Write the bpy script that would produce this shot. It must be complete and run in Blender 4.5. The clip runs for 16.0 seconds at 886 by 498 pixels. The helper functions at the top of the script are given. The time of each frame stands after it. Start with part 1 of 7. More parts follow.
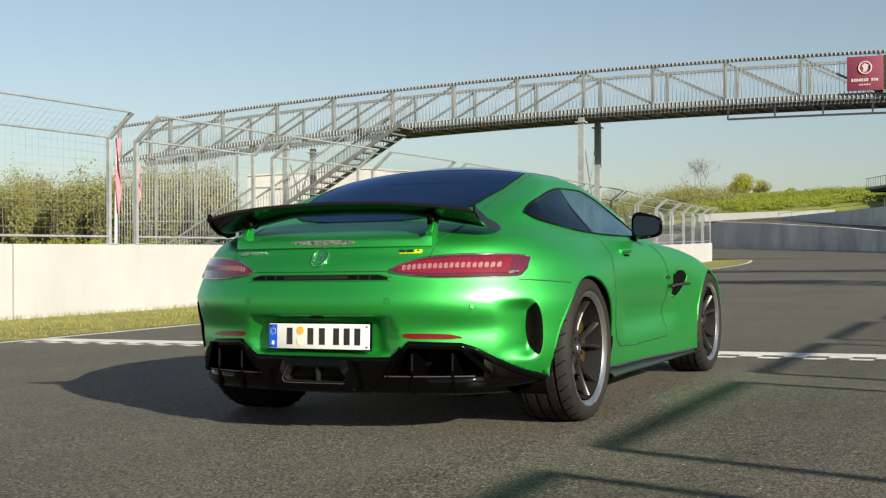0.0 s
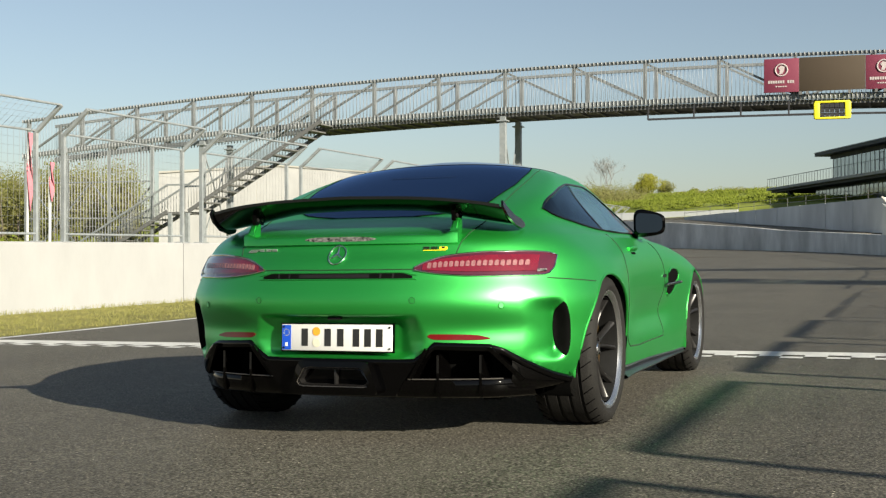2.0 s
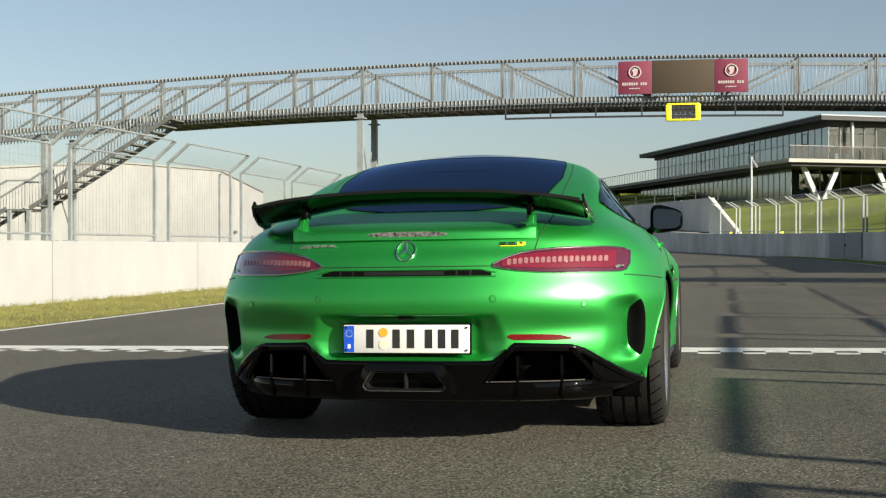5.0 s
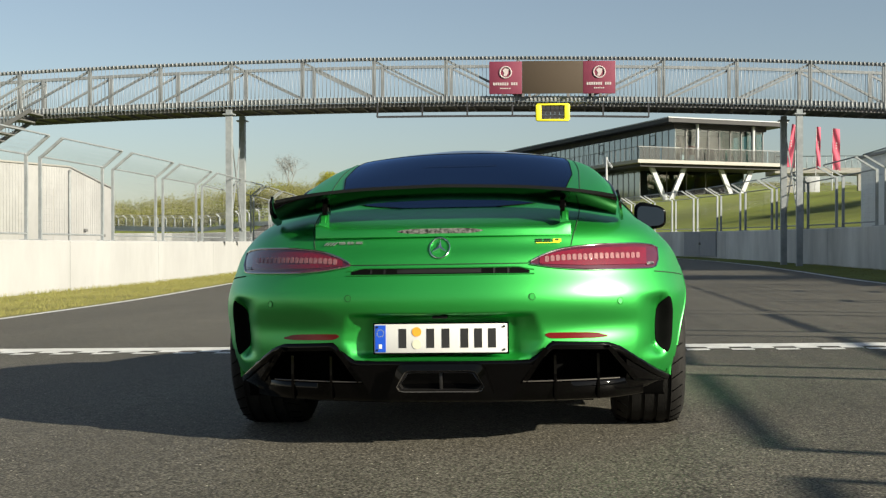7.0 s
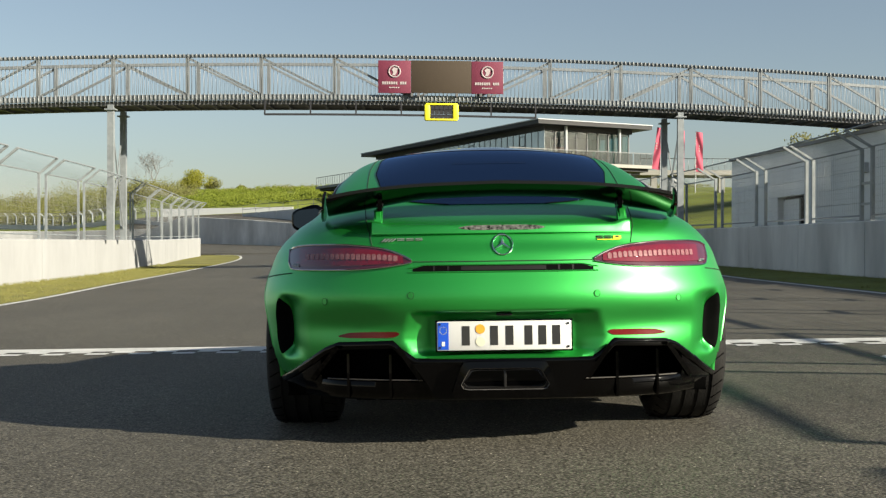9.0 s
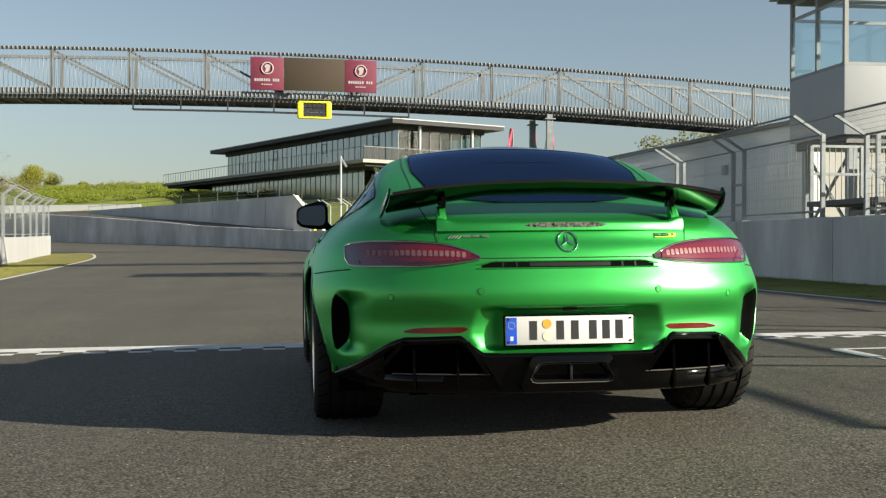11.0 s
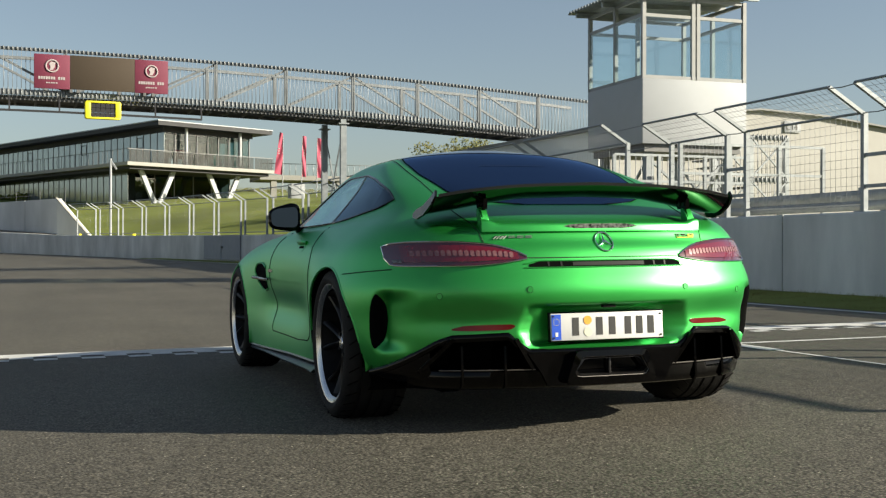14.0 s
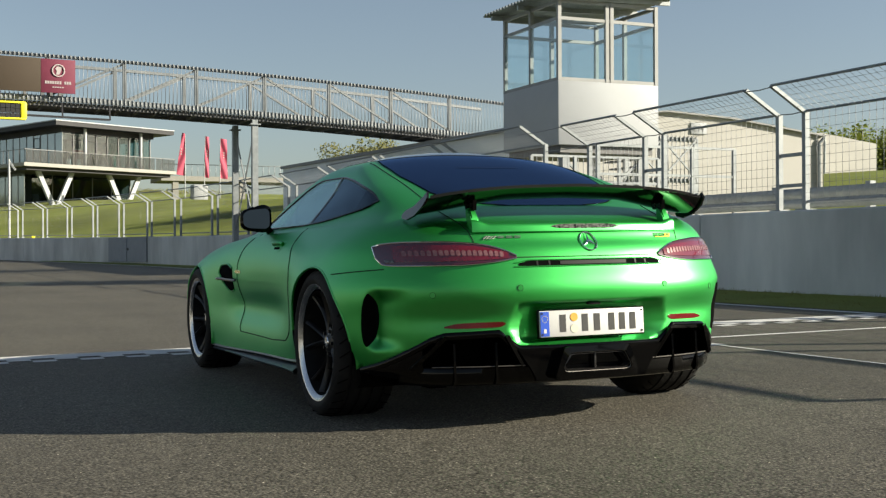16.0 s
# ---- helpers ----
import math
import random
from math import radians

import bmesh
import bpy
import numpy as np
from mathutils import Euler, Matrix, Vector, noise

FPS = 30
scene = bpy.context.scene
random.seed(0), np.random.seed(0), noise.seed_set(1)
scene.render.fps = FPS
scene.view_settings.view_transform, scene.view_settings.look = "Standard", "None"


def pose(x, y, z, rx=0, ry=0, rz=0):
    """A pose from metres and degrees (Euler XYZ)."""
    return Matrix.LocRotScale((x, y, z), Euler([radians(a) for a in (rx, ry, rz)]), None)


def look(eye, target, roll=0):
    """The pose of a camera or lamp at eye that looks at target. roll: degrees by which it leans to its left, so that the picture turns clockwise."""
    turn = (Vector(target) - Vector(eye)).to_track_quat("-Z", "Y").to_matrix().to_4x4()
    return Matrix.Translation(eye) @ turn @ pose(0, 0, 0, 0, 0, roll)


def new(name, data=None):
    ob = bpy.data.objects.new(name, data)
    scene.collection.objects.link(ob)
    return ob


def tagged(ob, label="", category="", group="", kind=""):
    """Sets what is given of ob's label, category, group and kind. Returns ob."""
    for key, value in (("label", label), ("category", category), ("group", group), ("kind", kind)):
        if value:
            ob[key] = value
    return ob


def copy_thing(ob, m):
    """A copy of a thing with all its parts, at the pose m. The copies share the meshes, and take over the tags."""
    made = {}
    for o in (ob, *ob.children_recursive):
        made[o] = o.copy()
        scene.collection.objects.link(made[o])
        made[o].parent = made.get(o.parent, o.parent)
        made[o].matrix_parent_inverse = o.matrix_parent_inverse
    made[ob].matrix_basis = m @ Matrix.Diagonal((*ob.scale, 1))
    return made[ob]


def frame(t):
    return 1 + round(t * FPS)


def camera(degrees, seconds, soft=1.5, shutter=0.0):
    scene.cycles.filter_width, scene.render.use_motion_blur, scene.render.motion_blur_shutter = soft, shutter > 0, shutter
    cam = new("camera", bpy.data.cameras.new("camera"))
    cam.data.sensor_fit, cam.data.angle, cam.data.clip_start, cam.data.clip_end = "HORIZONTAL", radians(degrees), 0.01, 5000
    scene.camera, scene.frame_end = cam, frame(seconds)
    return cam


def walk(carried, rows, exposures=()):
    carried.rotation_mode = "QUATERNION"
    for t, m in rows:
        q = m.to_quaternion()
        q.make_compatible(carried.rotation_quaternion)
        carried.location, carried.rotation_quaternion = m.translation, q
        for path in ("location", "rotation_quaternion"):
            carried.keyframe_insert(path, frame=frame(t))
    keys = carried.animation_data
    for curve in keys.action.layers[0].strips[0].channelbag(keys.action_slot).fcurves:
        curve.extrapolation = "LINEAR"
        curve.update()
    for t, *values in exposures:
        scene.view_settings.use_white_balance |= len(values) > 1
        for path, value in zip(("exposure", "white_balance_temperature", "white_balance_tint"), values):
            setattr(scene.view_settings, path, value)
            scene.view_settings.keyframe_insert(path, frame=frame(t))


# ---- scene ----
cam = camera(39.6, 16.0, 1.3)
ROWS = [
    (0.0, 2.8625, -5.6272, 0.8353, 25.256, 0.013, 0.130),
    (0.5, 2.7326, -5.6201, 0.8345, 24.190, -0.031, 0.099),
    (1.0, 2.5968, -5.6199, 0.8319, 23.097, -0.041, 0.096),
    (1.5, 2.4529, -5.6199, 0.8309, 22.007, -0.051, 0.078),
    (2.0, 2.2969, -5.6249, 0.8294, 20.848, -0.055, 0.026),
    (2.5, 2.1356, -5.6334, 0.8267, 19.667, -0.046, -0.046),
    (3.0, 1.9636, -5.6469, 0.8264, 18.458, -0.056, -0.077),
    (3.5, 1.7911, -5.6551, 0.8243, 17.207, -0.062, -0.094),
    (4.0, 1.6094, -5.6588, 0.8215, 15.842, -0.074, -0.058),
    (4.5, 1.4219, -5.6594, 0.8185, 14.356, -0.091, 0.003),
    (5.0, 1.2322, -5.6585, 0.8159, 12.744, -0.110, 0.065),
    (5.5, 1.0437, -5.6576, 0.8143, 11.000, -0.128, 0.100),
    (6.0, 0.8522, -5.6586, 0.8135, 9.110, -0.138, 0.160),
    (6.5, 0.6704, -5.6569, 0.8125, 7.374, -0.160, 0.128),
    (7.0, 0.4810, -5.6563, 0.8094, 5.678, -0.179, 0.079),
    (7.5, 0.3007, -5.6583, 0.8075, 4.178, -0.180, 0.066),
    (8.0, 0.1044, -5.6587, 0.8048, 2.621, -0.192, 0.054),
    (8.5, -0.0907, -5.6538, 0.8008, 1.061, -0.191, -0.005),
    (9.0, -0.3009, -5.6439, 0.7972, -0.675, -0.202, -0.056),
    (9.5, -0.5111, -5.6436, 0.7938, -2.368, -0.212, -0.110),
    (10.0, -0.7326, -5.6519, 0.7911, -4.145, -0.224, -0.161),
    (10.5, -0.9592, -5.6606, 0.7884, -5.993, -0.232, -0.203),
    (11.0, -1.1849, -5.6615, 0.7851, -7.898, -0.226, -0.233),
    (11.5, -1.4037, -5.6463, 0.7807, -9.850, -0.197, -0.244),
    (12.0, -1.6249, -5.6206, 0.7753, -11.889, -0.155, -0.253),
    (12.5, -1.8303, -5.5945, 0.7703, -13.790, -0.114, -0.247),
    (13.0, -2.0280, -5.5673, 0.7665, -15.686, -0.059, -0.210),
    (13.5, -2.2035, -5.5477, 0.7634, -17.429, 0.002, -0.181),
    (14.0, -2.3607, -5.5309, 0.7630, -19.143, 0.031, -0.085),
    (14.5, -2.4906, -5.5187, 0.7638, -20.640, 0.046, 0.038),
    (15.0, -2.5987, -5.5072, 0.7604, -21.951, 0.052, 0.123),
    (15.5, -2.6859, -5.5073, 0.7594, -22.944, 0.053, 0.183),
    (16.0, -2.7640, -5.5169, 0.7611, -23.737, 0.052, 0.250),
]
walk(cam, [(t, pose(x, y, z, 90 + pitch, roll, yaw)) for t, x, y, z, yaw, pitch, roll in ROWS], [(0.0, 1.3, 6600, 2.5), (16.0, 1.3, 6600, 2.5)])

# ---- light ----
SUN = Vector((2.3, -1.24, 1.0)).normalized()
world = bpy.data.worlds.new("sky")
scene.world = world
world.use_nodes = True
wn = world.node_tree.nodes
sky = wn.new("ShaderNodeTexSky")
sky.sky_type = 'NISHITA'
sky.sun_disc = False
sky.sun_elevation = math.asin(SUN.z)
sky.sun_rotation = math.atan2(SUN.x, SUN.y)
sky.air_density, sky.dust_density, sky.ozone_density = 1.0, 1.0, 1.2
sky.altitude = 200
wn["Background"].inputs["Strength"].default_value = 0.044
haze = wn.new("ShaderNodeHueSaturation")
haze.inputs["Saturation"].default_value = 0.78
tone = wn.new("ShaderNodeMix")
tone.data_type, tone.blend_type = 'RGBA', 'MULTIPLY'
tone.inputs["Factor"].default_value = 1.0
tone.inputs["B"].default_value = (0.965, 0.965, 1.055, 1)
world.node_tree.links.new(sky.outputs["Color"], tone.inputs["A"])
world.node_tree.links.new(tone.outputs["Result"], haze.inputs["Color"])
world.node_tree.links.new(haze.outputs["Color"], wn["Background"].inputs["Color"])
sun_data = bpy.data.lights.new("sun", 'SUN')
sun_data.energy, sun_data.angle, sun_data.color = 5.0, radians(0.45), (1.0, 0.895, 0.76)
sun = new("sun", sun_data)
sun.matrix_world = look(SUN * 60, (0, 0, 0))

# ---- materials ----
def mat(name, col, rough=0.6, metal=0.0, col2=None, scale=6.0, amount=0.5, bump=0.0, bump_scale=80.0, coat=0.0,
        coat_rough=0.1, stain=0.0, stain_scale=0.8, rough_var=0.0, stretch=(1, 1, 1), spec=0.5):
    """A surface with two scales of variation, in metres of object space."""
    m = bpy.data.materials.new(name)
    m.use_nodes = True
    nt, bs = m.node_tree, m.node_tree.nodes["Principled BSDF"]
    N, Lk = nt.nodes.new, nt.links.new
    bs.inputs["Roughness"].default_value = rough
    bs.inputs["Metallic"].default_value = metal
    bs.inputs["Specular IOR Level"].default_value = spec
    bs.inputs["Coat Weight"].default_value = coat
    bs.inputs["Coat Roughness"].default_value = coat_rough
    bs.inputs["Base Color"].default_value = (*col, 1)
    geo = N("ShaderNodeTexCoord")
    mp = N("ShaderNodeMapping")
    mp.inputs["Scale"].default_value = stretch
    Lk(geo.outputs["Object"], mp.inputs["Vector"])
    last = None
    if col2 is not None:
        n1 = N("ShaderNodeTexNoise")
        n1.inputs["Scale"].default_value, n1.inputs["Detail"].default_value, n1.inputs["Roughness"].default_value = scale, 6.0, 0.65
        Lk(mp.outputs["Vector"], n1.inputs["Vector"])
        r1 = N("ShaderNodeValToRGB")
        r1.color_ramp.elements[0].position, r1.color_ramp.elements[1].position = 0.5 - amount * 0.4, 0.5 + amount * 0.4
        r1.color_ramp.elements[0].color, r1.color_ramp.elements[1].color = (*col, 1), (*col2, 1)
        Lk(n1.outputs["Fac"], r1.inputs["Fac"])
        last = r1.outputs["Color"]
        if stain:
            n2 = N("ShaderNodeTexNoise")
            n2.inputs["Scale"].default_value, n2.inputs["Detail"].default_value = stain_scale, 4.0
            Lk(mp.outputs["Vector"], n2.inputs["Vector"])
            mr = N("ShaderNodeMapRange")
            mr.inputs["From Min"].default_value, mr.inputs["From Max"].default_value = 0.35, 0.7
            mr.inputs["To Min"].default_value, mr.inputs["To Max"].default_value = 1.0 - stain, 1.0 + stain * 0.5
            Lk(n2.outputs["Fac"], mr.inputs["Value"])
            mx = N("ShaderNodeMix")
            mx.data_type, mx.blend_type = 'RGBA', 'MULTIPLY'
            mx.inputs["Factor"].default_value = 1.0
            Lk(last, mx.inputs["A"])
            Lk(mr.outputs["Result"], mx.inputs["B"])
            last = mx.outputs["Result"]
        Lk(last, bs.inputs["Base Color"])
        if rough_var:
            rr = N("ShaderNodeMapRange")
            rr.inputs["To Min"].default_value, rr.inputs["To Max"].default_value = rough - rough_var, rough + rough_var
            Lk(n1.outputs["Fac"], rr.inputs["Value"])
            Lk(rr.outputs["Result"], bs.inputs["Roughness"])
    if bump:
        nb = N("ShaderNodeTexNoise")
        nb.inputs["Scale"].default_value, nb.inputs["Detail"].default_value = bump_scale, 3.0
        Lk(mp.outputs["Vector"], nb.inputs["Vector"])
        bp = N("ShaderNodeBump")
        bp.inputs["Strength"].default_value, bp.inputs["Distance"].default_value = bump, 0.01
        Lk(nb.outputs["Fac"], bp.inputs["Height"])
        Lk(bp.outputs["Normal"], bs.inputs["Normal"])
    return m


def glass(name, tint, rough=0.02, shine=0.05, gloss=(1, 1, 1), edge=0.93):
    """A tinted pane: mirror gloss over a see-through tint."""
    m = bpy.data.materials.new(name)
    m.use_nodes = True
    nt = m.node_tree
    N, Lk = nt.nodes.new, nt.links.new
    nt.nodes.remove(nt.nodes["Principled BSDF"])
    tr, gl, fr, mx = N("ShaderNodeBsdfTransparent"), N("ShaderNodeBsdfGlossy"), N("ShaderNodeLayerWeight"), N("ShaderNodeMixShader")
    tr.inputs["Color"].default_value = (*tint, 1)
    gl.inputs["Roughness"].default_value = rough
    gl.inputs["Color"].default_value = (*gloss, 1)
    pw, ad = N("ShaderNodeMath"), N("ShaderNodeMath")
    pw.operation, ad.operation = 'POWER', 'MULTIPLY_ADD'
    pw.inputs[1].default_value = 5.0
    ad.inputs[1].default_value, ad.inputs[2].default_value = edge, shine
    Lk(fr.outputs["Facing"], pw.inputs[0])
    Lk(pw.outputs["Value"], ad.inputs[0])
    Lk(ad.outputs["Value"], mx.inputs["Fac"])
    Lk(tr.outputs["BSDF"], mx.inputs[1])
    Lk(gl.outputs["BSDF"], mx.inputs[2])
    Lk(mx.outputs["Shader"], nt.nodes["Material Output"].inputs["Surface"])
    return m


M = {}


def asphalt(name):
    """Worn track surface: stone grain at two sizes, pale flecks, broad stains and rolled lanes."""
    m = bpy.data.materials.new(name)
    m.use_nodes = True
    nt, bs = m.node_tree, m.node_tree.nodes["Principled BSDF"]
    N, Lk = nt.nodes.new, nt.links.new
    tc = N("ShaderNodeTexCoord")
    def tex(kind, scale, detail=2.0, vec=None):
        t = N(kind)
        t.inputs["Scale"].default_value = scale
        if kind == "ShaderNodeTexNoise":
            t.inputs["Detail"].default_value = detail
        Lk(vec or tc.outputs["Object"], t.inputs["Vector"])
        return t
    def ramp(src, a, b, lo, hi):
        r = N("ShaderNodeMapRange")
        for k, v in (("From Min", a), ("From Max", b), ("To Min", lo), ("To Max", hi)):
            r.inputs[k].default_value = v
        Lk(src, r.inputs["Value"])
        return r.outputs["Result"]
    def mul(a, b, op='MULTIPLY'):
        q = N("ShaderNodeMath")
        q.operation = op
        Lk(a, q.inputs[0])
        Lk(b, q.inputs[1])
        return q.outputs["Value"]
    st = N("ShaderNodeMapping")
    st.inputs["Scale"].default_value = (1.0, 0.05, 1.0)
    Lk(tc.outputs["Object"], st.inputs["Vector"])
    grain = tex("ShaderNodeTexNoise", 115, 3)
    stone = tex("ShaderNodeTexVoronoi", 75)
    mid = tex("ShaderNodeTexNoise", 26, 5)
    big = tex("ShaderNodeTexNoise", 0.45, 4)
    lane = tex("ShaderNodeTexNoise", 1.3, 3, st.outputs["Vector"])
    fleck = tex("ShaderNodeTexVoronoi", 34)
    v = ramp(grain.outputs["Fac"], 0.3, 0.72, 0.25, 1.8)
    v = mul(v, ramp(stone.outputs["Distance"], 0.1, 0.75, 1.4, 0.45))
    v = mul(v, ramp(mid.outputs["Fac"], 0.3, 0.7, 0.75, 1.25))
    v = mul(v, ramp(big.outputs["Fac"], 0.3, 0.7, 0.84, 1.14))
    v = mul(v, ramp(lane.outputs["Fac"], 0.35, 0.65, 0.9, 1.08))
    sep = N("ShaderNodeSeparateColor")
    Lk(fleck.outputs["Color"], sep.inputs["Color"])
    f = mul(ramp(fleck.outputs["Distance"], 0.10, 0.16, 1.0, 0.0), ramp(sep.outputs["Red"], 0.88, 0.90, 0.0, 1.0))
    v = mul(v, ramp(f, 0.0, 1.0, 0.0, 4.0), 'ADD')
    mx = N("ShaderNodeMix")
    mx.data_type, mx.blend_type, mx.clamp_factor = 'RGBA', 'MULTIPLY', False
    mx.inputs["Factor"].default_value = 1.0
    mx.inputs["A"].default_value = (0.098, 0.090, 0.073, 1)
    Lk(v, mx.inputs["B"])
    Lk(mx.outputs["Result"], bs.inputs["Base Color"])
    bs.inputs["Roughness"].default_value = 0.66
    bs.inputs["Specular IOR Level"].default_value = 0.10
    bs.inputs["Sheen Weight"].default_value = 0.10
    bs.inputs["Sheen Roughness"].default_value = 0.14
    bs.inputs["Sheen Tint"].default_value = (1, 1, 1, 1)
    bp = N("ShaderNodeBump")
    bp.inputs["Strength"].default_value, bp.inputs["Distance"].default_value = 0.30, 0.006
    Lk(stone.outputs["Distance"], bp.inputs["Height"])
    Lk(bp.outputs["Normal"], bs.inputs["Normal"])
    return m


M["asphalt"] = asphalt("asphalt")
M["line_paint"] = mat("line_paint", (0.50, 0.50, 0.485), 0.7, 0, (0.66, 0.66, 0.64), 60, 0.5, 0.3, 260, stain=0.15, stain_scale=4)
M["lawn"] = mat("lawn", (0.113, 0.158, 0.020), 0.9, 0, (0.243, 0.257, 0.050), 0.6, 0.9, 0.6, 30, stain=0.42, stain_scale=0.10, spec=0.2)
M["verge"] = mat("verge", (0.135, 0.148, 0.030), 0.9, 0, (0.275, 0.24, 0.085), 7, 0.8, 0.7, 30, stain=0.3, stain_scale=0.5, spec=0.2)
M["blade"] = mat("blade", (0.120, 0.138, 0.028), 0.8, 0, (0.248, 0.216, 0.083), 3, 0.9, spec=0.2)
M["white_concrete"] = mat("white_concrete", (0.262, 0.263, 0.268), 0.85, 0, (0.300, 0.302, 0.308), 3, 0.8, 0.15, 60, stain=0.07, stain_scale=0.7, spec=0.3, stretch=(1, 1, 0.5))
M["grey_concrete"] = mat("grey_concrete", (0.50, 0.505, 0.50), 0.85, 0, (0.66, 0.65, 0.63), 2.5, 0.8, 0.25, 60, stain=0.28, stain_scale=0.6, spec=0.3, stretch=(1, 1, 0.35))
M["pale_concrete"] = mat("pale_concrete", (0.54, 0.545, 0.55), 0.85, 0, (0.64, 0.64, 0.635), 1.2, 0.8, 0.25, 60, stain=0.22, stain_scale=0.4, spec=0.3, stretch=(1, 1, 0.35))
M["dark_panel"] = mat("dark_panel", (0.22, 0.23, 0.25), 0.7, 0, (0.28, 0.29, 0.31), 3, 0.8)
M["steel"] = mat("steel", (0.22, 0.24, 0.255), 0.5, 0.3, (0.30, 0.32, 0.335), 8, 0.7, stain=0.15, stain_scale=2, rough_var=0.1)
M["bridge_steel"] = mat("bridge_steel", (0.165, 0.178, 0.190), 0.5, 0.3, (0.225, 0.240, 0.252), 8, 0.7, stain=0.15, stain_scale=2, rough_var=0.1)
M["steel_dark"] = mat("steel_dark", (0.10, 0.10, 0.105), 0.6, 0.3, (0.16, 0.16, 0.16), 8, 0.7)
M["wire"] = mat("wire", (0.19, 0.20, 0.21), 0.5, 0.3, (0.26, 0.27, 0.28), 5, 0.7)
M["deck"] = mat("deck", (0.08, 0.08, 0.08), 0.7, 0.2, (0.13, 0.13, 0.13), 8, 0.7)
M["cladding"] = mat("cladding", (0.58, 0.60, 0.625), 0.55, 0.05, (0.65, 0.67, 0.69), 1.5, 0.8, stain=0.1, stain_scale=0.4)
M["beige"] = mat("beige", (0.348, 0.338, 0.318), 0.8, 0, (0.386, 0.376, 0.356), 1.2, 0.8, stain=0.1, stain_scale=0.4)
M["hut"] = mat("hut", (0.248, 0.248, 0.250), 0.8, 0, (0.284, 0.285, 0.288), 1.2, 0.8, stain=0.1, stain_scale=0.3)
M["roofing"] = mat("roofing", (0.18, 0.18, 0.18), 0.7, 0.1, (0.25, 0.25, 0.25), 2, 0.8)
M["white_panel"] = mat("white_panel", (0.352, 0.365, 0.385), 0.6, 0, (0.393, 0.406, 0.427), 1.5, 0.8, stain=0.04, spec=0.2)
M["facade_dark"] = mat("facade_dark", (0.020, 0.020, 0.023), 0.6, 0.0, (0.032, 0.032, 0.036), 2, 0.8, spec=0.25)
M["slab"] = mat("slab", (0.235, 0.228, 0.21), 0.7, 0, (0.29, 0.28, 0.26), 1.5, 0.8)
M["magenta"] = mat("magenta", (0.119, 0.012, 0.036), 0.7, 0, (0.145, 0.017, 0.044), 3, 0.6)
M["flag"] = mat("flag", (0.36, 0.048, 0.095), 0.75, 0, (0.44, 0.068, 0.12), 3, 0.6)
M["flag_pink"] = mat("flag_pink", (0.34, 0.09, 0.13), 0.75, 0, (0.42, 0.14, 0.17), 3, 0.6)
M["screen"] = mat("screen", (0.048, 0.036, 0.026), 0.7, 0, (0.062, 0.047, 0.034), 30, 0.6, 0.3, 60, spec=0.2)
M["yellow"] = mat("yellow", (0.78, 0.70, 0.02), 0.5, 0, (0.85, 0.77, 0.04), 4, 0.6)
M["white_ink"] = mat("white_ink", (0.343, 0.296, 0.304), 0.6, 0, (0.390, 0.343, 0.351), 6, 0.5)
M["bark"] = mat("bark", (0.095, 0.080, 0.062), 0.9, 0, (0.13, 0.105, 0.08), 6, 0.8, 0.5, 20)
M["bark_pale"] = mat("bark_pale", (0.15, 0.140, 0.128), 0.9, 0, (0.20, 0.187, 0.17), 6, 0.8, 0.5, 20)
def leafy(m, amount=0.4):
    """Lets part of the light through a leaf."""
    nt = m.node_tree
    bs, out = nt.nodes["Principled BSDF"], nt.nodes["Material Output"]
    tl, mx = nt.nodes.new("ShaderNodeBsdfTranslucent"), nt.nodes.new("ShaderNodeMixShader")
    mx.inputs["Fac"].default_value = amount
    src = bs.inputs["Base Color"].links[0].from_socket
    nt.links.new(src, tl.inputs["Color"])
    nt.links.new(bs.outputs["BSDF"], mx.inputs[1])
    nt.links.new(tl.outputs["BSDF"], mx.inputs[2])
    nt.links.new(mx.outputs["Shader"], out.inputs["Surface"])
    return m


M["leaf"] = mat("leaf", (0.105, 0.150, 0.015), 0.7, 0, (0.20, 0.22, 0.028), 0.5, 0.9, spec=0.25)
M["leaf_spring"] = mat("leaf_spring", (0.19, 0.20, 0.018), 0.7, 0, (0.27, 0.26, 0.035), 0.5, 0.9, spec=0.25)
M["leaf_dry"] = mat("leaf_dry", (0.161, 0.138, 0.069), 0.8, 0, (0.170, 0.198, 0.041), 0.30, 0.8, spec=0.25)
leafy(M["leaf"]), leafy(M["leaf_spring"]), leafy(M["leaf_dry"])
M["pane"] = mat("pane", (0.20, 0.235, 0.255), 0.06, 0.45, (0.34, 0.38, 0.39), 0.5, 0.9, spec=1.0)
M["pane_clear"] = glass("pane_clear", (0.88, 0.94, 0.95), 0.02)
M["pane_tint"] = glass("pane_tint", (0.42, 0.56, 0.55), 0.02)
M["pane_frost"] = glass("pane_frost", (0.55, 0.56, 0.55), 0.4, 0.012)
M["red_room"] = mat("red_room", (0.16, 0.02, 0.022), 0.7, 0, (0.20, 0.03, 0.03), 2, 0.6)
M["room"] = mat("room", (0.075, 0.078, 0.076), 0.8, 0, (0.13, 0.13, 0.125), 0.5, 0.8)


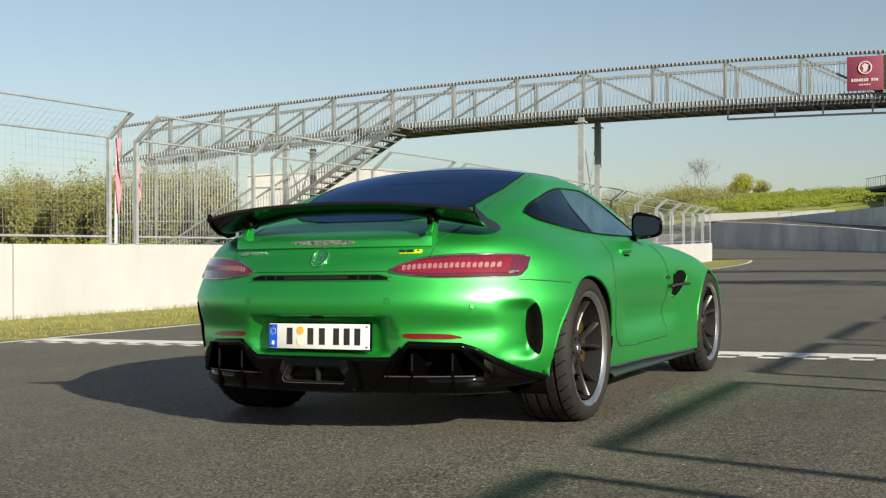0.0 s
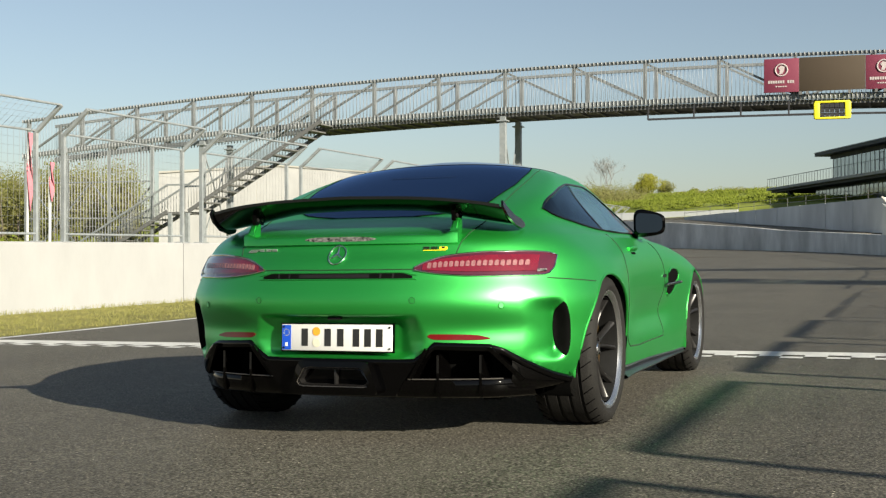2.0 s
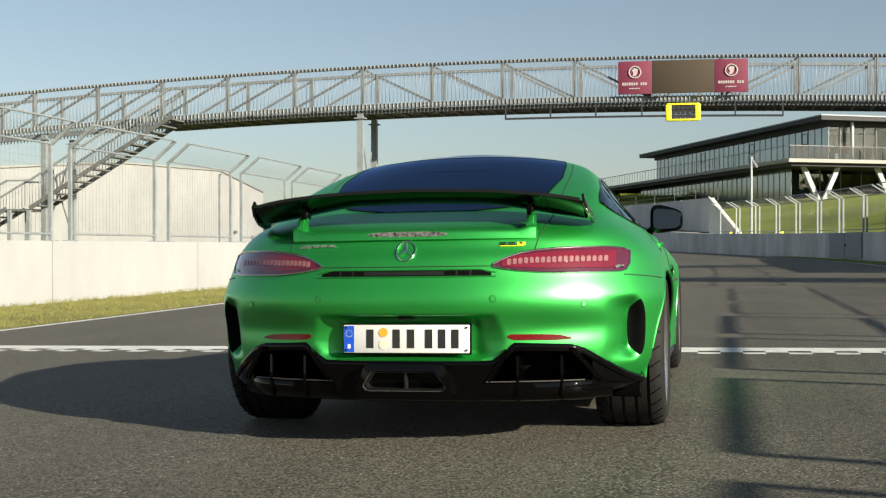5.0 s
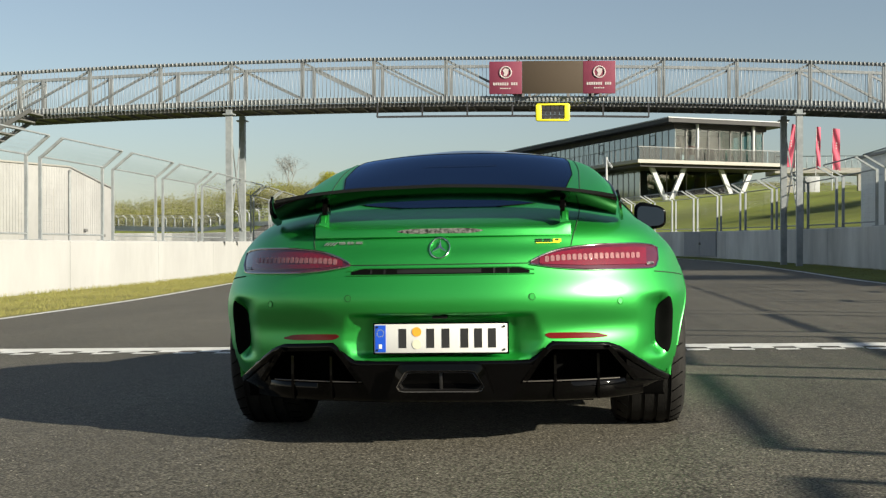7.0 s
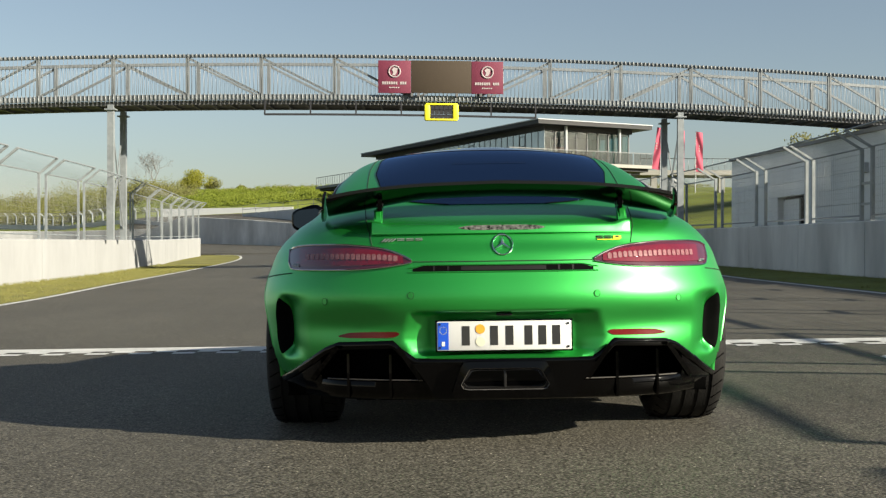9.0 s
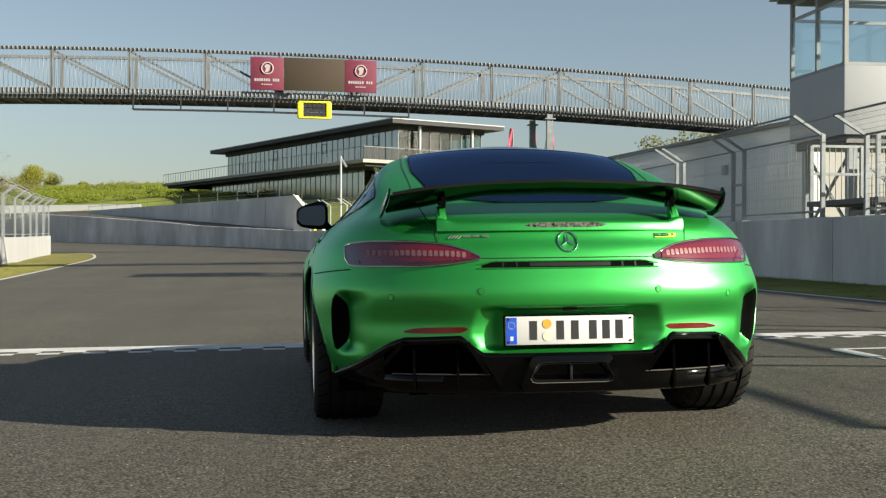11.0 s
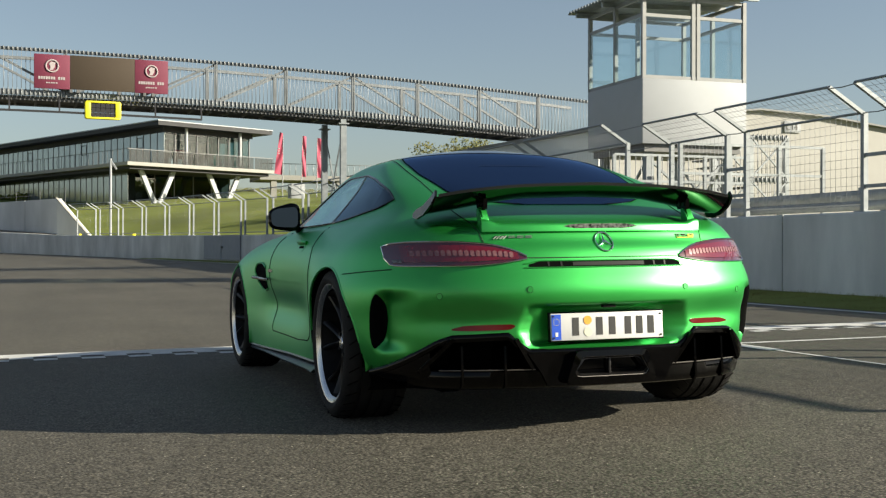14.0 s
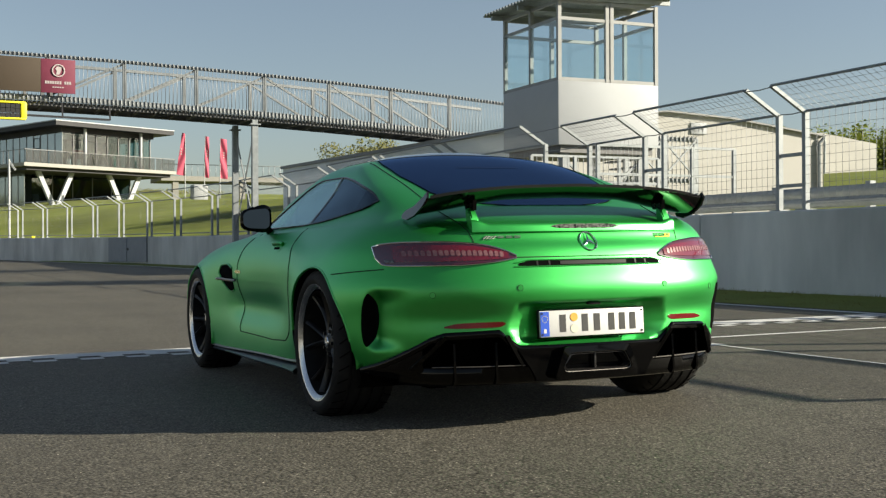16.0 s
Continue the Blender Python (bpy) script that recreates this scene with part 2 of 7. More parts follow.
# ---- mesh helpers ----
def mesh_of(bm, name, material, sharp=38):
    bmesh.ops.recalc_face_normals(bm, faces=bm.faces) if sharp is not None and len(bm.faces) < 60000 else None
    me = bpy.data.meshes.new(name)
    lim = radians(sharp or 38)
    for f in bm.faces:
        f.smooth = True
    for e in bm.edges:
        if len(e.link_faces) == 2 and e.calc_face_angle(0) > lim:
            e.smooth = False
    bm.to_mesh(me)
    bm.free()
    for one in (material if isinstance(material, (list, tuple)) else [material]):
        me.materials.append(one)
    return me


def part(name, bm, material, parent, label="", sharp=38):
    ob = new(name, mesh_of(bm, name, material, sharp))
    ob.parent = parent
    if label:
        tagged(ob, label)
    return ob


def thing(name, label, category, m=None, group="", kind=""):
    ob = new(name)
    ob.empty_display_size = 0.2
    if m is not None:
        ob.matrix_basis = m
    return tagged(ob, label, category, group, kind)


def solid(name, bm, material, label="", category="", kind="", group="", m=None, sharp=38):
    ob = new(name, mesh_of(bm, name, material, sharp))
    if m is not None:
        ob.matrix_basis = m
    return tagged(ob, label, category, group, kind)


def box(bm, x0, x1, y0, y1, z0, z1, bevel=0.0, m=None):
    r = bmesh.ops.create_cube(bm, size=1.0)
    vs = r["verts"]
    t = Matrix.Translation(((x0 + x1) / 2, (y0 + y1) / 2, (z0 + z1) / 2)) @ Matrix.Diagonal((abs(x1 - x0), abs(y1 - y0), abs(z1 - z0), 1))
    if m is not None:
        t = m @ t
    bmesh.ops.transform(bm, matrix=t, verts=vs)
    if bevel:
        es = list({e for v in vs for e in v.link_edges})
        bmesh.ops.bevel(bm, geom=es, offset=bevel, segments=2, affect='EDGES', profile=0.5)
    return bm


def new_box(*a, **k):
    return box(bmesh.new(), *a, **k)


def beam(bm, a, b, w, h=None, up=(0, 0, 1)):
    """A square bar from a to b."""
    a, b = Vector(a), Vector(b)
    h = h or w
    d = (b - a).normalized()
    s = d.cross(Vector(up))
    if s.length < 1e-4:
        s = d.cross(Vector((1, 0, 0)))
    s.normalize()
    u = s.cross(d)
    vs = [bm.verts.new(p + s * (i * w / 2) + u * (j * h / 2)) for p in (a, b) for i, j in ((-1, -1), (1, -1), (1, 1), (-1, 1))]
    for q in ((0, 1, 2, 3), (7, 6, 5, 4), (0, 4, 5, 1), (1, 5, 6, 2), (2, 6, 7, 3), (3, 7, 4, 0)):
        bm.faces.new([vs[i] for i in q])
    return bm


def pipe(bm, pts, r, n=8, closed=False, cap=True):
    """A round tube along points."""
    pts = [Vector(p) for p in pts]
    rings = []
    k = len(pts)
    ref = None
    for i, p in enumerate(pts):
        a = pts[i - 1] if (i > 0 or closed) else p
        b = pts[(i + 1) % k] if (i < k - 1 or closed) else p
        d = (b - a).normalized()
        if ref is None:
            ref = d.orthogonal().normalized()
        s = (ref - d * ref.dot(d)).normalized()
        ref = s
        u = d.cross(s)
        rr = r[i] if isinstance(r, (list, tuple)) else r
        rings.append([bm.verts.new(p + (s * math.cos(2 * math.pi * j / n) + u * math.sin(2 * math.pi * j / n)) * rr) for j in range(n)])
    for i in range(k if closed else k - 1):
        A, B = rings[i], rings[(i + 1) % k]
        for j in range(n):
            bm.faces.new((A[j], A[(j + 1) % n], B[(j + 1) % n], B[j]))
    if cap and not closed:
        bm.faces.new(rings[0][::-1])
        bm.faces.new(rings[-1])
    return bm


def sheet(fn, nu, nv, bm=None, close_u=False):
    """A grid of quads from fn(i/nu, j/nv)."""
    bm = bm or bmesh.new()
    g = [[bm.verts.new(fn(i / nu, j / nv)) for j in range(nv + 1)] for i in range(nu + (0 if close_u else 1))]
    for i in range(nu):
        a, b = g[i], g[(i + 1) % len(g)]
        for j in range(nv):
            bm.faces.new((a[j], b[j], b[j + 1], a[j + 1]))
    return bm


def thicken(bm, d):
    """Gives a sheet depth against its normals."""
    bmesh.ops.recalc_face_normals(bm, faces=bm.faces)
    bmesh.ops.solidify(bm, geom=list(bm.faces), thickness=d)
    return bm


def prism(bm, pts, axis, a, b):
    """A flat outline of (u, v) drawn out along an axis from a to b."""
    def P(u, v, w):
        return {"x": (w, u, v), "y": (u, w, v), "z": (u, v, w)}[axis]
    A = [bm.verts.new(P(u, v, a)) for u, v in pts]
    B = [bm.verts.new(P(u, v, b)) for u, v in pts]
    n = len(pts)
    bm.faces.new(A)
    bm.faces.new(B[::-1])
    for i in range(n):
        bm.faces.new((A[i], A[(i + 1) % n], B[(i + 1) % n], B[i]))
    return bm


def lathe(bm, prof, n=48, axis="x"):
    """Turns a profile of (r, w) round an axis along w."""
    def P(r, w, a):
        c, s = r * math.cos(a), r * math.sin(a)
        return {"x": (w, c, s), "y": (c, w, s), "z": (c, s, w)}[axis]
    g = [[bm.verts.new(P(r, w, 2 * math.pi * i / n)) for r, w in prof] for i in range(n)]
    for i in range(n):
        a, b = g[i], g[(i + 1) % n]
        for j in range(len(prof) - 1):
            bm.faces.new((a[j], b[j], b[j + 1], a[j + 1]))
    return bm


def lin(x, xs, ys):
    return float(np.interp(x, xs, ys))


def curve(xs, ys):
    """A smooth curve through points (monotone cubic)."""
    xs, ys = np.array(xs, float), np.array(ys, float)
    h, d = np.diff(xs), np.diff(ys) / np.diff(xs)
    m = np.zeros(len(xs))
    m[0], m[-1] = d[0], d[-1]
    for i in range(1, len(xs) - 1):
        if d[i - 1] * d[i] > 0:
            w1, w2 = 2 * h[i] + h[i - 1], h[i] + 2 * h[i - 1]
            m[i] = (w1 + w2) / (w1 / d[i - 1] + w2 / d[i])
    def at(x):
        x = min(max(x, xs[0]), xs[-1])
        i = min(max(int(np.searchsorted(xs, x)) - 1, 0), len(h) - 1)
        s = (x - xs[i]) / h[i]
        return float((1 + 2 * s) * (1 - s) ** 2 * ys[i] + s * (1 - s) ** 2 * h[i] * m[i] + s * s * (3 - 2 * s) * ys[i + 1] + s * s * (s - 1) * h[i] * m[i + 1])
    return at


def step(a, b, x):
    t = min(max((x - a) / (b - a), 0.0), 1.0)
    return t * t * (3 - 2 * t)


# ---- ground ----
SLOPE = math.tan(radians(0.8))
right_x = curve([-60, 28, 40, 51, 61, 70, 82, 93], [8.75, 8.75, 8.3, 6.6, 4.4, 1.9, -2.2, -7.0])
RIGHT = [(8.75, -40), (8.75, 10), (8.75, 28), (8.55, 35), (8.0, 42), (6.9, 49.5), (5.4, 57), (3.7, 64), (1.6, 71), (-1.4, 79.5), (-5.2, 88),
         (-10.5, 96.5), (-17, 103.5), (-26, 110), (-38, 115), (-60, 119)]
LEFT = [(-9.75, -40), (-9.75, 0), (-9.75, 22), (-10.0, 29), (-10.6, 37), (-11.5, 46), (-12.3, 52), (-13.0, 58.5), (-13.45, 65.5)]


def road_z(x, y):
    return SLOPE * min(max(x, -13), 13) + 0.00014 * min(max(0.0, y - 20), 130) ** 2


RX = np.array(RIGHT)


def past_right(x, y):
    """How far a place lies beyond the wall on the right of the track; negative on the track."""
    best, sign = 1e9, 1
    for i in range(len(RX) - 1):
        a, b = RX[i], RX[i + 1]
        d = b - a
        t = min(max(((x - a[0]) * d[0] + (y - a[1]) * d[1]) / (d @ d), 0), 1)
        q = a + t * d
        r = math.hypot(x - q[0], y - q[1])
        if r < best:
            best, sign = r, (1 if d[1] * (x - a[0]) - d[0] * (y - a[1]) > 0 else -1)
    return best * sign


def ground_z(x, y):
    z = road_z(x, y)
    s = past_right(x, y)
    k = 1 - step(-54, -31, x)
    if s > 0.35:
        z += 0.75 * step(0.35, 1.2, s) + 3.6 * step(2 + 34 * k, 34 + 38 * k, s) * (0.55 + 0.45 * step(-76, -56, x)) + 2.1 * step(36, 85, s) * (0.08 + 0.92 * step(-76, -54, x)) * (1 - step(1, 10, x) * (1 - step(48, 70, x)) * (1 - step(140, 175, y)))
        z += 1.5 * step(165, 205, y) * step(-62, -18, x)
    return z

M["tower_frame"] = mat("tower_frame", (0.218, 0.222, 0.224), 0.5, 0.2, (0.261, 0.264, 0.267), 4, 0.7, stain=0.1, stain_scale=1.5)


def axis_lines(spans):
    out = []
    for a, b, d in spans:
        n = max(1, round((b - a) / d))
        out += [a + (b - a) * i / n for i in range(n)]
    return out + [spans[-1][1]]


def build_ground():
    xs = axis_lines([(-900, -200, 70), (-200, -60, 14), (-60, -14, 4), (-14, 14, 1.0), (14, 60, 4), (60, 200, 14), (200, 900, 70)])
    ys = axis_lines([(-300, -60, 40), (-60, 0, 8), (0, 60, 3), (60, 150, 3), (150, 260, 10), (260, 1500, 90)])
    V = []
    for y in ys:
        for x in xs:
            z = ground_z(x, y) - 0.07
            if y > 34 and -6 < past_right(x, y) < 3.4:
                z = road_z(x, y) - 0.25
            d = math.hypot(x, y - 60)
            z += 0.25 * noise.noise((x * 0.05, y * 0.05, 0)) * step(20, 70, d) if past_right(x, y) > 4 or x < -14 else 0
            V.append((x, y, z))
    n = len(xs)
    F = [(j * n + i, j * n + i + 1, (j + 1) * n + i + 1, (j + 1) * n + i) for j in range(len(ys) - 1) for i in range(n - 1)]
    me = bpy.data.meshes.new("ground")
    me.from_pydata(V, [], F)
    me.polygons.foreach_set("use_smooth", [True] * len(F))
    me.materials.append(M["lawn"])
    tagged(new("ground", me), "green grass ground rising to low hills", "ground", kind="structure")


line_l = curve([-60, 5, 12, 23, 38, 53, 62, 68, 71], [-6.35, -6.35, -6.5, -7.45, -8.5, -9.5, -10.6, -12.0, -15.0])


def right_edge(y):
    """The inner foot of the right-hand wall at y, while it still runs forward."""
    return float(np.interp(y, RX[:, 1], RX[:, 0]))


def line_r(y):
    return right_edge(y) - lin(y, [20, 45, 80], [2.42, 1.5, 0.9])


def strip(name, left, right, y0, y1, dy, nx, lift, material, label, category, rough=0.0):
    rows = max(2, round((y1 - y0) / dy))
    V, F = [], []
    for j in range(rows + 1):
        y = y0 + (y1 - y0) * j / rows
        a, b = left(y), right(y)
        for i in range(nx + 1):
            x = a + (b - a) * i / nx
            edge = 0.0 if i in (0, nx) else 1.0
            V.append((x, y, road_z(x, y) + lift + rough * edge * noise.noise((x * 1.7, y * 1.7, 3.0))))
    n = nx + 1
    F = [(j * n + i, j * n + i + 1, (j + 1) * n + i + 1, (j + 1) * n + i) for j in range(rows) for i in range(nx)]
    me = bpy.data.meshes.new(name)
    me.from_pydata(V, [], F)
    me.polygons.foreach_set("use_smooth", [True] * len(F))
    me.materials.append(material)
    return tagged(new(name, me), label, category, kind="structure")


def build_road():
    far_left = lambda y: line_l(y) - 0.08 if y < 70.5 else -90.0
    strip("road", far_left, lambda y: line_r(y) + 0.25, -60, 118, 1.0, 26, 0.0, M["asphalt"], "grey asphalt race track surface", "road")
    strip("verge_left", lambda y: float(np.interp(y, [p[1] for p in LEFT], [p[0] for p in LEFT])) if y < 65.5 else line_l(y) - 4, lambda y: line_l(y) - 0.06, -50, 68, 0.5, 8, 0.012, M["verge"],
          "dry yellow-green grass verge along the track", "grass verge", 0.012)
    strip("verge_right", lambda y: line_r(y) + 0.12, lambda y: right_edge(y) + 0.05, -50, 60, 0.5, 6, 0.012, M["lawn"],
          "grass verge below the grey wall", "grass verge", 0.03)
    strip("edge_line_left", lambda y: line_l(y) - 0.06, lambda y: line_l(y) + 0.07, -50, 69.5, 0.6, 1, 0.006, M["line_paint"], "white painted edge line", "road marking")
    strip("edge_line_right", lambda y: line_r(y) - 0.06, lambda y: line_r(y) + 0.07, -50, 60, 0.6, 1, 0.006, M["line_paint"], "white painted edge line", "road marking")


def build_markings():
    fin = thing("finish_line", "white start and finish line with two rows of dark chequers", "road marking", kind="structure")
    bm = bmesh.new()
    z = lambda x: SLOPE * x
    def slab(bm, x0, x1, y0, y1, lift):
        v = [bm.verts.new((x, y, z(x) + lift)) for x, y in ((x0, y0), (x1, y0), (x1, y1), (x0, y1))]
        bm.faces.new(v)
    slab(bm, -6.28, 6.25, 3.94, 4.24, 0.0042)
    part("line", bm, M["line_paint"], fin)
    k, x = 0, -6.2
    white = None
    while x < 6.1:
        y0 = 3.80 if k % 2 else 3.655
        bm = bmesh.new()
        slab(bm, x, x + 0.165, y0, y0 + 0.14, 0.0042)
        part("chequer", bm, M["line_paint"], fin)
        x += 0.165
        k += 1
    grid = thing("grid_box", "thin white painted grid box beside the track edge", "road marking", kind="structure")
    bm = bmesh.new()
    slab(bm, 2.80, 6.15, 2.66, 2.74, 0.0042)
    slab(bm, 2.80, 2.84, -1.2, 2.06, 0.0042)
    slab(bm, 2.76, 2.89, 2.06, 2.66, 0.0042)
    part("line", bm, M["line_paint"], grid)


def wall_run(pts, s0, s1, step_len, thick, height, name, material, th, gap=0.012, outward=1):
    """Concrete panels end to end along a plan line."""
    seg = [0.0]
    for a, b in zip(pts, pts[1:]):
        seg.append(seg[-1] + math.dist(a, b))
    px, py = [p[0] for p in pts], [p[1] for p in pts]
    at = lambda s: (float(np.interp(s, seg, px)), float(np.interp(s, seg, py)))
    s = s0
    end = min(s1, seg[-1])
    while s < end - 0.3:
        e = min(s + step_len, end)
        bm = bmesh.new()
        rows = []
        cuts = [s + gap, (s + e) / 2, e - gap]
        for c in cuts:
            x, y = at(c)
            xa, ya = at(max(c - 0.3, 0))
            xb, yb = at(min(c + 0.3, seg[-1]))
            d = Vector((xb - xa, yb - ya, 0)).normalized()
            n = Vector((d.y, -d.x, 0)) * outward
            zb = road_z(x, y) - 0.25
            zt = road_z(x, y) + height(y)
            o = Vector((x, y, 0))
            bev = 0.025
            prof = [(0, zb), (0, zt - bev), (bev, zt), (thick - bev, zt), (thick, zt - bev), (thick, zb)]
            rows.append([bm.verts.new(o + n * q + Vector((0, 0, zz))) for q, zz in prof])
        for a, b in zip(rows, rows[1:]):
            for j in range(5):
                bm.faces.new((a[j], b[j], b[j + 1], a[j + 1]))
        bm.faces.new(rows[0])
        bm.faces.new(rows[-1][::-1])
        part(name, bm, material, th)
        s = e


def build_walls():
    wl = thing("wall_left", "white sunlit concrete barrier wall along the track", "barrier wall", kind="structure")
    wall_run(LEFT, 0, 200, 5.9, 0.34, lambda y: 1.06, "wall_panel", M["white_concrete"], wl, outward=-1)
    wr = thing("wall_right", "grey shaded concrete barrier wall along the track", "barrier wall", kind="structure")
    high = lambda y: lin(y, [40, 75, 90, 108.3, 109.6, 114, 119], [1.18, 1.2, 1.5, 2.5, 1.35, 1.0, 0.9])
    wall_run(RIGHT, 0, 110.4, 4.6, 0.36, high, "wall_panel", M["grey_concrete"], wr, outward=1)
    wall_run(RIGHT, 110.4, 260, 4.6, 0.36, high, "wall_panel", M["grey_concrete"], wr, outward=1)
    # steel door in the grey wall
    a, b = Vector((right_edge(48.6) - 0.04, 48.6, 0)), Vector((right_edge(53.4) - 0.04, 53.4, 0))
    d = (b - a).normalized()
    n = Vector((-d.y, d.x, 0))
    gate = thing("wall_gate", "dark grey steel gate closed in the concrete wall", "gate")
    zb = road_z(a.x, a.y)
    for i in range(2):
        bm = bmesh.new()
        p, q = a.lerp(b, i / 2 + 0.006), a.lerp(b, i / 2 + 0.494)
        p.z = q.z = zb + 0.64
        beam(bm, p, q, 0.05, 1.12)
        part("leaf", bm, M["dark_panel"], gate)
    bm = bmesh.new()
    p = a.lerp(b, 0.47) + n * 0.05
    box(bm, p.x - 0.04, p.x + 0.04, p.y - 0.1, p.y + 0.1, zb + 0.6, zb + 0.7)
    part("latch", bm, M["steel_dark"], gate)


def fence_panel(length, name, label, overhang, flip, H=1.55, gauge=0.0042, rail=0.020, post=0.075):
    """Mesh safety fence: two bent posts, three rails, a woven wire field. Runs along +y from the origin on the wall's top; leans over to +x."""
    th = thing(name, label, "mesh fence")
    O, U = overhang, 0.36 if flip > 0 else 0.33
    sx = flip
    for y in (0.0, length):
        bm = bmesh.new()
        beam(bm, (0, y, 0), (0, y, H), post, post, up=(1, 0, 0))
        beam(bm, (0, y, H - 0.03), (sx * O, y, H + U), 0.050, 0.060, up=(0, 1, 0))
        box(bm, -0.09, 0.09, y - 0.12, y + 0.12, 0.0, 0.015)
        part("post", bm, M["steel"], th)
    for z, x in ((0.12, 0), (H, 0), (H + U, sx * O)):
        bm = bmesh.new()
        pipe(bm, [(x, 0, z), (x, length, z)], rail, 8)
        part("rail", bm, M["steel"], th)
    bm = bmesh.new()
    n = round(length / 0.125)
    for i in range(1, n):
        y = length * i / n
        beam(bm, (0.02 * sx, y, 0.12), (0.02 * sx, y, H), gauge)
        beam(bm, (0.02 * sx, y, H), (sx * O, y, H + U), gauge)
    m = round((H - 0.12) / 0.125)
    for i in range(1, m):
        z = 0.12 + (H - 0.12) * i / m
        beam(bm, (0.02 * sx, 0, z), (0.02 * sx, length, z), gauge)
    for i in range(1, 5):
        t = i / 5
        beam(bm, (sx * O * t, 0, H + U * t), (sx * O * t, length, H + U * t), gauge)
    tagged(part("wire_mesh", bm, M["wire"], th, sharp=None), kind="stuff")
    return th


def build_fences():
    def place(fn, spans, xs, top, group):
        base = {}
        for y0, y1 in spans:
            L = y1 - y0
            x0, x1 = xs(y0), xs(y1)
            key = round(L, 2)
            yaw = -math.degrees(math.atan2(x1 - x0, y1 - y0))
            m = pose(x0, y0, top(x0, y0), math.degrees(math.atan2(top(x1, y1) - top(x0, y0), L)), 0, yaw)
            if key not in base:
                base[key] = fn(L)
                base[key].matrix_basis = m
                tagged(base[key], group=group)
            else:
                copy_thing(base[key], m)
    lx = lambda y: float(np.interp(y, [p[1] for p in LEFT], [p[0] for p in LEFT])) - 0.10
    ltop = lambda x, y: road_z(x, y) + 1.06
    spans = [(9.93 + 3.92 * k, 9.93 + 3.92 * k + 3.28) for k in range(-3, 5)]
    spans += [(29.66, 33.3), (34.0, 37.7), (38.3, 42.4), (43.0, 47.4), (47.9, 52.4), (53.0, 56.5), (57.0, 59.6), (60.1, 62.6), (63.1, 65.4)]
    place(lambda L: fence_panel(L, "mesh_fence", "galvanised steel mesh fence panel leaning in over the white wall", 0.46, 1, 1.65, 0.0026, 0.018, 0.058), spans, lx, ltop, "fence on the white wall")
    rx = lambda y: right_edge(y) + 0.18
    high = lambda y: lin(y, [40, 75, 90, 108, 112, 119], [1.18, 1.2, 1.5, 2.6, 1.7, 1.3])
    rtop = lambda x, y: road_z(x, y) + high(y)
    spans = [(5.65, 8.33), (2.15, 4.95), (-1.2, 1.55), (-4.56, -1.82), (-7.9, -5.18), (-11.3, -8.5), (-14.6, -11.9), (8.9, 11.85), (12.43, 14.29), (16.0, 19.84), (20.47, 23.78), (24.3, 27.95), (28.8, 32.4), (33.2, 36.7), (37.4, 40.9), (41.6, 45.1)]
    y = 45.8
    while y < 72:
        spans.append((y, y + 2.9))
        y += 3.45
    place(lambda L: fence_panel(L, "mesh_fence", "steel mesh fence panel leaning in over the grey wall", 0.58, -1, 1.55, 0.0026), [q for q in spans if q[0] > 15], rx, rtop, "fence on the grey wall")
    place(lambda L: fence_panel(L, "mesh_fence", "steel mesh fence panel leaning in over the grey wall", 0.60, -1, 1.40), [q for q in spans if 5 < q[0] < 15], rx, rtop, "fence on the grey wall")
    # panels out of view, rails thickened to cast broader shadows on the road
    place(lambda L: fence_panel(L, "mesh_fence", "unseen steel mesh fence panel over the grey wall, rails thickened to widen its shadow", 0.62, -1, 1.43, 0.0042, 0.038), [q for q in spans if q[0] < 5], rx, rtop, "fence on the grey wall")
    # ladder rungs and a slack cable that tie neighbouring panels together
    near = sorted(q for q in spans if -4 < q[0] < 24)
    for (a0, a1), (b0, b1) in zip(near, near[1:]):
        xa, xb = rx(a1), rx(b0)
        z = rtop(xa, a1)
        H = 1.40 if a1 < 15 else 1.55
        tie = thing("fence_tie", "steel rungs and cable tying two fence panels", "fence tie", group="ties of the grey wall's fence")
        if b0 - a1 < 1.0:
            for dz in (0.36, 0.80):
                bm = bmesh.new()
                beam(bm, (xa, a1 + 0.03, z + dz), (xb, b0 - 0.03, z + dz), 0.045, 0.05)
                part("rung", bm, M["steel"], tie)
        for dx, dz in ((-0.59, 0.31), (0.0, 0.0)):
            bm = bmesh.new()
            pipe(bm, [(xa + dx, a1, z + H + dz), ((xa + xb) / 2 + dx, (a1 + b0) / 2, z + H + dz - 0.015), (xb + dx, b0, z + H + dz)], 0.008, 6)
            part("cable", bm, M["wire"], tie)


def sweep(bm, pts, w, h):
    """One bar of rectangular section along points, bent at each."""
    pts = [Vector(p) for p in pts]
    rows = []
    for i, p in enumerate(pts):
        d = (pts[min(i + 1, len(pts) - 1)] - pts[max(i - 1, 0)]).normalized()
        s = d.cross(Vector((0, 0, 1))).normalized()
        u = s.cross(d)
        rows.append([bm.verts.new(p + s * (a * w / 2) + u * (b * h / 2)) for a, b in ((-1, -1), (1, -1), (1, 1), (-1, 1))])
    for a, b in zip(rows, rows[1:]):
        for j in range(4):
            bm.faces.new((a[j], a[(j + 1) % 4], b[(j + 1) % 4], b[j]))
    bm.faces.new(rows[0][::-1])
    bm.faces.new(rows[-1])
    return bm


# ---- footbridge ----
def bridge_y(x):
    return 32.8 + 0.06 * (x + 1)


def bridge_top(x):
    return 6.68 - 0.0018 * (x + 2.5) ** 2


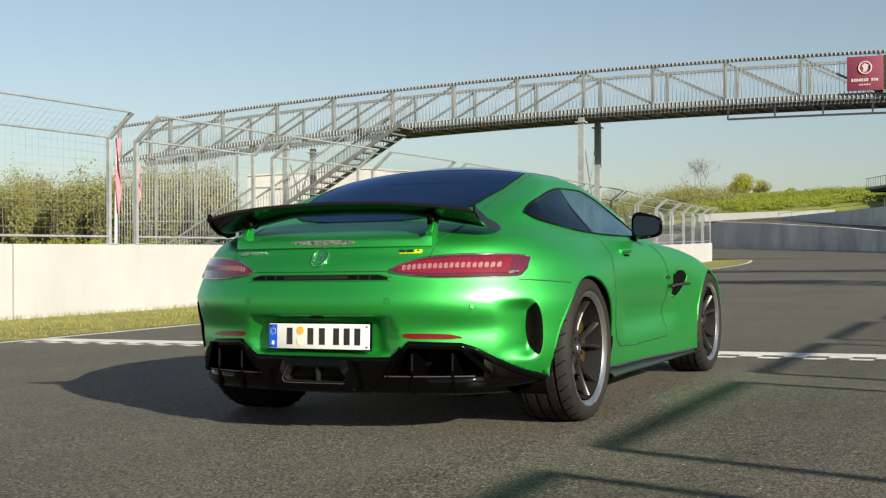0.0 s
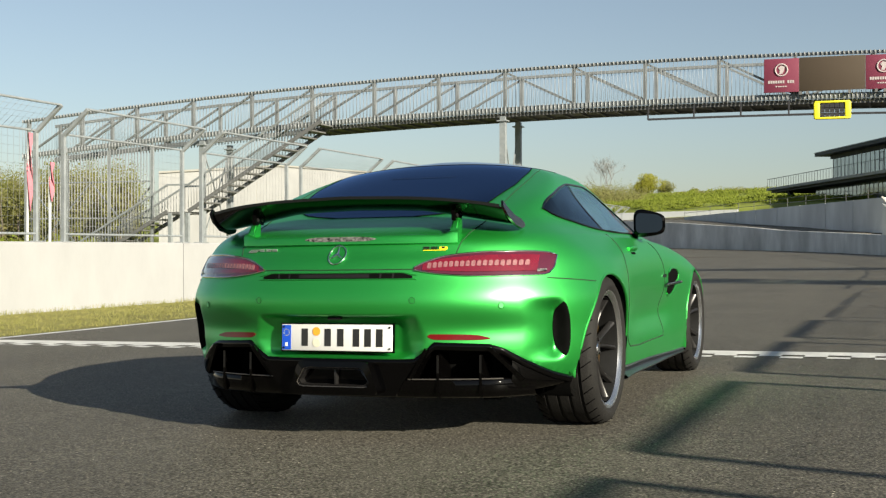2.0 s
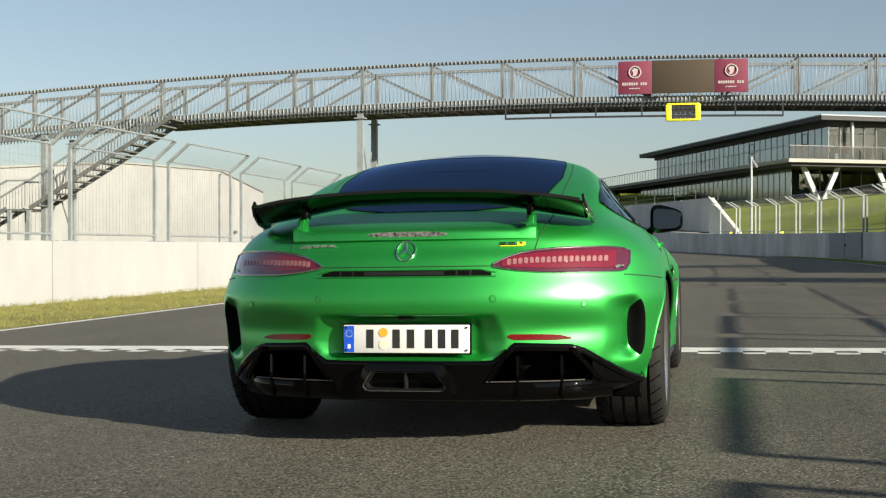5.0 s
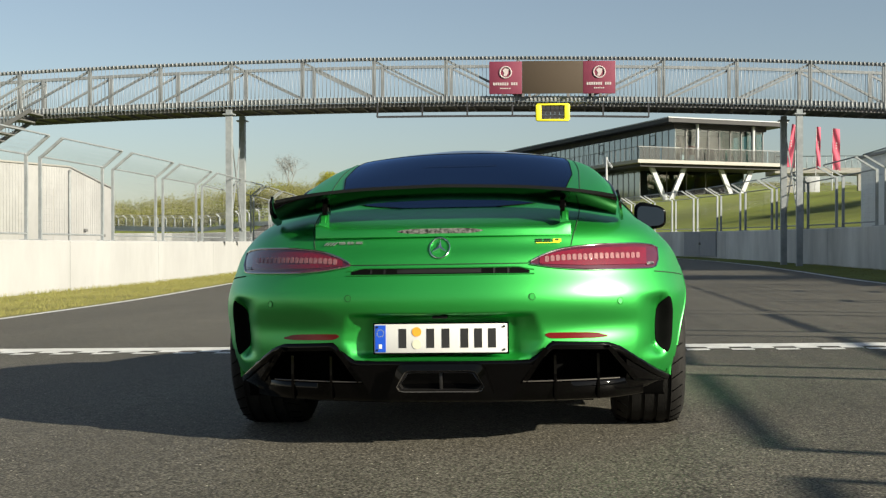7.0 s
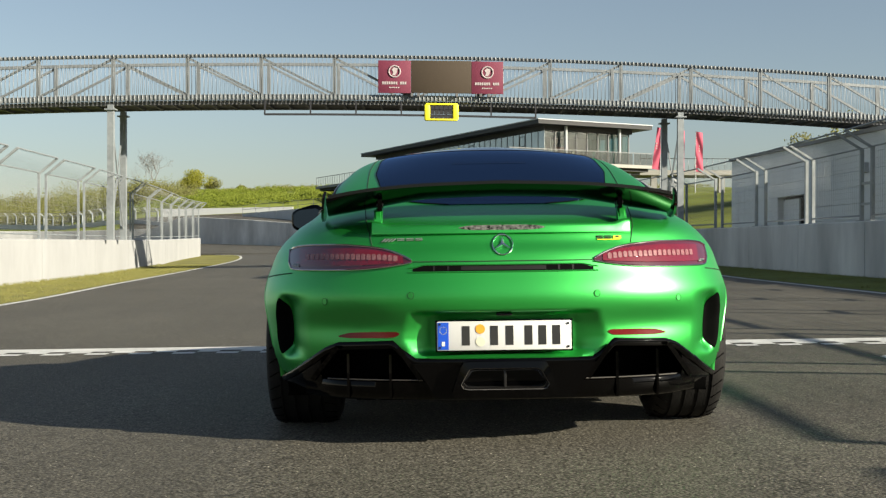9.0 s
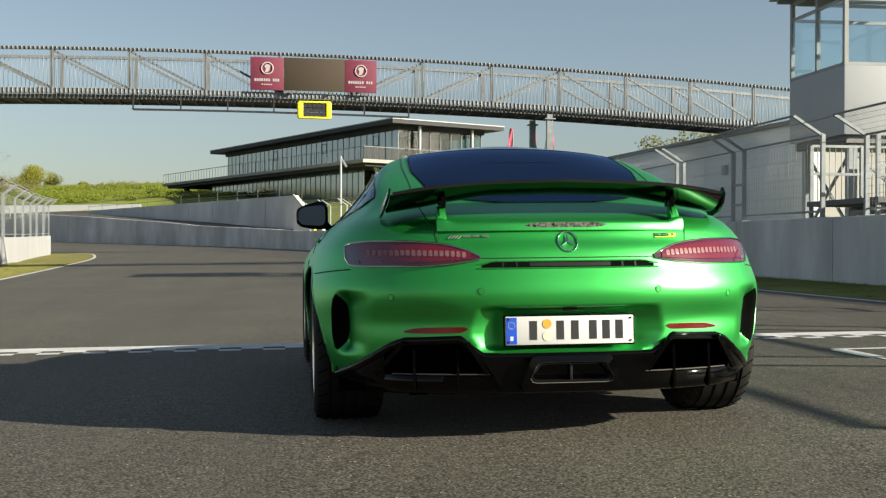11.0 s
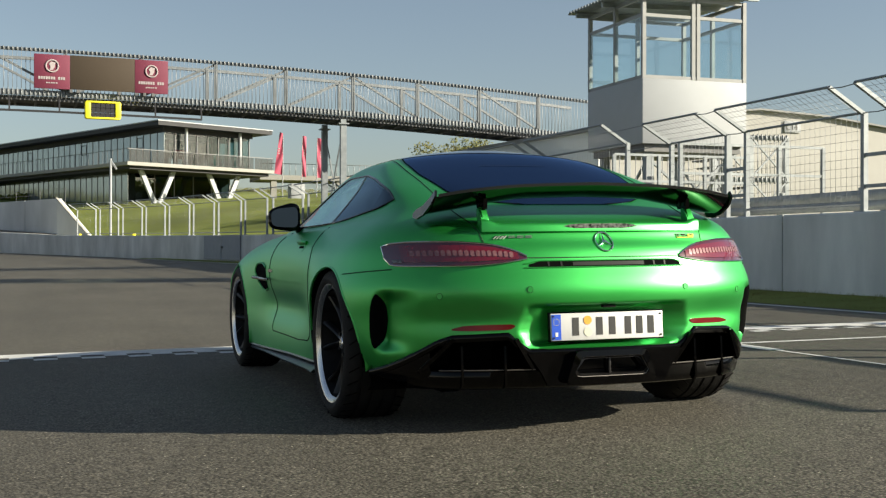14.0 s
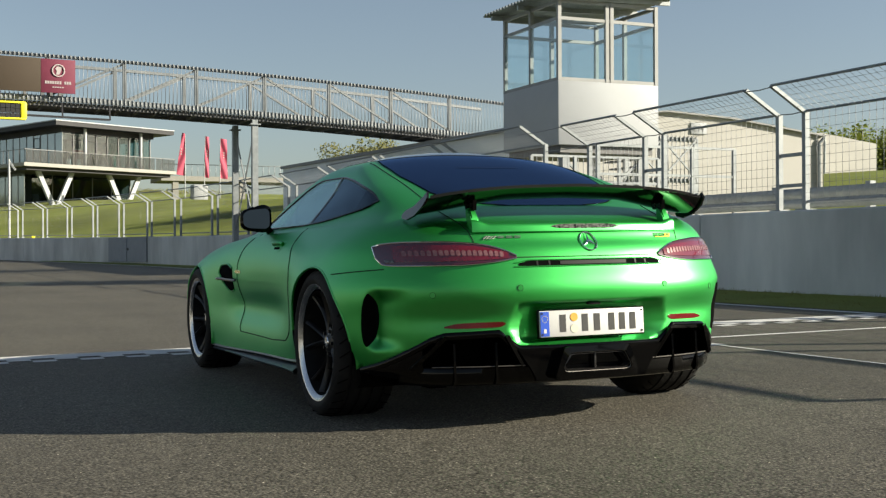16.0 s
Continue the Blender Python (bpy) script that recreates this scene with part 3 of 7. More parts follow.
def build_bridge():
    br = thing("footbridge", "galvanised steel footbridge with barred railings over the track", "bridge")
    x0, x1, P0 = -28.2, 16.9, -0.98
    xd = -17.0
    xs = [x0 + (x1 - x0) * i / 60 for i in range(61)]
    W = 1.8
    for side, dy in (("front", 0.0), ("back", W)):
        for drop, w, h, nm in ((0.03, 0.09, 0.09, "top_chord"), (1.30, 0.10, 0.16, "bottom_chord")):
            bm = bmesh.new()
            sweep(bm, [(a, bridge_y(a) + dy, bridge_top(a) - drop) for a in xs], w, h)
            part(nm, bm, M["bridge_steel"], br)
        k = -12
        while True:
            x = P0 + 2.25 * k
            if x > x1:
                break
            bm = bmesh.new()
            beam(bm, (x, bridge_y(x) + dy, bridge_top(x) - 1.38), (x, bridge_y(x) + dy, bridge_top(x) - 0.02), 0.11, 0.11, up=(0, 1, 0))
            part("upright", bm, M["bridge_steel"], br)
            xn = x + 2.25
            if xn < x1:
                bm = bmesh.new()
                za, zb = (1.22, 0.08) if k < -4 or 0 <= k < 4 else (0.08, 1.22)
                beam(bm, (x, bridge_y(x) + dy + 0.03, bridge_top(x) - za), (xn, bridge_y(xn) + dy + 0.03, bridge_top(xn) - zb), 0.065)
                part("brace", bm, M["bridge_steel"], br)
            k += 1
        bm = bmesh.new()
        n = round((x1 - x0) / 0.125)
        for i in range(n + 1):
            x = x0 + (x1 - x0) * i / n
            y = bridge_y(x) + dy + (-0.06 if dy == 0 else 0.06)
            beam(bm, (x, y, bridge_top(x) - 1.46), (x, y, bridge_top(x) - 1.18), 0.045, 0.02)
            beam(bm, (x, y, bridge_top(x) - 1.18), (x, y, bridge_top(x) - 0.06), 0.010, 0.010)
            beam(bm, (x, y, bridge_top(x) - 0.08), (x, y, bridge_top(x) + 0.035), 0.05, 0.02)
        tagged(part("barred_infill", bm, M["wire"], br, sharp=None), kind="stuff")
    bm = bmesh.new()
    sweep(bm, [(a, bridge_y(a) + W / 2, bridge_top(a) - 1.42) for a in xs if a > xd], W - 0.1, 0.06)
    part("deck", bm, M["deck"], br, "dark walkway deck")
    n = 58
    for i in range(n + 1):
        x = xd + (x1 - xd) * i / n
        bm = bmesh.new()
        beam(bm, (x, bridge_y(x) + 0.06, bridge_top(x) - 1.47), (x, bridge_y(x) + W - 0.06, bridge_top(x) - 1.47), 0.07, 0.09)
        part("cross_beam", bm, M["steel_dark"], br)
    for dy in (0.12, W - 0.12):
        bm = bmesh.new()
        sweep(bm, [(a, bridge_y(a) + dy, bridge_top(a) - 1.47) for a in xs if a > xd], 0.10, 0.10)
        part("girder", bm, M["steel_dark"], br)
    for x in (-10.06, 7.70, -20.9, 16.4):
        zt = bridge_top(x) - 1.52
        for dy in (0.05, 2.10):
            bm = bmesh.new()
            y = bridge_y(x) + dy
            mid, x = x, x - 0.06 * dy
            zb = ground_z(x, y) - 0.2
            if mid == -10.06:
                zb = road_z(x, y) + 1.06
            box(bm, x - 0.095, x + 0.095, y - 0.09, y + 0.09, zb, zt - 0.12)
            box(bm, x - 0.17, x + 0.17, y - 0.15, y + 0.15, zt - 0.14, zt - 0.1)
            box(bm, x - 0.09, x + 0.09, y - 0.08, y + 0.08, zt - 0.12, zt + 0.03)
            part("leg", bm, M["steel"], br)
            x = mid
        zb = ground_z(x, bridge_y(x)) + 1.35
        for s in (0, 1):
            bm = bmesh.new()
            ya, yb = bridge_y(x) + 0.1, bridge_y(x) + 2.05
            beam(bm, (x if s else x - 0.12, ya if s else yb, zb), (x - 0.12 if s else x, yb if s else ya, zt - 0.3), 0.04)
            part("cross_brace", bm, M["steel"], br)
    # slim frame slung below the deck
    bm = bmesh.new()
    a, b = -5.35, 3.05
    m = [a + (b - a) * i / 12 for i in range(13)]
    for p, q in zip(m, m[1:]):
        beam(bm, (p, bridge_y(p) - 0.22, bridge_top(p) - 1.86), (q, bridge_y(q) - 0.22, bridge_top(q) - 1.86), 0.06)
    for p in m[::2]:
        beam(bm, (p, bridge_y(p) - 0.22, bridge_top(p) - 1.86), (p, bridge_y(p) - 0.1, bridge_top(p) - 1.42), 0.045)
    part("hanger_frame", bm, M["facade_dark"], br, "slim dark frame slung below the deck")


def build_sign():
    m = pose(0.08, bridge_y(0.08) - 0.22, bridge_top(0) - 0.66, 0, 0, math.degrees(math.atan(0.06)))
    s = thing("sign_board", "long board with two dark red panels and a brown screen between", "sign", m)
    def flat(bm, x0, x1, z0, z1, y=0.0, t=0.05):
        return box(bm, x0, x1, y, y + t, z0, z1, 0.006)
    part("screen", flat(bmesh.new(), -0.93, 0.95, -0.50, 0.51), M["screen"], s, "brown display panel")
    for x0, x1 in ((-1.95, -0.935), (0.955, 1.95)):
        p = part("red_panel", flat(bmesh.new(), x0, x1, -0.51, 0.50), M["magenta"], s, "dark red panel with white emblem")
        c = (x0 + x1) / 2
        bm = bmesh.new()
        pipe(bm, [(c + 0.175 * math.cos(a), -0.012, 0.16 + 0.175 * math.sin(a)) for a in [2 * math.pi * i / 32 for i in range(32)]], 0.022, 6, closed=True)
        part("ring", bm, M["white_ink"], p)
        bm = bmesh.new()
        prism(bm, [(c - 0.07, 0.04), (c + 0.02, 0.04), (c + 0.07, 0.12), (c + 0.10, 0.26), (c - 0.02, 0.29), (c - 0.09, 0.22), (c - 0.04, 0.14)], "y", -0.012, 0.0)
        part("emblem", bm, M["white_ink"], p)
        bm = bmesh.new()
        for i in range(11):
            if i != 7:
                box(bm, c - 0.385 + 0.07 * i, c - 0.385 + 0.07 * i + 0.052, -0.01, 0.0, -0.24, -0.155)
        for i in range(5):
            box(bm, c - 0.17 + 0.068 * i, c - 0.17 + 0.068 * i + 0.05, -0.01, 0.0, -0.355, -0.32)
        tagged(part("bars", bm, M["white_ink"], p), kind="stuff")
    for x in (-0.9, -0.7, 0.5, 1.25, 1.5):
        part("bracket", box(bmesh.new(), x - 0.04, x + 0.04, 0.0, 0.12, -0.60, -0.5), M["steel_dark"], s)
    lamp = thing("signal_box", "yellow framed signal box hanging under the bridge", "signal lamp", pose(0.1, bridge_y(0.1) - 0.31, bridge_top(0) - 1.75, 0, 0, 3.4))
    bm = bmesh.new()
    for a in (box, ):
        a(bm, -0.50, 0.50, 0.0, 0.18, 0.21, 0.27, 0.025)
        a(bm, -0.50, 0.50, 0.0, 0.18, -0.27, -0.21, 0.025)
        a(bm, -0.53, -0.35, 0.003, 0.177, -0.262, 0.262, 0.05)
        a(bm, 0.35, 0.53, 0.003, 0.177, -0.262, 0.262, 0.05)
    part("frame", bm, M["yellow"], lamp, "bright yellow frame")
    for i in range(5):
        for k in range(3):
            bm = box(bmesh.new(), -0.345 + 0.14 * i, -0.345 + 0.14 * i + 0.128, 0.04, 0.12, -0.205 + 0.14 * k, -0.205 + 0.14 * k + 0.126)
            part("cell", bm, M["facade_dark"], lamp, "dark lamp cell")


def build_stairs():
    st = thing("stair", "open steel stair with barred handrails leading up to the footbridge", "stairs")
    y0, y1 = 31.0, 32.05
    top, mid = Vector((-15.95, 0, 5.03)), Vector((-21.05, 0, 2.1))
    def flight(a, b, n):
        for i in range(n):
            t = (i + 0.5) / n
            x, z = a.x + (b.x - a.x) * t, a.z + (b.z - a.z) * t
            part("tread", box(bmesh.new(), x - 0.16, x + 0.16, y0, y1, z - 0.03, z + 0.02), M["deck"], st)
        for y in (y0 - 0.03, y1 + 0.03):
            bm = bmesh.new()
            beam(bm, (a.x, y, a.z), (b.x, y, b.z), 0.05, 0.13)
            part("stringer", bm, M["steel_dark"], st)
            bm = bmesh.new()
            beam(bm, (a.x, y, a.z + 0.92), (b.x, y, b.z + 0.92), 0.05, 0.06)
            part("handrail", bm, M["steel"], st)
            bm = bmesh.new()
            L = int((a - b).length / 0.13)
            for i in range(L + 1):
                p = a.lerp(b, i / L)
                beam(bm, (p.x, y, p.z + 0.1), (p.x, y, p.z + 0.98), 0.016)
            tagged(part("barred_infill", bm, M["wire"], st, sharp=None), kind="stuff")
    flight(top, mid, 15)
    low = Vector((-21.9, 0, 2.1))
    part("landing", box(bmesh.new(), low.x, mid.x, y0, y1, 2.0, 2.08), M["deck"], st)
    for y in (y0 - 0.03, y1 + 0.03):
        bm = bmesh.new()
        beam(bm, (mid.x, y, 3.02), (low.x, y, 3.02), 0.05, 0.06)
        part("handrail", bm, M["steel"], st)
    flight(low, Vector((-26.0, 0, -0.1)), 12)
    for x in (-21.8, -21.1):
        for y in (y0, y1):
            part("leg", box(bmesh.new(), x - 0.06, x + 0.06, y - 0.06, y + 0.06, -0.4, 2.05), M["steel"], st)
    # barred screen and posts below the walkway's end
    for i in range(4):
        x = -28.1 + 1.75 * i
        bm = bmesh.new()
        beam(bm, (x, bridge_y(x) - 0.02, -0.4), (x, bridge_y(x) - 0.02, bridge_top(x) - 1.4), 0.08, 0.08, up=(0, 1, 0))
        part("post", bm, M["steel"], st)
    bm = bmesh.new()
    for i in range(44):
        x = -28.1 + 5.3 * i / 43
        beam(bm, (x, bridge_y(x) - 0.05, 0.0), (x, bridge_y(x) - 0.05, bridge_top(x) - 1.45), 0.022)
    tagged(part("barred_infill", bm, M["wire"], st, sharp=None), kind="stuff")
    for z in (0.3, 1.9, 3.2):
        bm = bmesh.new()
        beam(bm, (-28.1, bridge_y(-28.1), z), (-22.8, bridge_y(-22.8), z), 0.05)
        part("rail", bm, M["steel"], st)
    for a, b, c, d in ((-28.1, 0.3, -25.4, 3.2), (-28.1, 3.2, -25.4, 0.3), (-25.4, 0.3, -22.8, 3.2), (-25.4, 3.2, -22.8, 0.3)):
        bm = bmesh.new()
        beam(bm, (a, bridge_y(a) + 0.05, b), (c, bridge_y(c) + 0.05, d), 0.045)
        part("brace", bm, M["steel"], st)


# ---- buildings ----
def build_hut():
    x, pts = -33.2, [(47.3, -0.6), (47.3, 4.6), (60.0, 5.72), (75.5, 6.16), (83.8, 5.0), (83.8, -0.6)]
    h = thing("white_hall", "white rendered hall with a low pitched roof behind the fence", "building")
    def lean(bm):
        for v in bm.verts:
            v.co.y += (x - v.co.x) * 1.6
        return bm
    bm = bmesh.new()
    prism(bm, pts, "x", x, x - 9)
    part("wall", lean(bm), M["hut"], h)
    for (a, za), (b, zb) in zip(pts[1:4], pts[2:5]):
        bm = bmesh.new()
        beam(bm, (x - 4.45, a, za + 0.04), (x - 4.45, b, zb + 0.04), 9.1, 0.10)
        part("roof", lean(bm), M["slab"] if a < 70 else M["roofing"], h)
    bm = bmesh.new()
    pipe(bm, [(x + 0.1, 75.2, -0.2), (x + 0.1, 75.2, 5.7), (x + 0.2, 75.2, 5.98)], 0.08, 8)
    part("downpipe", bm, M["steel"], h)
    for y, z in ((78.0, 1.9), (81.4, 1.55)):
        part("lamp", box(bmesh.new(), x, x + 0.2, y - 0.17, y + 0.17, z - 0.1, z + 0.1, 0.03), M["steel_dark"], h)
    y = 52.0
    while y < 74:
        part("joint", box(bmesh.new(), x - 0.002, x + 0.006, y - 0.02, y + 0.02, 0.0, 4.6), M["slab"], h)
        y += 5.2


def build_grey_hall():
    h = thing("grey_hall", "grey metal clad hall with horizontal panels behind the fence", "building")
    x, y0, y1 = 13.0, 25.5, 48.2
    top = lambda y: lin(y, [21, 30, 48], [4.05, 4.15, 4.45])
    z, door = 0.6, (37.8, 41.1, 2.6)
    for a, b, c in ((y0, door[0], 0.3), (door[0], door[1], door[2]), (door[1], y1, 0.3)):
        part("core", new_box(x + 0.06, x + 0.3, a, b, c, 4.0), M["cladding"], h)
    while z < 4.0:
        zt = z + 0.49
        last = zt > 4.0
        for a, b in ((y0, door[0]), (door[1], y1)) if z < door[2] else ((y0, y1),):
            bm = bmesh.new()
            ztop = (lambda y: top(y)) if last else (lambda y: zt)
            prism(bm, [(a, z), (b, z), (b, ztop(b)), (a, ztop(a))], "x", x, x + 0.06)
            part("panel", bm, M["cladding"], h)
        z += 0.5
    # near-black sheet across the opening, stands in for the unlit interior
    part("door", new_box(x + 0.3, x + 0.36, door[0], door[1], 0.5, door[2]), M["facade_dark"], h, "near-black sheet for the shade inside the open doorway")
    bm = bmesh.new()
    beam(bm, (x + 0.1, y0 - 0.1, top(y0) + 0.06), (x + 0.1, y1 + 0.1, top(y1) + 0.06), 0.4, 0.12)
    part("roof", bm, M["roofing"], h)
    part("lamp", new_box(x - 0.12, x, 31.4, 31.7, 3.0, 3.3), M["white_panel"], h)
    part("inner_wall", new_box(x + 0.22, x + 0.29, door[0] + 1.3, door[1], 1.1, door[2] - 0.1), M["cladding"], h, "pale wall inside the doorway")


def build_beige_hall():
    h = thing("beige_hall", "long beige rendered hall with a shallow gable", "building")
    y = 25.5
    gable = [(13.3, 4.10), (15.0, 4.55), (18.2, 4.86), (20.5, 4.74), (24.1, 4.32)]
    bm = bmesh.new()
    prism(bm, [(24.1, 0.6), (13.3, 0.6)] + gable, "y", y, y + 22.5)
    part("wall", bm, M["beige"], h)
    for (a, za), (b, zb) in zip(gable, gable[1:]):
        bm = bmesh.new()
        beam(bm, (a, y + 11.2, za + 0.02), (b, y + 11.2, zb + 0.02), 22.7, 0.05, up=(0, 0, 1))
        part("roof", bm, M["hut"], h)
    bm = bmesh.new()
    pipe(bm, [(23.9, y - 0.08, 1.6), (23.9, y - 0.08, 4.1), (24.05, y - 0.12, 4.25)], 0.06, 8)
    part("downpipe", bm, M["steel"], h)
    cc = bpy.data.curves.new("marking", 'FONT')
    cc.body, cc.size, cc.extrude = "C14", 0.24, 0.004
    tmp = bpy.data.objects.new("marking", cc)
    scene.collection.objects.link(tmp)
    me = bpy.data.meshes.new_from_object(tmp.evaluated_get(bpy.context.evaluated_depsgraph_get()))
    bpy.data.objects.remove(tmp)
    plate = part("plate", new_box(19.05, 19.62, y - 0.05, y - 0.01, 4.24, 4.58, 0.01), M["white_panel"], h)
    me.materials.append(M["steel_dark"])
    t = new("lettering", me)
    t.parent = plate
    t.matrix_basis = pose(19.10, y - 0.06, 4.32, 90, 0, 0)
    b = thing("far_hall", "pale hall end wall on the grass slope", "building")
    bm = bmesh.new()
    prism(bm, [(38.0, 3.0), (44.6, 3.0), (44.6, 6.3), (41.0, 6.75), (38.0, 6.75)], "y", 45, 60)
    part("wall", bm, M["beige"], b)
    bm = bmesh.new()
    pipe(bm, [(41.0, 44.9, 6.7), (41.05, 44.9, 6.2), (41.0, 44.9, 4.4)], 0.07, 8)
    part("downpipe", bm, M["steel"], b)


def build_clubhouse():
    """Glass pavilion on V columns: a lower glazed floor set back, a balcony slab, an upper glazed floor and a wide flat roof."""
    h = thing("glass_pavilion", "two-storey glass pavilion with balcony on white V columns", "building")
    C, R, Lf = Vector((8.4, 112.3)), Vector((21.2, 119.4)), Vector((-8.8, 153.0))
    ur, ul = (R - C).normalized(), (Lf - C).normalized()
    lr, ll = (R - C).length, (Lf - C).length
    def P(a, b, z):
        q = C + ur * a + ul * b
        return Vector((q.x, q.y, z))
    def plate(a0, a1, b0, b1, z0, z1):
        bm = bmesh.new()
        lo = [bm.verts.new(P(a, b, z0)) for a, b in ((a0, b0), (a1, b0), (a1, b1), (a0, b1))]
        hi = [bm.verts.new(P(a, b, z1)) for a, b in ((a0, b0), (a1, b0), (a1, b1), (a0, b1))]
        bm.faces.new(lo[::-1])
        bm.faces.new(hi)
        for i in range(4):
            bm.faces.new((lo[i], lo[(i + 1) % 4], hi[(i + 1) % 4], hi[i]))
        return bm
    Z0, Z1, Z2 = 5.4, 8.58, 12.36
    RA, RB, LB = 1.3, lr + 0.45, ll + 4.0
    GA, GB, GL = 2.9, lr - 1.4, ll + 1.6
    BA, BB, BL = -2.6, lr, ll + 12.0
    part("roof", plate(RA, RB, -1.6, LB, Z2 + 0.02, Z2 + 0.40), M["facade_dark"], h, "wide dark flat roof")
    part("roof_edge", plate(RA - 0.06, RB + 0.06, -1.66, LB + 0.06, Z2 + 0.405, Z2 + 0.50), M["white_panel"], h, "thin pale roof edge")
    part("fascia", plate(GA - 0.25, GB + 0.2, -0.3, GL + 0.3, Z2 - 0.42, Z2 + 0.015), M["facade_dark"], h)
    part("balcony", plate(BA, BB, -2.6, BL, Z1 - 0.20, Z1 + 0.12), M["slab"], h, "pale concrete balcony slab")
    part("balcony_soffit", plate(BA + 0.5, BB - 0.4, -2.1, BL - 0.5, Z1 - 0.50, Z1 - 0.205), M["facade_dark"], h)
    part("upper_room", plate(GA + 3.6, GB - 0.4, 5.0, GL - 1.0, Z1 + 0.13, Z2 - 0.43), M["room"], h)
    part("room_ceiling", plate(GA + 0.1, GB - 0.1, 0.2, 4.9, Z2 - 0.60, Z2 - 0.43), M["room"], h)
    part("picture", plate(GA + 4.3, GA + 5.5, 4.8, 4.95, Z1 + 1.0, Z1 + 2.2), M["red_room"], h, "dark red wall panel")
    part("picture", plate(GA + 4.1, GA + 5.1, 4.8, 4.95, Z1 + 2.4, Z1 + 3.1), M["facade_dark"], h, "dark framed wall panel")
    for a in (GA + 2.2, GA + 7.4):
        bm = bmesh.new()
        for d in (0.0, 1.1):
            box(bm, -0.22, 0.22, -0.2, 0.2, 0.0, 0.45, 0.05, Matrix.Translation(P(a + d, 2.4, Z1 + 0.14)))
            box(bm, -0.22, 0.22, 0.12, 0.2, 0.45, 0.95, 0.03, Matrix.Translation(P(a + d, 2.4, Z1 + 0.14)))
        part("lounge_seat", bm, M["white_panel"], h, "white lounge seats behind the glass")
    for k in range(5):
        a = GB - 4.6 + 0.95 * k
        part("blind", plate(a, a + 0.32, 0.5, 0.56, Z1 + 0.3, Z2 - 0.62), M["pane_tint"], h)
    part("lower_room", plate(1.2, lr - 1.0, 4.2, ll, Z0 - 2.0, Z1 - 0.52), M["facade_dark"], h)
    for a, w, z in ((4.0, 2.3, 1.6), (7.6, 3.4, 2.0)):
        part("red_wall", plate(a, a + w, 4.0, 4.15, Z0 + 0.3, Z0 + 0.3 + z), M["red_room"], h, "dark red inner wall")
    # glazing: long side and short side, pane by pane
    for k in range(34):
        b0, b1 = GL * k / 34, GL * (k + 1) / 34 - 0.09
        part("pane", plate(GA, GA + 0.05, b0, b1, Z1 + 0.14, Z2 - 0.43), M["pane"], h)
        part("mullion", plate(GA - 0.03, GA + 0.06, b1, b1 + 0.09, Z1 + 0.13, Z2 - 0.42), M["steel_dark"], h)
        c0, c1 = 2.0 + (ll - 2.0) * k / 34, 2.0 + (ll - 2.0) * (k + 1) / 34 - 0.09
        part("pane", plate(0.0, 0.05, c0, c1, Z0 - 2.2, Z1 - 0.51), M["pane"], h)
        part("mullion", plate(-0.03, 0.06, c1, c1 + 0.09, Z0 - 2.2, Z1 - 0.51), M["steel_dark"], h)
    for a, b in ((3, 4), (12, 13), (22, 23)):
        z0, z1 = Z1 + 2.1, Z1 + 3.0
        b0, b1 = GL * a / 34, GL * b / 34 - 0.09
        bm = plate(GA - 0.05, GA - 0.02, b0, b0 + 0.07, z0, z1)
        for q in (plate(GA - 0.05, GA - 0.02, b1 - 0.07, b1, z0, z1), plate(GA - 0.05, GA - 0.02, b0, b1, z1, z1 + 0.07), plate(GA - 0.05, GA - 0.02, b0, b1, z0 - 0.07, z0)):
            me = bpy.data.meshes.new("sash")
            q.to_mesh(me)
            q.free()
            bm.from_mesh(me)
            bpy.data.meshes.remove(me)
        part("sash", bm, M["facade_dark"], h, "dark tilting window frame")
    gw = GB - GA
    for k in range(8):
        a0, a1 = GA + gw * k / 8, GA + gw * (k + 1) / 8 - 0.1
        part("pane", plate(a0 + 0.06, a1, 0.0, 0.05, Z1 + 0.14, Z2 - 0.43), M["pane_tint"] if k > 3 else M["pane_clear"], h)
        part("mullion", plate(a1, a1 + 0.08, -0.08, 0.06, Z1 + 0.13, Z2 - 0.42), M["steel_dark"], h)
    for k in range(5):
        a0 = 1.6 + 2.3 * k
        part("pane", plate(a0, a0 + 2.2, 3.4, 3.45, Z0 - 1.5, Z1 - 0.51), M["pane_tint"], h)
        part("mullion", plate(a0 + 2.2, a0 + 2.29, 3.37, 3.46, Z0 - 1.5, Z1 - 0.51), M["steel_dark"], h)
    for a in (GA + 2.2, GB - 1.6):
        bm = bmesh.new()
        pipe(bm, [P(a, -0.6, Z1), P(a, -0.6, Z2)], 0.16, 10)
        part("column", bm, M["white_panel"], h)
    for a in (1.6, 9.4):
        for d in (-1.95, 1.95):
            bm = bmesh.new()
            beam(bm, P(a + 0.12 * d, -0.9, Z0 - 0.5), P(a + d, -0.9, Z1 - 0.2), 0.42, 0.3, up=(ul.x, ul.y, 0))
            part("v_column", bm, M["white_panel"], h, "white slanted column")
    bm = bmesh.new()
    beam(bm, P(-0.6, ll + 2.6, Z0 - 1.4), P(-1.2, ll + 6.8, Z1 - 0.4), 0.5)
    part("strut", bm, M["facade_dark"], h)
    # balustrade
    rail = [P(BA + 0.1, BL - 0.1, 0), P(BA + 0.1, -2.5, 0), P(BB - 0.1, -2.5, 0)]
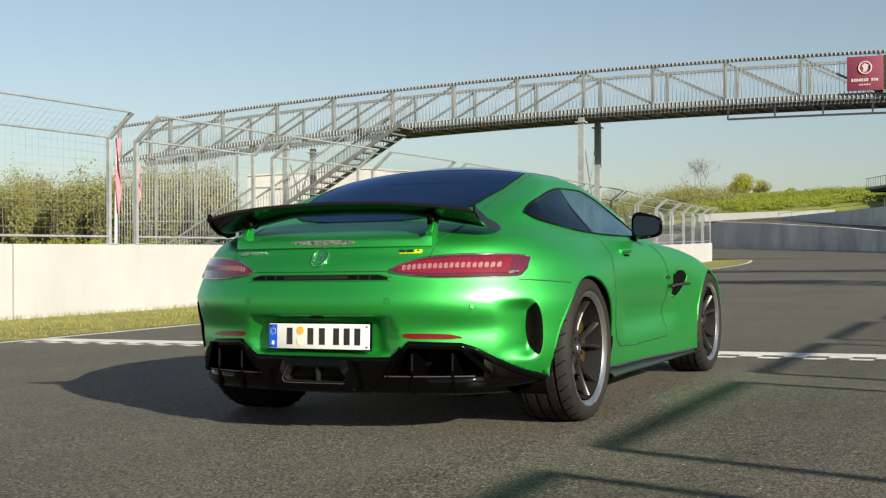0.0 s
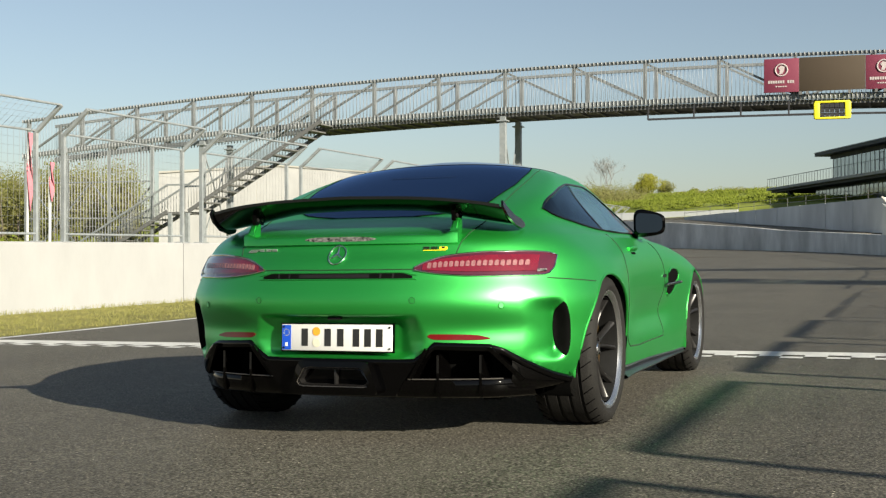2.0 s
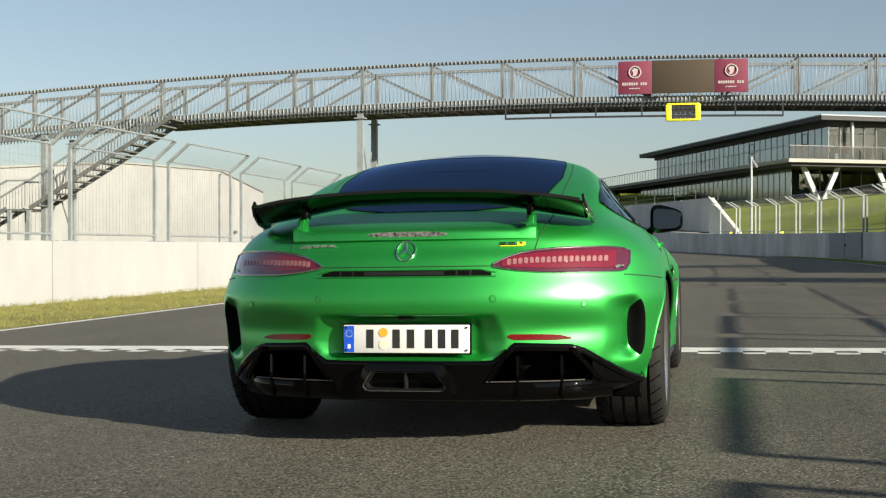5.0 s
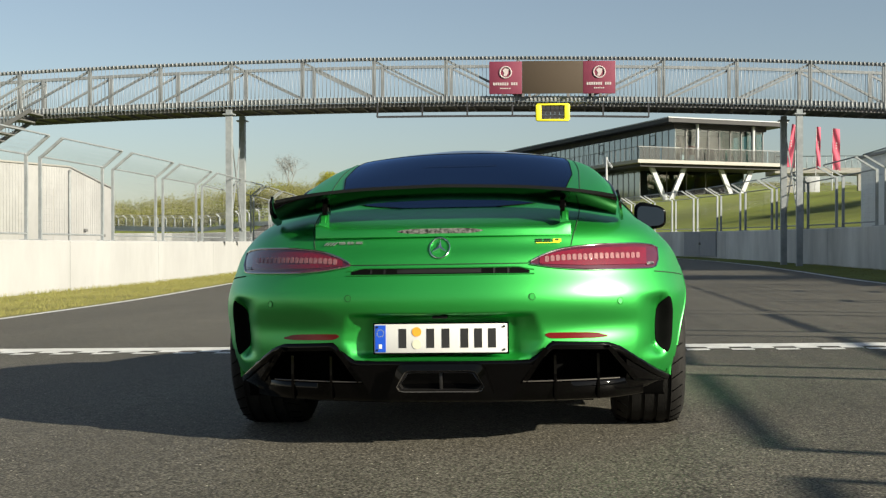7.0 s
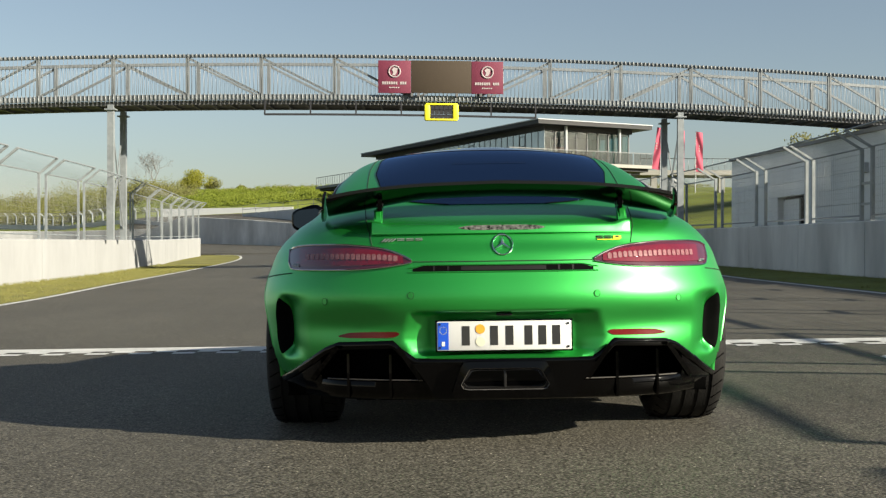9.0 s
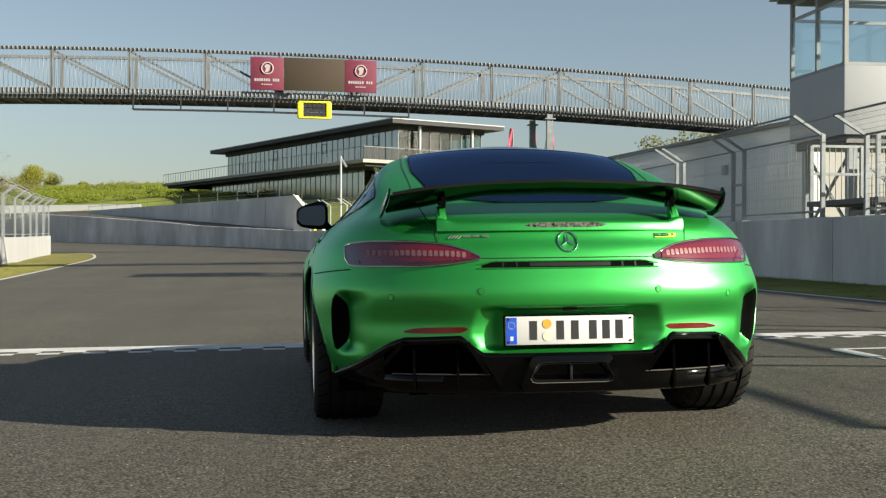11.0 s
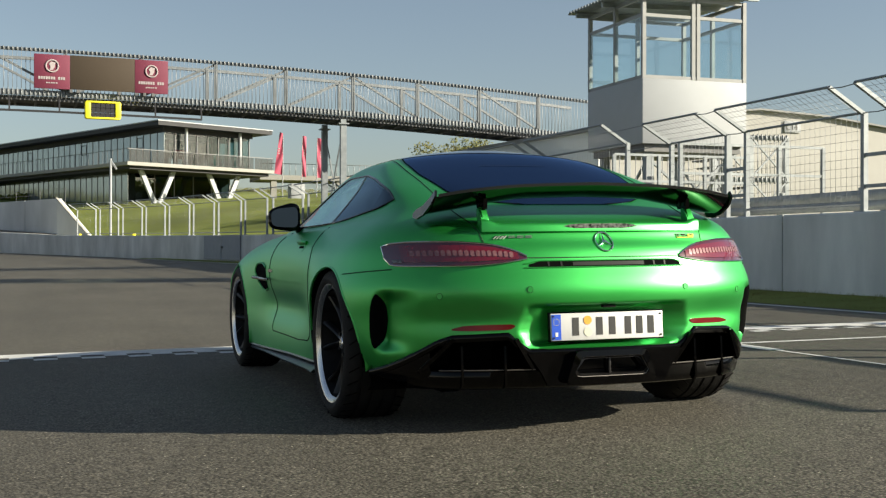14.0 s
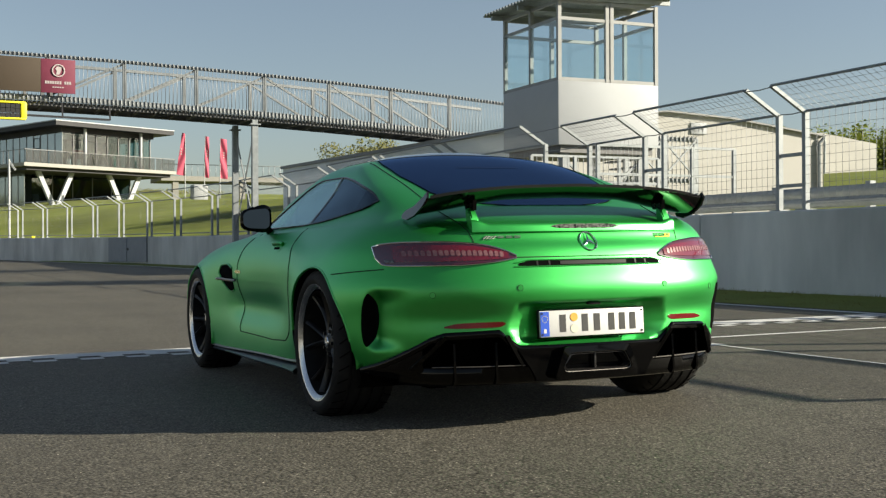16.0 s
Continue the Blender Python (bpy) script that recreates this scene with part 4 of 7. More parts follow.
    for a, b, mt in ((rail[0], rail[1], 60), (rail[1], rail[2], 22)):
        bm = bmesh.new()
        beam(bm, (a.x, a.y, Z1 + 1.30), (b.x, b.y, Z1 + 1.30), 0.06)
        part("handrail", bm, M["steel_dark"], h)
        bm = bmesh.new()
        for i in range(mt + 1):
            p = a.lerp(b, i / mt)
            beam(bm, (p.x, p.y, Z1 + 0.1), (p.x, p.y, Z1 + 1.30), 0.04)
        tagged(part("barred_infill", bm, M["steel_dark"], h), kind="stuff")
    a, b = rail[1], rail[2]
    for i in range(7):
        p, q = a.lerp(b, i / 7 + 0.006), a.lerp(b, (i + 1) / 7 - 0.006)
        bm = bmesh.new()
        beam(bm, (p.x, p.y, Z1 + 0.68), (q.x, q.y, Z1 + 0.68), 0.03, 1.1)
        part("balcony_panel", bm, M["pane_frost"], h, "translucent balcony panel")
    # low link roof behind the flags
    lk = thing("link_roof", "low flat canopy with railing beside the pavilion", "canopy")
    part("roof", new_box(21.5, 46, 121, 127, 8.0, 8.5), M["slab"], lk)
    for x in (23, 30, 38):
        part("post", new_box(x - 0.3, x + 0.3, 121.2, 121.8, 4.0, 8.0), M["slab"], lk)
    bm = bmesh.new()
    beam(bm, (21.5, 121.1, 9.7), (46, 121.1, 9.7), 0.07)
    for i in range(40):
        x = 21.5 + 24.5 * i / 39
        beam(bm, (x, 121.1, 8.4), (x, 121.1, 9.7), 0.05)
    tagged(part("barred_infill", bm, M["steel"], lk, sharp=None), kind="stuff")


def build_ramp():
    """Retaining wall of the ramp behind the grey wall, with its sloping wing."""
    r = thing("retaining_wall", "tall grey concrete retaining wall of a ramp", "retaining wall", kind="structure")
    A, B = Vector((0.4, 86.0)), Vector((-19.0, 118.0))
    n = 9
    for i in range(n):
        p, q = A.lerp(B, i / n), A.lerp(B, (i + 1) / n - 0.002)
        tz = lambda t: lin(t, [0, 1], [4.35, 3.9])
        bm = bmesh.new()
        d = Vector((B.y - A.y, -(B.x - A.x))).normalized() * 0.4
        pts = [(p, tz(i / n)), (q, tz((i + 1) / n))]
        v = []
        for c, zt in pts:
            for off in (Vector((0, 0)), d):
                v.append((bm.verts.new((c.x + off.x, c.y + off.y, 0.3)), bm.verts.new((c.x + off.x, c.y + off.y, zt))))
        bm.faces.new((v[0][0], v[2][0], v[2][1], v[0][1]))
        bm.faces.new((v[1][0], v[1][1], v[3][1], v[3][0]))
        bm.faces.new((v[0][1], v[2][1], v[3][1], v[1][1]))
        bm.faces.new((v[0][0], v[0][1], v[1][1], v[1][0]))
        bm.faces.new((v[2][0], v[3][0], v[3][1], v[2][1]))
        part("wall_panel", bm, M["pale_concrete"], r)
    bm = bmesh.new()
    lo = [bm.verts.new(c) for c in ((0.4, 86.0, 0.3), (2.5, 83.9, 0.3), (2.5, 83.9, 1.6), (0.4, 86.0, 4.35))]
    bm.faces.new(lo)
    thicken(bm, 0.4)
    part("wing_wall", bm, M["pale_concrete"], r)
    bm = bmesh.new()
    beam(bm, (0.35, 85.95, 4.40), (2.55, 83.8, 1.6), 0.2, 0.07)
    part("coping", bm, M["slab"], r)
    # the ramp's roadway
    bm = bmesh.new()
    ys = np.interp(np.linspace(0, 1, 15), [0, 1], [84.0, 109.0])
    rows = []
    for i, y in enumerate(ys):
        x = right_edge(y)
        zf = road_z(x, y) + lin(y, [75, 90, 108], [1.2, 1.5, 2.5]) - 0.16
        back = A.lerp(B, i / 14)
        rows.append([bm.verts.new((x + 0.3, y + 0.15, zf)), bm.verts.new((back.x - 0.05, back.y - 0.05, zf + lin(i / 14, [0, 0.3, 1], [0.0, 0.3, 0.25])))])
    for a, b in zip(rows, rows[1:]):
        bm.faces.new((a[0], a[1], b[1], b[0]))
    thicken(bm, 0.1)
    solid("ramp", bm, M["asphalt"], "asphalt ramp climbing behind the barrier", "road", kind="structure")
    w = thing("white_barrier", "long low white wall at the foot of the far hill", "barrier wall", kind="structure")
    bm = bmesh.new()
    beam(bm, (-29.5, 129.2, 4.15), (-15, 128.2, 4.40), 0.4, 1.0)
    part("wall_panel", bm, M["white_panel"], w)
    road = sheet(lambda u, v: (-32 + 19 * u, 110.5 + 2.5 * (1 - u) + 16 * v, ground_z(-32 + 19 * u, 110.5 + 2.5 * (1 - u) + 16 * v) + 0.12), 24, 24)
    solid("service_road", road, M["asphalt"], "grey asphalt roadway below the white barrier", "road", kind="structure")


# ---- marshal tower ----
def build_tower():
    t = thing("marshal_tower", "white marshal tower with glazed cabin on steel legs", "tower")
    x0, x1, y0, y1 = 10.2, 12.75, 17.75, 20.4
    zb, zs, zt, zr = 3.03, 4.42, 5.80, 6.18
    part("cabin", new_box(x0, x1, y0, y1, zb, zs, 0.01), M["white_panel"], t, "white panelled cabin base")
    part("floor", new_box(x0 + 0.1, x1 - 0.1, y0 + 0.1, y1 - 0.1, zb - 0.16, zb - 0.005), M["steel_dark"], t)
    fr = 0.085
    def post(x, y, mt="tower_frame"):
        part("frame_post", new_box(x - fr / 2, x + fr / 2, y - fr / 2, y + fr / 2, zs, zr), M[mt], t)
    e = fr / 2
    for x, y in ((x0 + e, y0 + e), (x1 - e, y0 + e), (x0 + e, y1 - e), (x1 - e, y1 - e), ((x0 + x1) / 2 - 0.04, y0 + e), ((x0 + x1) / 2 + 0.08, y0 + e), (x0 + e, (y0 + y1) / 2), (x1 - e, (y0 + y1) / 2), ((x0 + x1) / 2, y1 - e)):
        post(x, y)
    for z in (zs + 0.037, zt - 0.03, zr - 0.04):
        for a, b in (((x0 + fr, y0 + e), (x1 - fr, y0 + e)), ((x0 + fr, y1 - e), (x1 - fr, y1 - e)), ((x0 + e, y0 + fr), (x0 + e, y1 - fr)), ((x1 - e, y0 + fr), (x1 - e, y1 - fr))):
            bm = bmesh.new()
            beam(bm, (*a, z), (*b, z), 0.06, 0.07)
            part("frame_rail", bm, M["tower_frame"], t)
    zg0, zg1 = zs + 0.073, zt - 0.066
    xm, ym = (x0 + x1) / 2, (y0 + y1) / 2
    for a in ((x0 + fr, xm - 0.09, y0 + 0.02, y0 + 0.03), (xm + 0.13, x1 - fr, y0 + 0.02, y0 + 0.03), (x0 + fr, xm - 0.05, y1 - 0.03, y1 - 0.02), (xm + 0.05, x1 - fr, y1 - 0.03, y1 - 0.02),
              (x0 + 0.02, x0 + 0.03, y0 + fr, ym - 0.05), (x0 + 0.02, x0 + 0.03, ym + 0.05, y1 - fr), (x1 - 0.03, x1 - 0.02, y0 + fr, ym - 0.05), (x1 - 0.03, x1 - 0.02, ym + 0.05, y1 - fr)):
        part("pane", new_box(*a, zg0, zg1), M["pane_clear"], t, "clear glass pane")
    # corrugated roof with an overhang
    def rf(u, v):
        x = x0 - 0.35 + (x1 - x0 + 0.7) * u
        y = y0 - 0.35 + (y1 - y0 + 0.7) * v
        return (x, y, zr + 0.10 + 0.10 * u + 0.03 * math.sin(v * 2 * math.pi * 22))
    part("roof", thicken(sheet(rf, 4, 132), 0.02), M["steel"], t, "corrugated sheet roof", sharp=60)
    for y in (y0, (y0 + y1) / 2, y1):
        bm = bmesh.new()
        beam(bm, (x0 - 0.3, y, zr + 0.01), (x1 + 0.3, y, zr + 0.10), 0.07, 0.1)
        part("rafter", bm, M["steel"], t)
    for x in (x0 + 0.3, x1 - 0.3):
        for y in (y0 + 0.3, y1 - 0.3):
            zg = ground_z(x, y) - 0.2
            part("leg", new_box(x - 0.09, x + 0.09, y - 0.09, y + 0.09, zg, zb - 0.16), M["steel"], t)
    for a, b in (((x0 + 0.3, y0 + 0.3), (x1 - 0.3, y0 + 0.3)), ((x0 + 0.3, y0 + 0.3), (x0 + 0.3, y1 - 0.3)), ((x1 - 0.3, y0 + 0.3), (x1 - 0.3, y1 - 0.3))):
        for za, zb2 in ((1.1, 2.75), (2.75, 1.1)):
            bm = bmesh.new()
            beam(bm, (*a, za), (*b, zb2), 0.05)
            part("brace", bm, M["steel"], t)
    # stair tower of steel beside it
    s = thing("tower_stair", "galvanised steel stair with barred railings behind the tower", "stairs")
    sx0, sx1, sy0, sy1 = 13.0, 14.97, 19.5, 21.0
    hw = (sx1 - sx0) / 2
    for x in (sx0, sx0 + hw, sx1):
        for y in (sy0, sy1):
            part("post", new_box(x - 0.06, x + 0.06, y - 0.06, y + 0.06, ground_z(x, y) - 0.1, 3.45), M["steel"], s)
    for x, z in ((sx0, 1.45), (sx0 + hw, 1.45)):
        for k in range(2):
            for q in (0, 1):
                bm = bmesh.new()
                beam(bm, (x, sy0 - 0.05, z + 1.02 * k + (0.95 if q else 0)), (x + hw, sy0 - 0.05, z + 1.02 * k + (0 if q else 0.95)), 0.035)
                part("brace", bm, M["steel"], s)
    for z in (1.4, 2.42, 3.42):
        for y in (sy0, sy1):
            bm = bmesh.new()
            beam(bm, (sx0, y, z), (sx1, y, z), 0.07, 0.1)
            part("rail", bm, M["steel"], s)
        bm = bmesh.new()
        for i in range(18):
            x = sx0 + (sx1 - sx0) * i / 17
            beam(bm, (x, sy0 - 0.05, z - 0.08), (x, sy0 - 0.05, z + 0.08), 0.035, 0.02)
            beam(bm, (x, sy0 - 0.05, z - 0.94), (x, sy0 - 0.05, z - 0.08), 0.014)
        tagged(part("barred_infill", bm, M["wire"], s, sharp=None), kind="stuff")
    for i in range(12):
        x = sx1 - 0.2 - 0.14 * i
        part("tread", new_box(x - 0.12, x + 0.12, sy0 + 0.1, sy1 - 0.1, 1.2 + 0.17 * i, 1.24 + 0.17 * i), M["deck"], s)
    # platform between tower and wall, with loose railings
    p = thing("marshal_platform", "low steel platform with handrails behind the grey wall", "platform")
    part("deck", new_box(9.3, 12.6, 14.6, 17.5, 1.55, 1.65), M["deck"], p)
    for x in (9.35, 10.4, 11.5, 12.5):
        for y in (14.7, 17.4):
            part("post", new_box(x - 0.035, x + 0.035, y - 0.035, y + 0.035, ground_z(x, y) - 0.1, 2.75), M["steel"], p)
    for z in (2.2, 2.75):
        for y in (14.7, 17.4):
            bm = bmesh.new()
            beam(bm, (9.35, y, z), (12.5, y, z), 0.05)
            part("rail", bm, M["steel"], p)
    bm = bmesh.new()
    for i in range(26):
        x = 9.35 + 3.15 * i / 25
        beam(bm, (x, 17.4, 1.6), (x, 17.4, 2.75), 0.012)
    tagged(part("barred_infill", bm, M["wire"], p, sharp=None), kind="stuff")
    # guard rail that runs behind the grey wall
    g = thing("guard_rail", "galvanised guard rail behind the grey wall", "guard rail")
    def gr(u, v):
        y = -20 + 37 * u
        prof = [(0, 0), (0.035, 0.05), (0.035, 0.1), (0, 0.15), (0.035, 0.2), (0.035, 0.26), (0, 0.31)]
        q = prof[round(v * 6)]
        return (10.0 - q[0], y, 1.38 + q[1])
    part("rail", thicken(sheet(gr, 12, 6), 0.006), M["steel"], g)
    for i in range(18):
        y = -19 + 2.1 * i
        part("post", new_box(10.03, 10.13, y - 0.05, y + 0.05, ground_z(10.1, y) - 0.1, 1.74), M["steel"], g)


build_ground()
build_road()
build_markings()
build_walls()
build_fences()
build_bridge()
build_sign()
build_stairs()
build_hut()
build_grey_hall()
build_beige_hall()
build_clubhouse()
build_ramp()
build_tower()


# ---- the car ----
from mathutils.bvhtree import BVHTree

M["paint"] = mat("paint", (0.017, 0.380, 0.040), 0.47, 0.88, (0.021, 0.410, 0.047), 900, 0.5, coat=1.0, coat_rough=0.36, spec=0.5)
M["paint"].node_tree.nodes["Principled BSDF"].inputs["Coat IOR"].default_value = 1.70
M["paint"].node_tree.nodes["Principled BSDF"].inputs["Specular Tint"].default_value = (0.05, 0.92, 0.88, 1)
M["seam"] = mat("seam", (0.003, 0.020, 0.006), 0.8, 0, (0.005, 0.028, 0.009), 30, 0.5)
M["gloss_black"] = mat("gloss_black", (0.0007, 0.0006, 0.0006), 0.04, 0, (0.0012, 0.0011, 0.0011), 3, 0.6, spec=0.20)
M["carbon"] = mat("carbon", (0.0015, 0.0015, 0.0017), 0.12, 0.0, (0.004, 0.004, 0.0045), 300, 0.6, coat=0.15, coat_rough=0.05, spec=0.35)
M["trim"] = mat("trim", (0.006, 0.006, 0.006), 0.55, 0, (0.010, 0.010, 0.010), 30, 0.6, spec=0.2)
# near-black without gloss; inside openings it stands in for deep shade
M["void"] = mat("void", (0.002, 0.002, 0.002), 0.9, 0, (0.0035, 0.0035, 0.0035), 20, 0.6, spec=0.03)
M["rubber"] = mat("rubber", (0.0065, 0.0062, 0.006), 0.75, 0, (0.013, 0.012, 0.011), 25, 0.8, 0.25, 120, stain=0.2, stain_scale=6, spec=0.25)
M["rim_black"] = mat("rim_black", (0.018, 0.017, 0.017), 0.32, 0.5, (0.026, 0.025, 0.025), 8, 0.6)
M["rim_lip"] = mat("rim_lip", (0.45, 0.45, 0.46), 0.22, 0.95, (0.55, 0.55, 0.56), 10, 0.6, rough_var=0.05)
M["chrome"] = mat("chrome", (0.78, 0.79, 0.80), 0.10, 1.0, (0.84, 0.84, 0.85), 10, 0.6)
M["disc"] = mat("disc", (0.16, 0.15, 0.14), 0.45, 0.9, (0.24, 0.22, 0.20), 40, 0.7)
M["caliper"] = mat("caliper", (0.028, 0.015, 0.002), 0.45, 0, (0.034, 0.019, 0.003), 8, 0.5)
M["rear_glass"] = glass("rear_glass", (0.06, 0.07, 0.09), 0.03, 0.05, (0.38, 0.58, 0.98))
M["roof_skin"] = mat("roof_skin", (0.005, 0.008, 0.016), 0.16, 0, (0.009, 0.013, 0.024), 200, 0.6, coat=1.0, coat_rough=0.08, spec=0.5)
# far darker than silver, so the reflected sky is dimmed by the colour
M["mirror"] = mat("mirror", (0.055, 0.062, 0.070), 0.02, 1.0, (0.065, 0.072, 0.08), 4, 0.5)
M["side_glass"] = glass("side_glass", (0.72, 0.82, 0.81), 0.01, 0.12, (0.78, 0.97, 0.98), 0.80)
M["quarter_glass"] = glass("quarter_glass", (0.16, 0.20, 0.24), 0.01, 0.06, (0.62, 0.80, 0.95), 0.70)
M["lamp_red"] = mat("lamp_red", (0.085, 0.001, 0.007), 0.12, 0, (0.16, 0.003, 0.013), 14, 0.8, coat=1.0, coat_rough=0.06, spec=0.3)
M["lamp_dark"] = mat("lamp_dark", (0.045, 0.004, 0.012), 0.12, 0, (0.080, 0.007, 0.018), 10, 0.7, coat=1.0, coat_rough=0.06, spec=0.3)
for k in ("lamp_red", "lamp_dark"):
    M[k].node_tree.nodes["Principled BSDF"].inputs["Coat IOR"].default_value = 1.85
M["lamp_cell"] = mat("lamp_cell", (0.13, 0.040, 0.045), 0.25, 0.1, (0.30, 0.15, 0.155), 110, 0.6, coat=0.4)
M["lamp_clear"] = mat("lamp_clear", (0.004, 0.004, 0.004), 0.15, 0.2, (0.22, 0.22, 0.21), 95, 0.30, coat=0.3, coat_rough=0.05)
M["reflector"] = mat("reflector", (0.060, 0.002, 0.003), 0.2, 0, (0.13, 0.006, 0.007), 200, 0.8, coat=0.15, spec=0.3)
M["plate_white"] = mat("plate_white", (0.540, 0.540, 0.531), 0.4, 0, (0.585, 0.585, 0.576), 6, 0.5)
M["plate_blue"] = mat("plate_blue", (0.005, 0.055, 0.42), 0.4, 0, (0.008, 0.065, 0.46), 6, 0.5)
M["ink"] = mat("ink", (0.012, 0.012, 0.012), 0.5, 0, (0.018, 0.018, 0.018), 10, 0.5)
M["seal_orange"] = mat("seal_orange", (0.62, 0.26, 0.02), 0.5, 0, (0.70, 0.32, 0.03), 40, 0.5)
M["seal_grey"] = mat("seal_grey", (0.48, 0.48, 0.42), 0.5, 0, (0.58, 0.56, 0.40), 40, 0.5)
M["badge_yellow"] = mat("badge_yellow", (0.62, 0.54, 0.01), 0.4, 0, (0.66, 0.58, 0.02), 20, 0.5)
M["leather"] = mat("leather", (0.015, 0.015, 0.016), 0.6, 0, (0.022, 0.022, 0.023), 40, 0.6, 0.2, 150)
M["sill_gloss"] = mat("sill_gloss", (0.010, 0.011, 0.014), 0.30, 0.0, (0.018, 0.020, 0.024), 10, 0.6, spec=0.5)

WY = [-0.95, -0.3, 0.1, 0.6, 1.2, 1.8, 2.4, 2.7, 3.2, 3.7]
# each level: height along y, tail y, tail depth, half-widths along WY, nose y, nose depth, squareness
LEVELS = [
    (([-1, 3.7], [0.19, 0.17]), -0.78, 0.75, [0.93, 0.95, 0.965, 0.945, 0.93, 0.93, 0.94, 0.94, 0.92, 0.86], 3.42, 0.75, 2.4),
    (([-1, 3.7], [0.33, 0.31]), -0.855, 0.80, [0.985, 1.0, 1.015, 0.955, 0.935, 0.935, 0.965, 0.975, 0.95, 0.89], 3.56, 0.85, 2.4),
    (([-1, 3.7], [0.47, 0.43]), -0.885, 0.83, [1.01, 1.02, 1.030, 0.960, 0.930, 0.930, 0.970, 0.985, 0.96, 0.90], 3.60, 0.90, 2.4),
    (([-1, 2.0, 3.7], [0.595, 0.58, 0.53]), -0.915, 0.85, [1.01, 1.02, 1.030, 0.972, 0.945, 0.942, 0.972, 0.985, 0.96, 0.90], 3.58, 0.95, 2.4),
    (([-1, 2.0, 3.0, 3.7], [0.70, 0.685, 0.63, 0.58]), -0.885, 0.80, [0.97, 0.985, 1.008, 0.972, 0.950, 0.944, 0.962, 0.972, 0.94, 0.88], 3.50, 1.0, 2.4),
    (([-1, 1.2, 2.2, 2.7, 3.3, 3.7], [0.79, 0.785, 0.76, 0.73, 0.65, 0.60]), -0.848, 0.75, [0.925, 0.945, 0.962, 0.942, 0.928, 0.922, 0.925, 0.920, 0.87, 0.78], 3.40, 1.1, 2.4),
    (([-1, -0.4, 0.1, 0.6, 1.2, 1.8, 2.4, 2.8, 3.3], [0.872, 0.872, 0.872, 0.865, 0.855, 0.838, 0.800, 0.755, 0.66]), -0.765, 0.62, [0.815, 0.860, 0.885, 0.890, 0.888, 0.876, 0.850, 0.82, 0.72, 0.6], 3.25, 1.2, 2.6),
    (([-0.6, -0.3, 0.0, 0.6, 1.3, 1.8, 2.2], [0.950, 0.950, 0.932, 0.902, 0.895, 0.90, 0.935]), -0.50, 0.44, [0.66, 0.750, 0.812, 0.845, 0.838, 0.79, 0.7, 0.7, 0.7, 0.7], 2.06, 0.95, 3.6),
    (([-0.2, 0.2, 0.7, 1.2, 1.8], [1.078, 1.072, 1.045, 1.040, 1.08]), -0.13, 0.34, [0.66, 0.69, 0.705, 0.712, 0.700, 0.66, 0.6, 0.6, 0.6, 0.6], 1.72, 0.85, 4.6),
    (([0.2, 0.5, 0.9, 1.4], [1.203, 1.196, 1.190, 1.205]), 0.24, 0.25, [0.57, 0.57, 0.580, 0.596, 0.585, 0.55, 0.5, 0.5, 0.5, 0.5], 1.38, 0.62, 3.0),
    (([0.3, 0.9, 1.4], [1.254, 1.260, 1.245]), 0.42, 0.22, [0.37] * 10, 1.28, 0.45, 2.8),
    (([0.3, 0.9, 1.3], [1.279, 1.290, 1.274]), 0.55, 0.18, [0.14] * 10, 1.16, 0.35, 2.4),
]
NA, NB, NC = 132, 60, 26


def level_points(spec):
    (zy, zz), yr, cr, ws, yf, cf, n = spec
    zc, wc = curve(zy, zz), curve(WY, ws)
    pts = []
    for i in range(NA):
        a = (math.pi / 2) * i / NA
        y = yr + cr * (1 - math.cos(a) ** (2 / n))
        pts.append((wc(y) * math.sin(a) ** (2 / n), y))
    y0, y1 = yr + cr, yf - cf
    for i in range(NB):
        y = y0 + (y1 - y0) * i / NB
        pts.append((wc(y), y))
    for i in range(NC + 1):
        a = (math.pi / 2) * i / NC
        y = y1 + cf * math.sin(a) ** (2 / n)
        pts.append((wc(y) * max(math.cos(a), 0.0) ** (2 / n), y))
    return np.array([(x, y, zc(y)) for x, y in pts])


def spline_rows(rows, per):
    """Catmull-Rom through rows of points."""
    R = [2 * rows[0] - rows[1]] + rows + [2 * rows[-1] - rows[-2]]
    out = []
    for i in range(1, len(R) - 2):
        for k in range(per):
            t = k / per
            p0, p1, p2, p3 = R[i - 1], R[i], R[i + 1], R[i + 2]
            out.append(0.5 * ((2 * p1) + (-p0 + p2) * t + (2 * p0 - 5 * p1 + 4 * p2 - p3) * t * t + (-p0 + 3 * p1 - 3 * p2 + p3) * t ** 3))
    out.append(R[-2])
    return out


def rear_cut(x):
    """Lower edge of the green bumper, by distance from the middle."""
    return lin(abs(x), [0, 0.345, 0.405, 0.43, 0.65, 0.70, 0.86, 0.95, 1.1], [0.353, 0.353, 0.395, 0.424, 0.414, 0.395, 0.285, 0.235, 0.19])


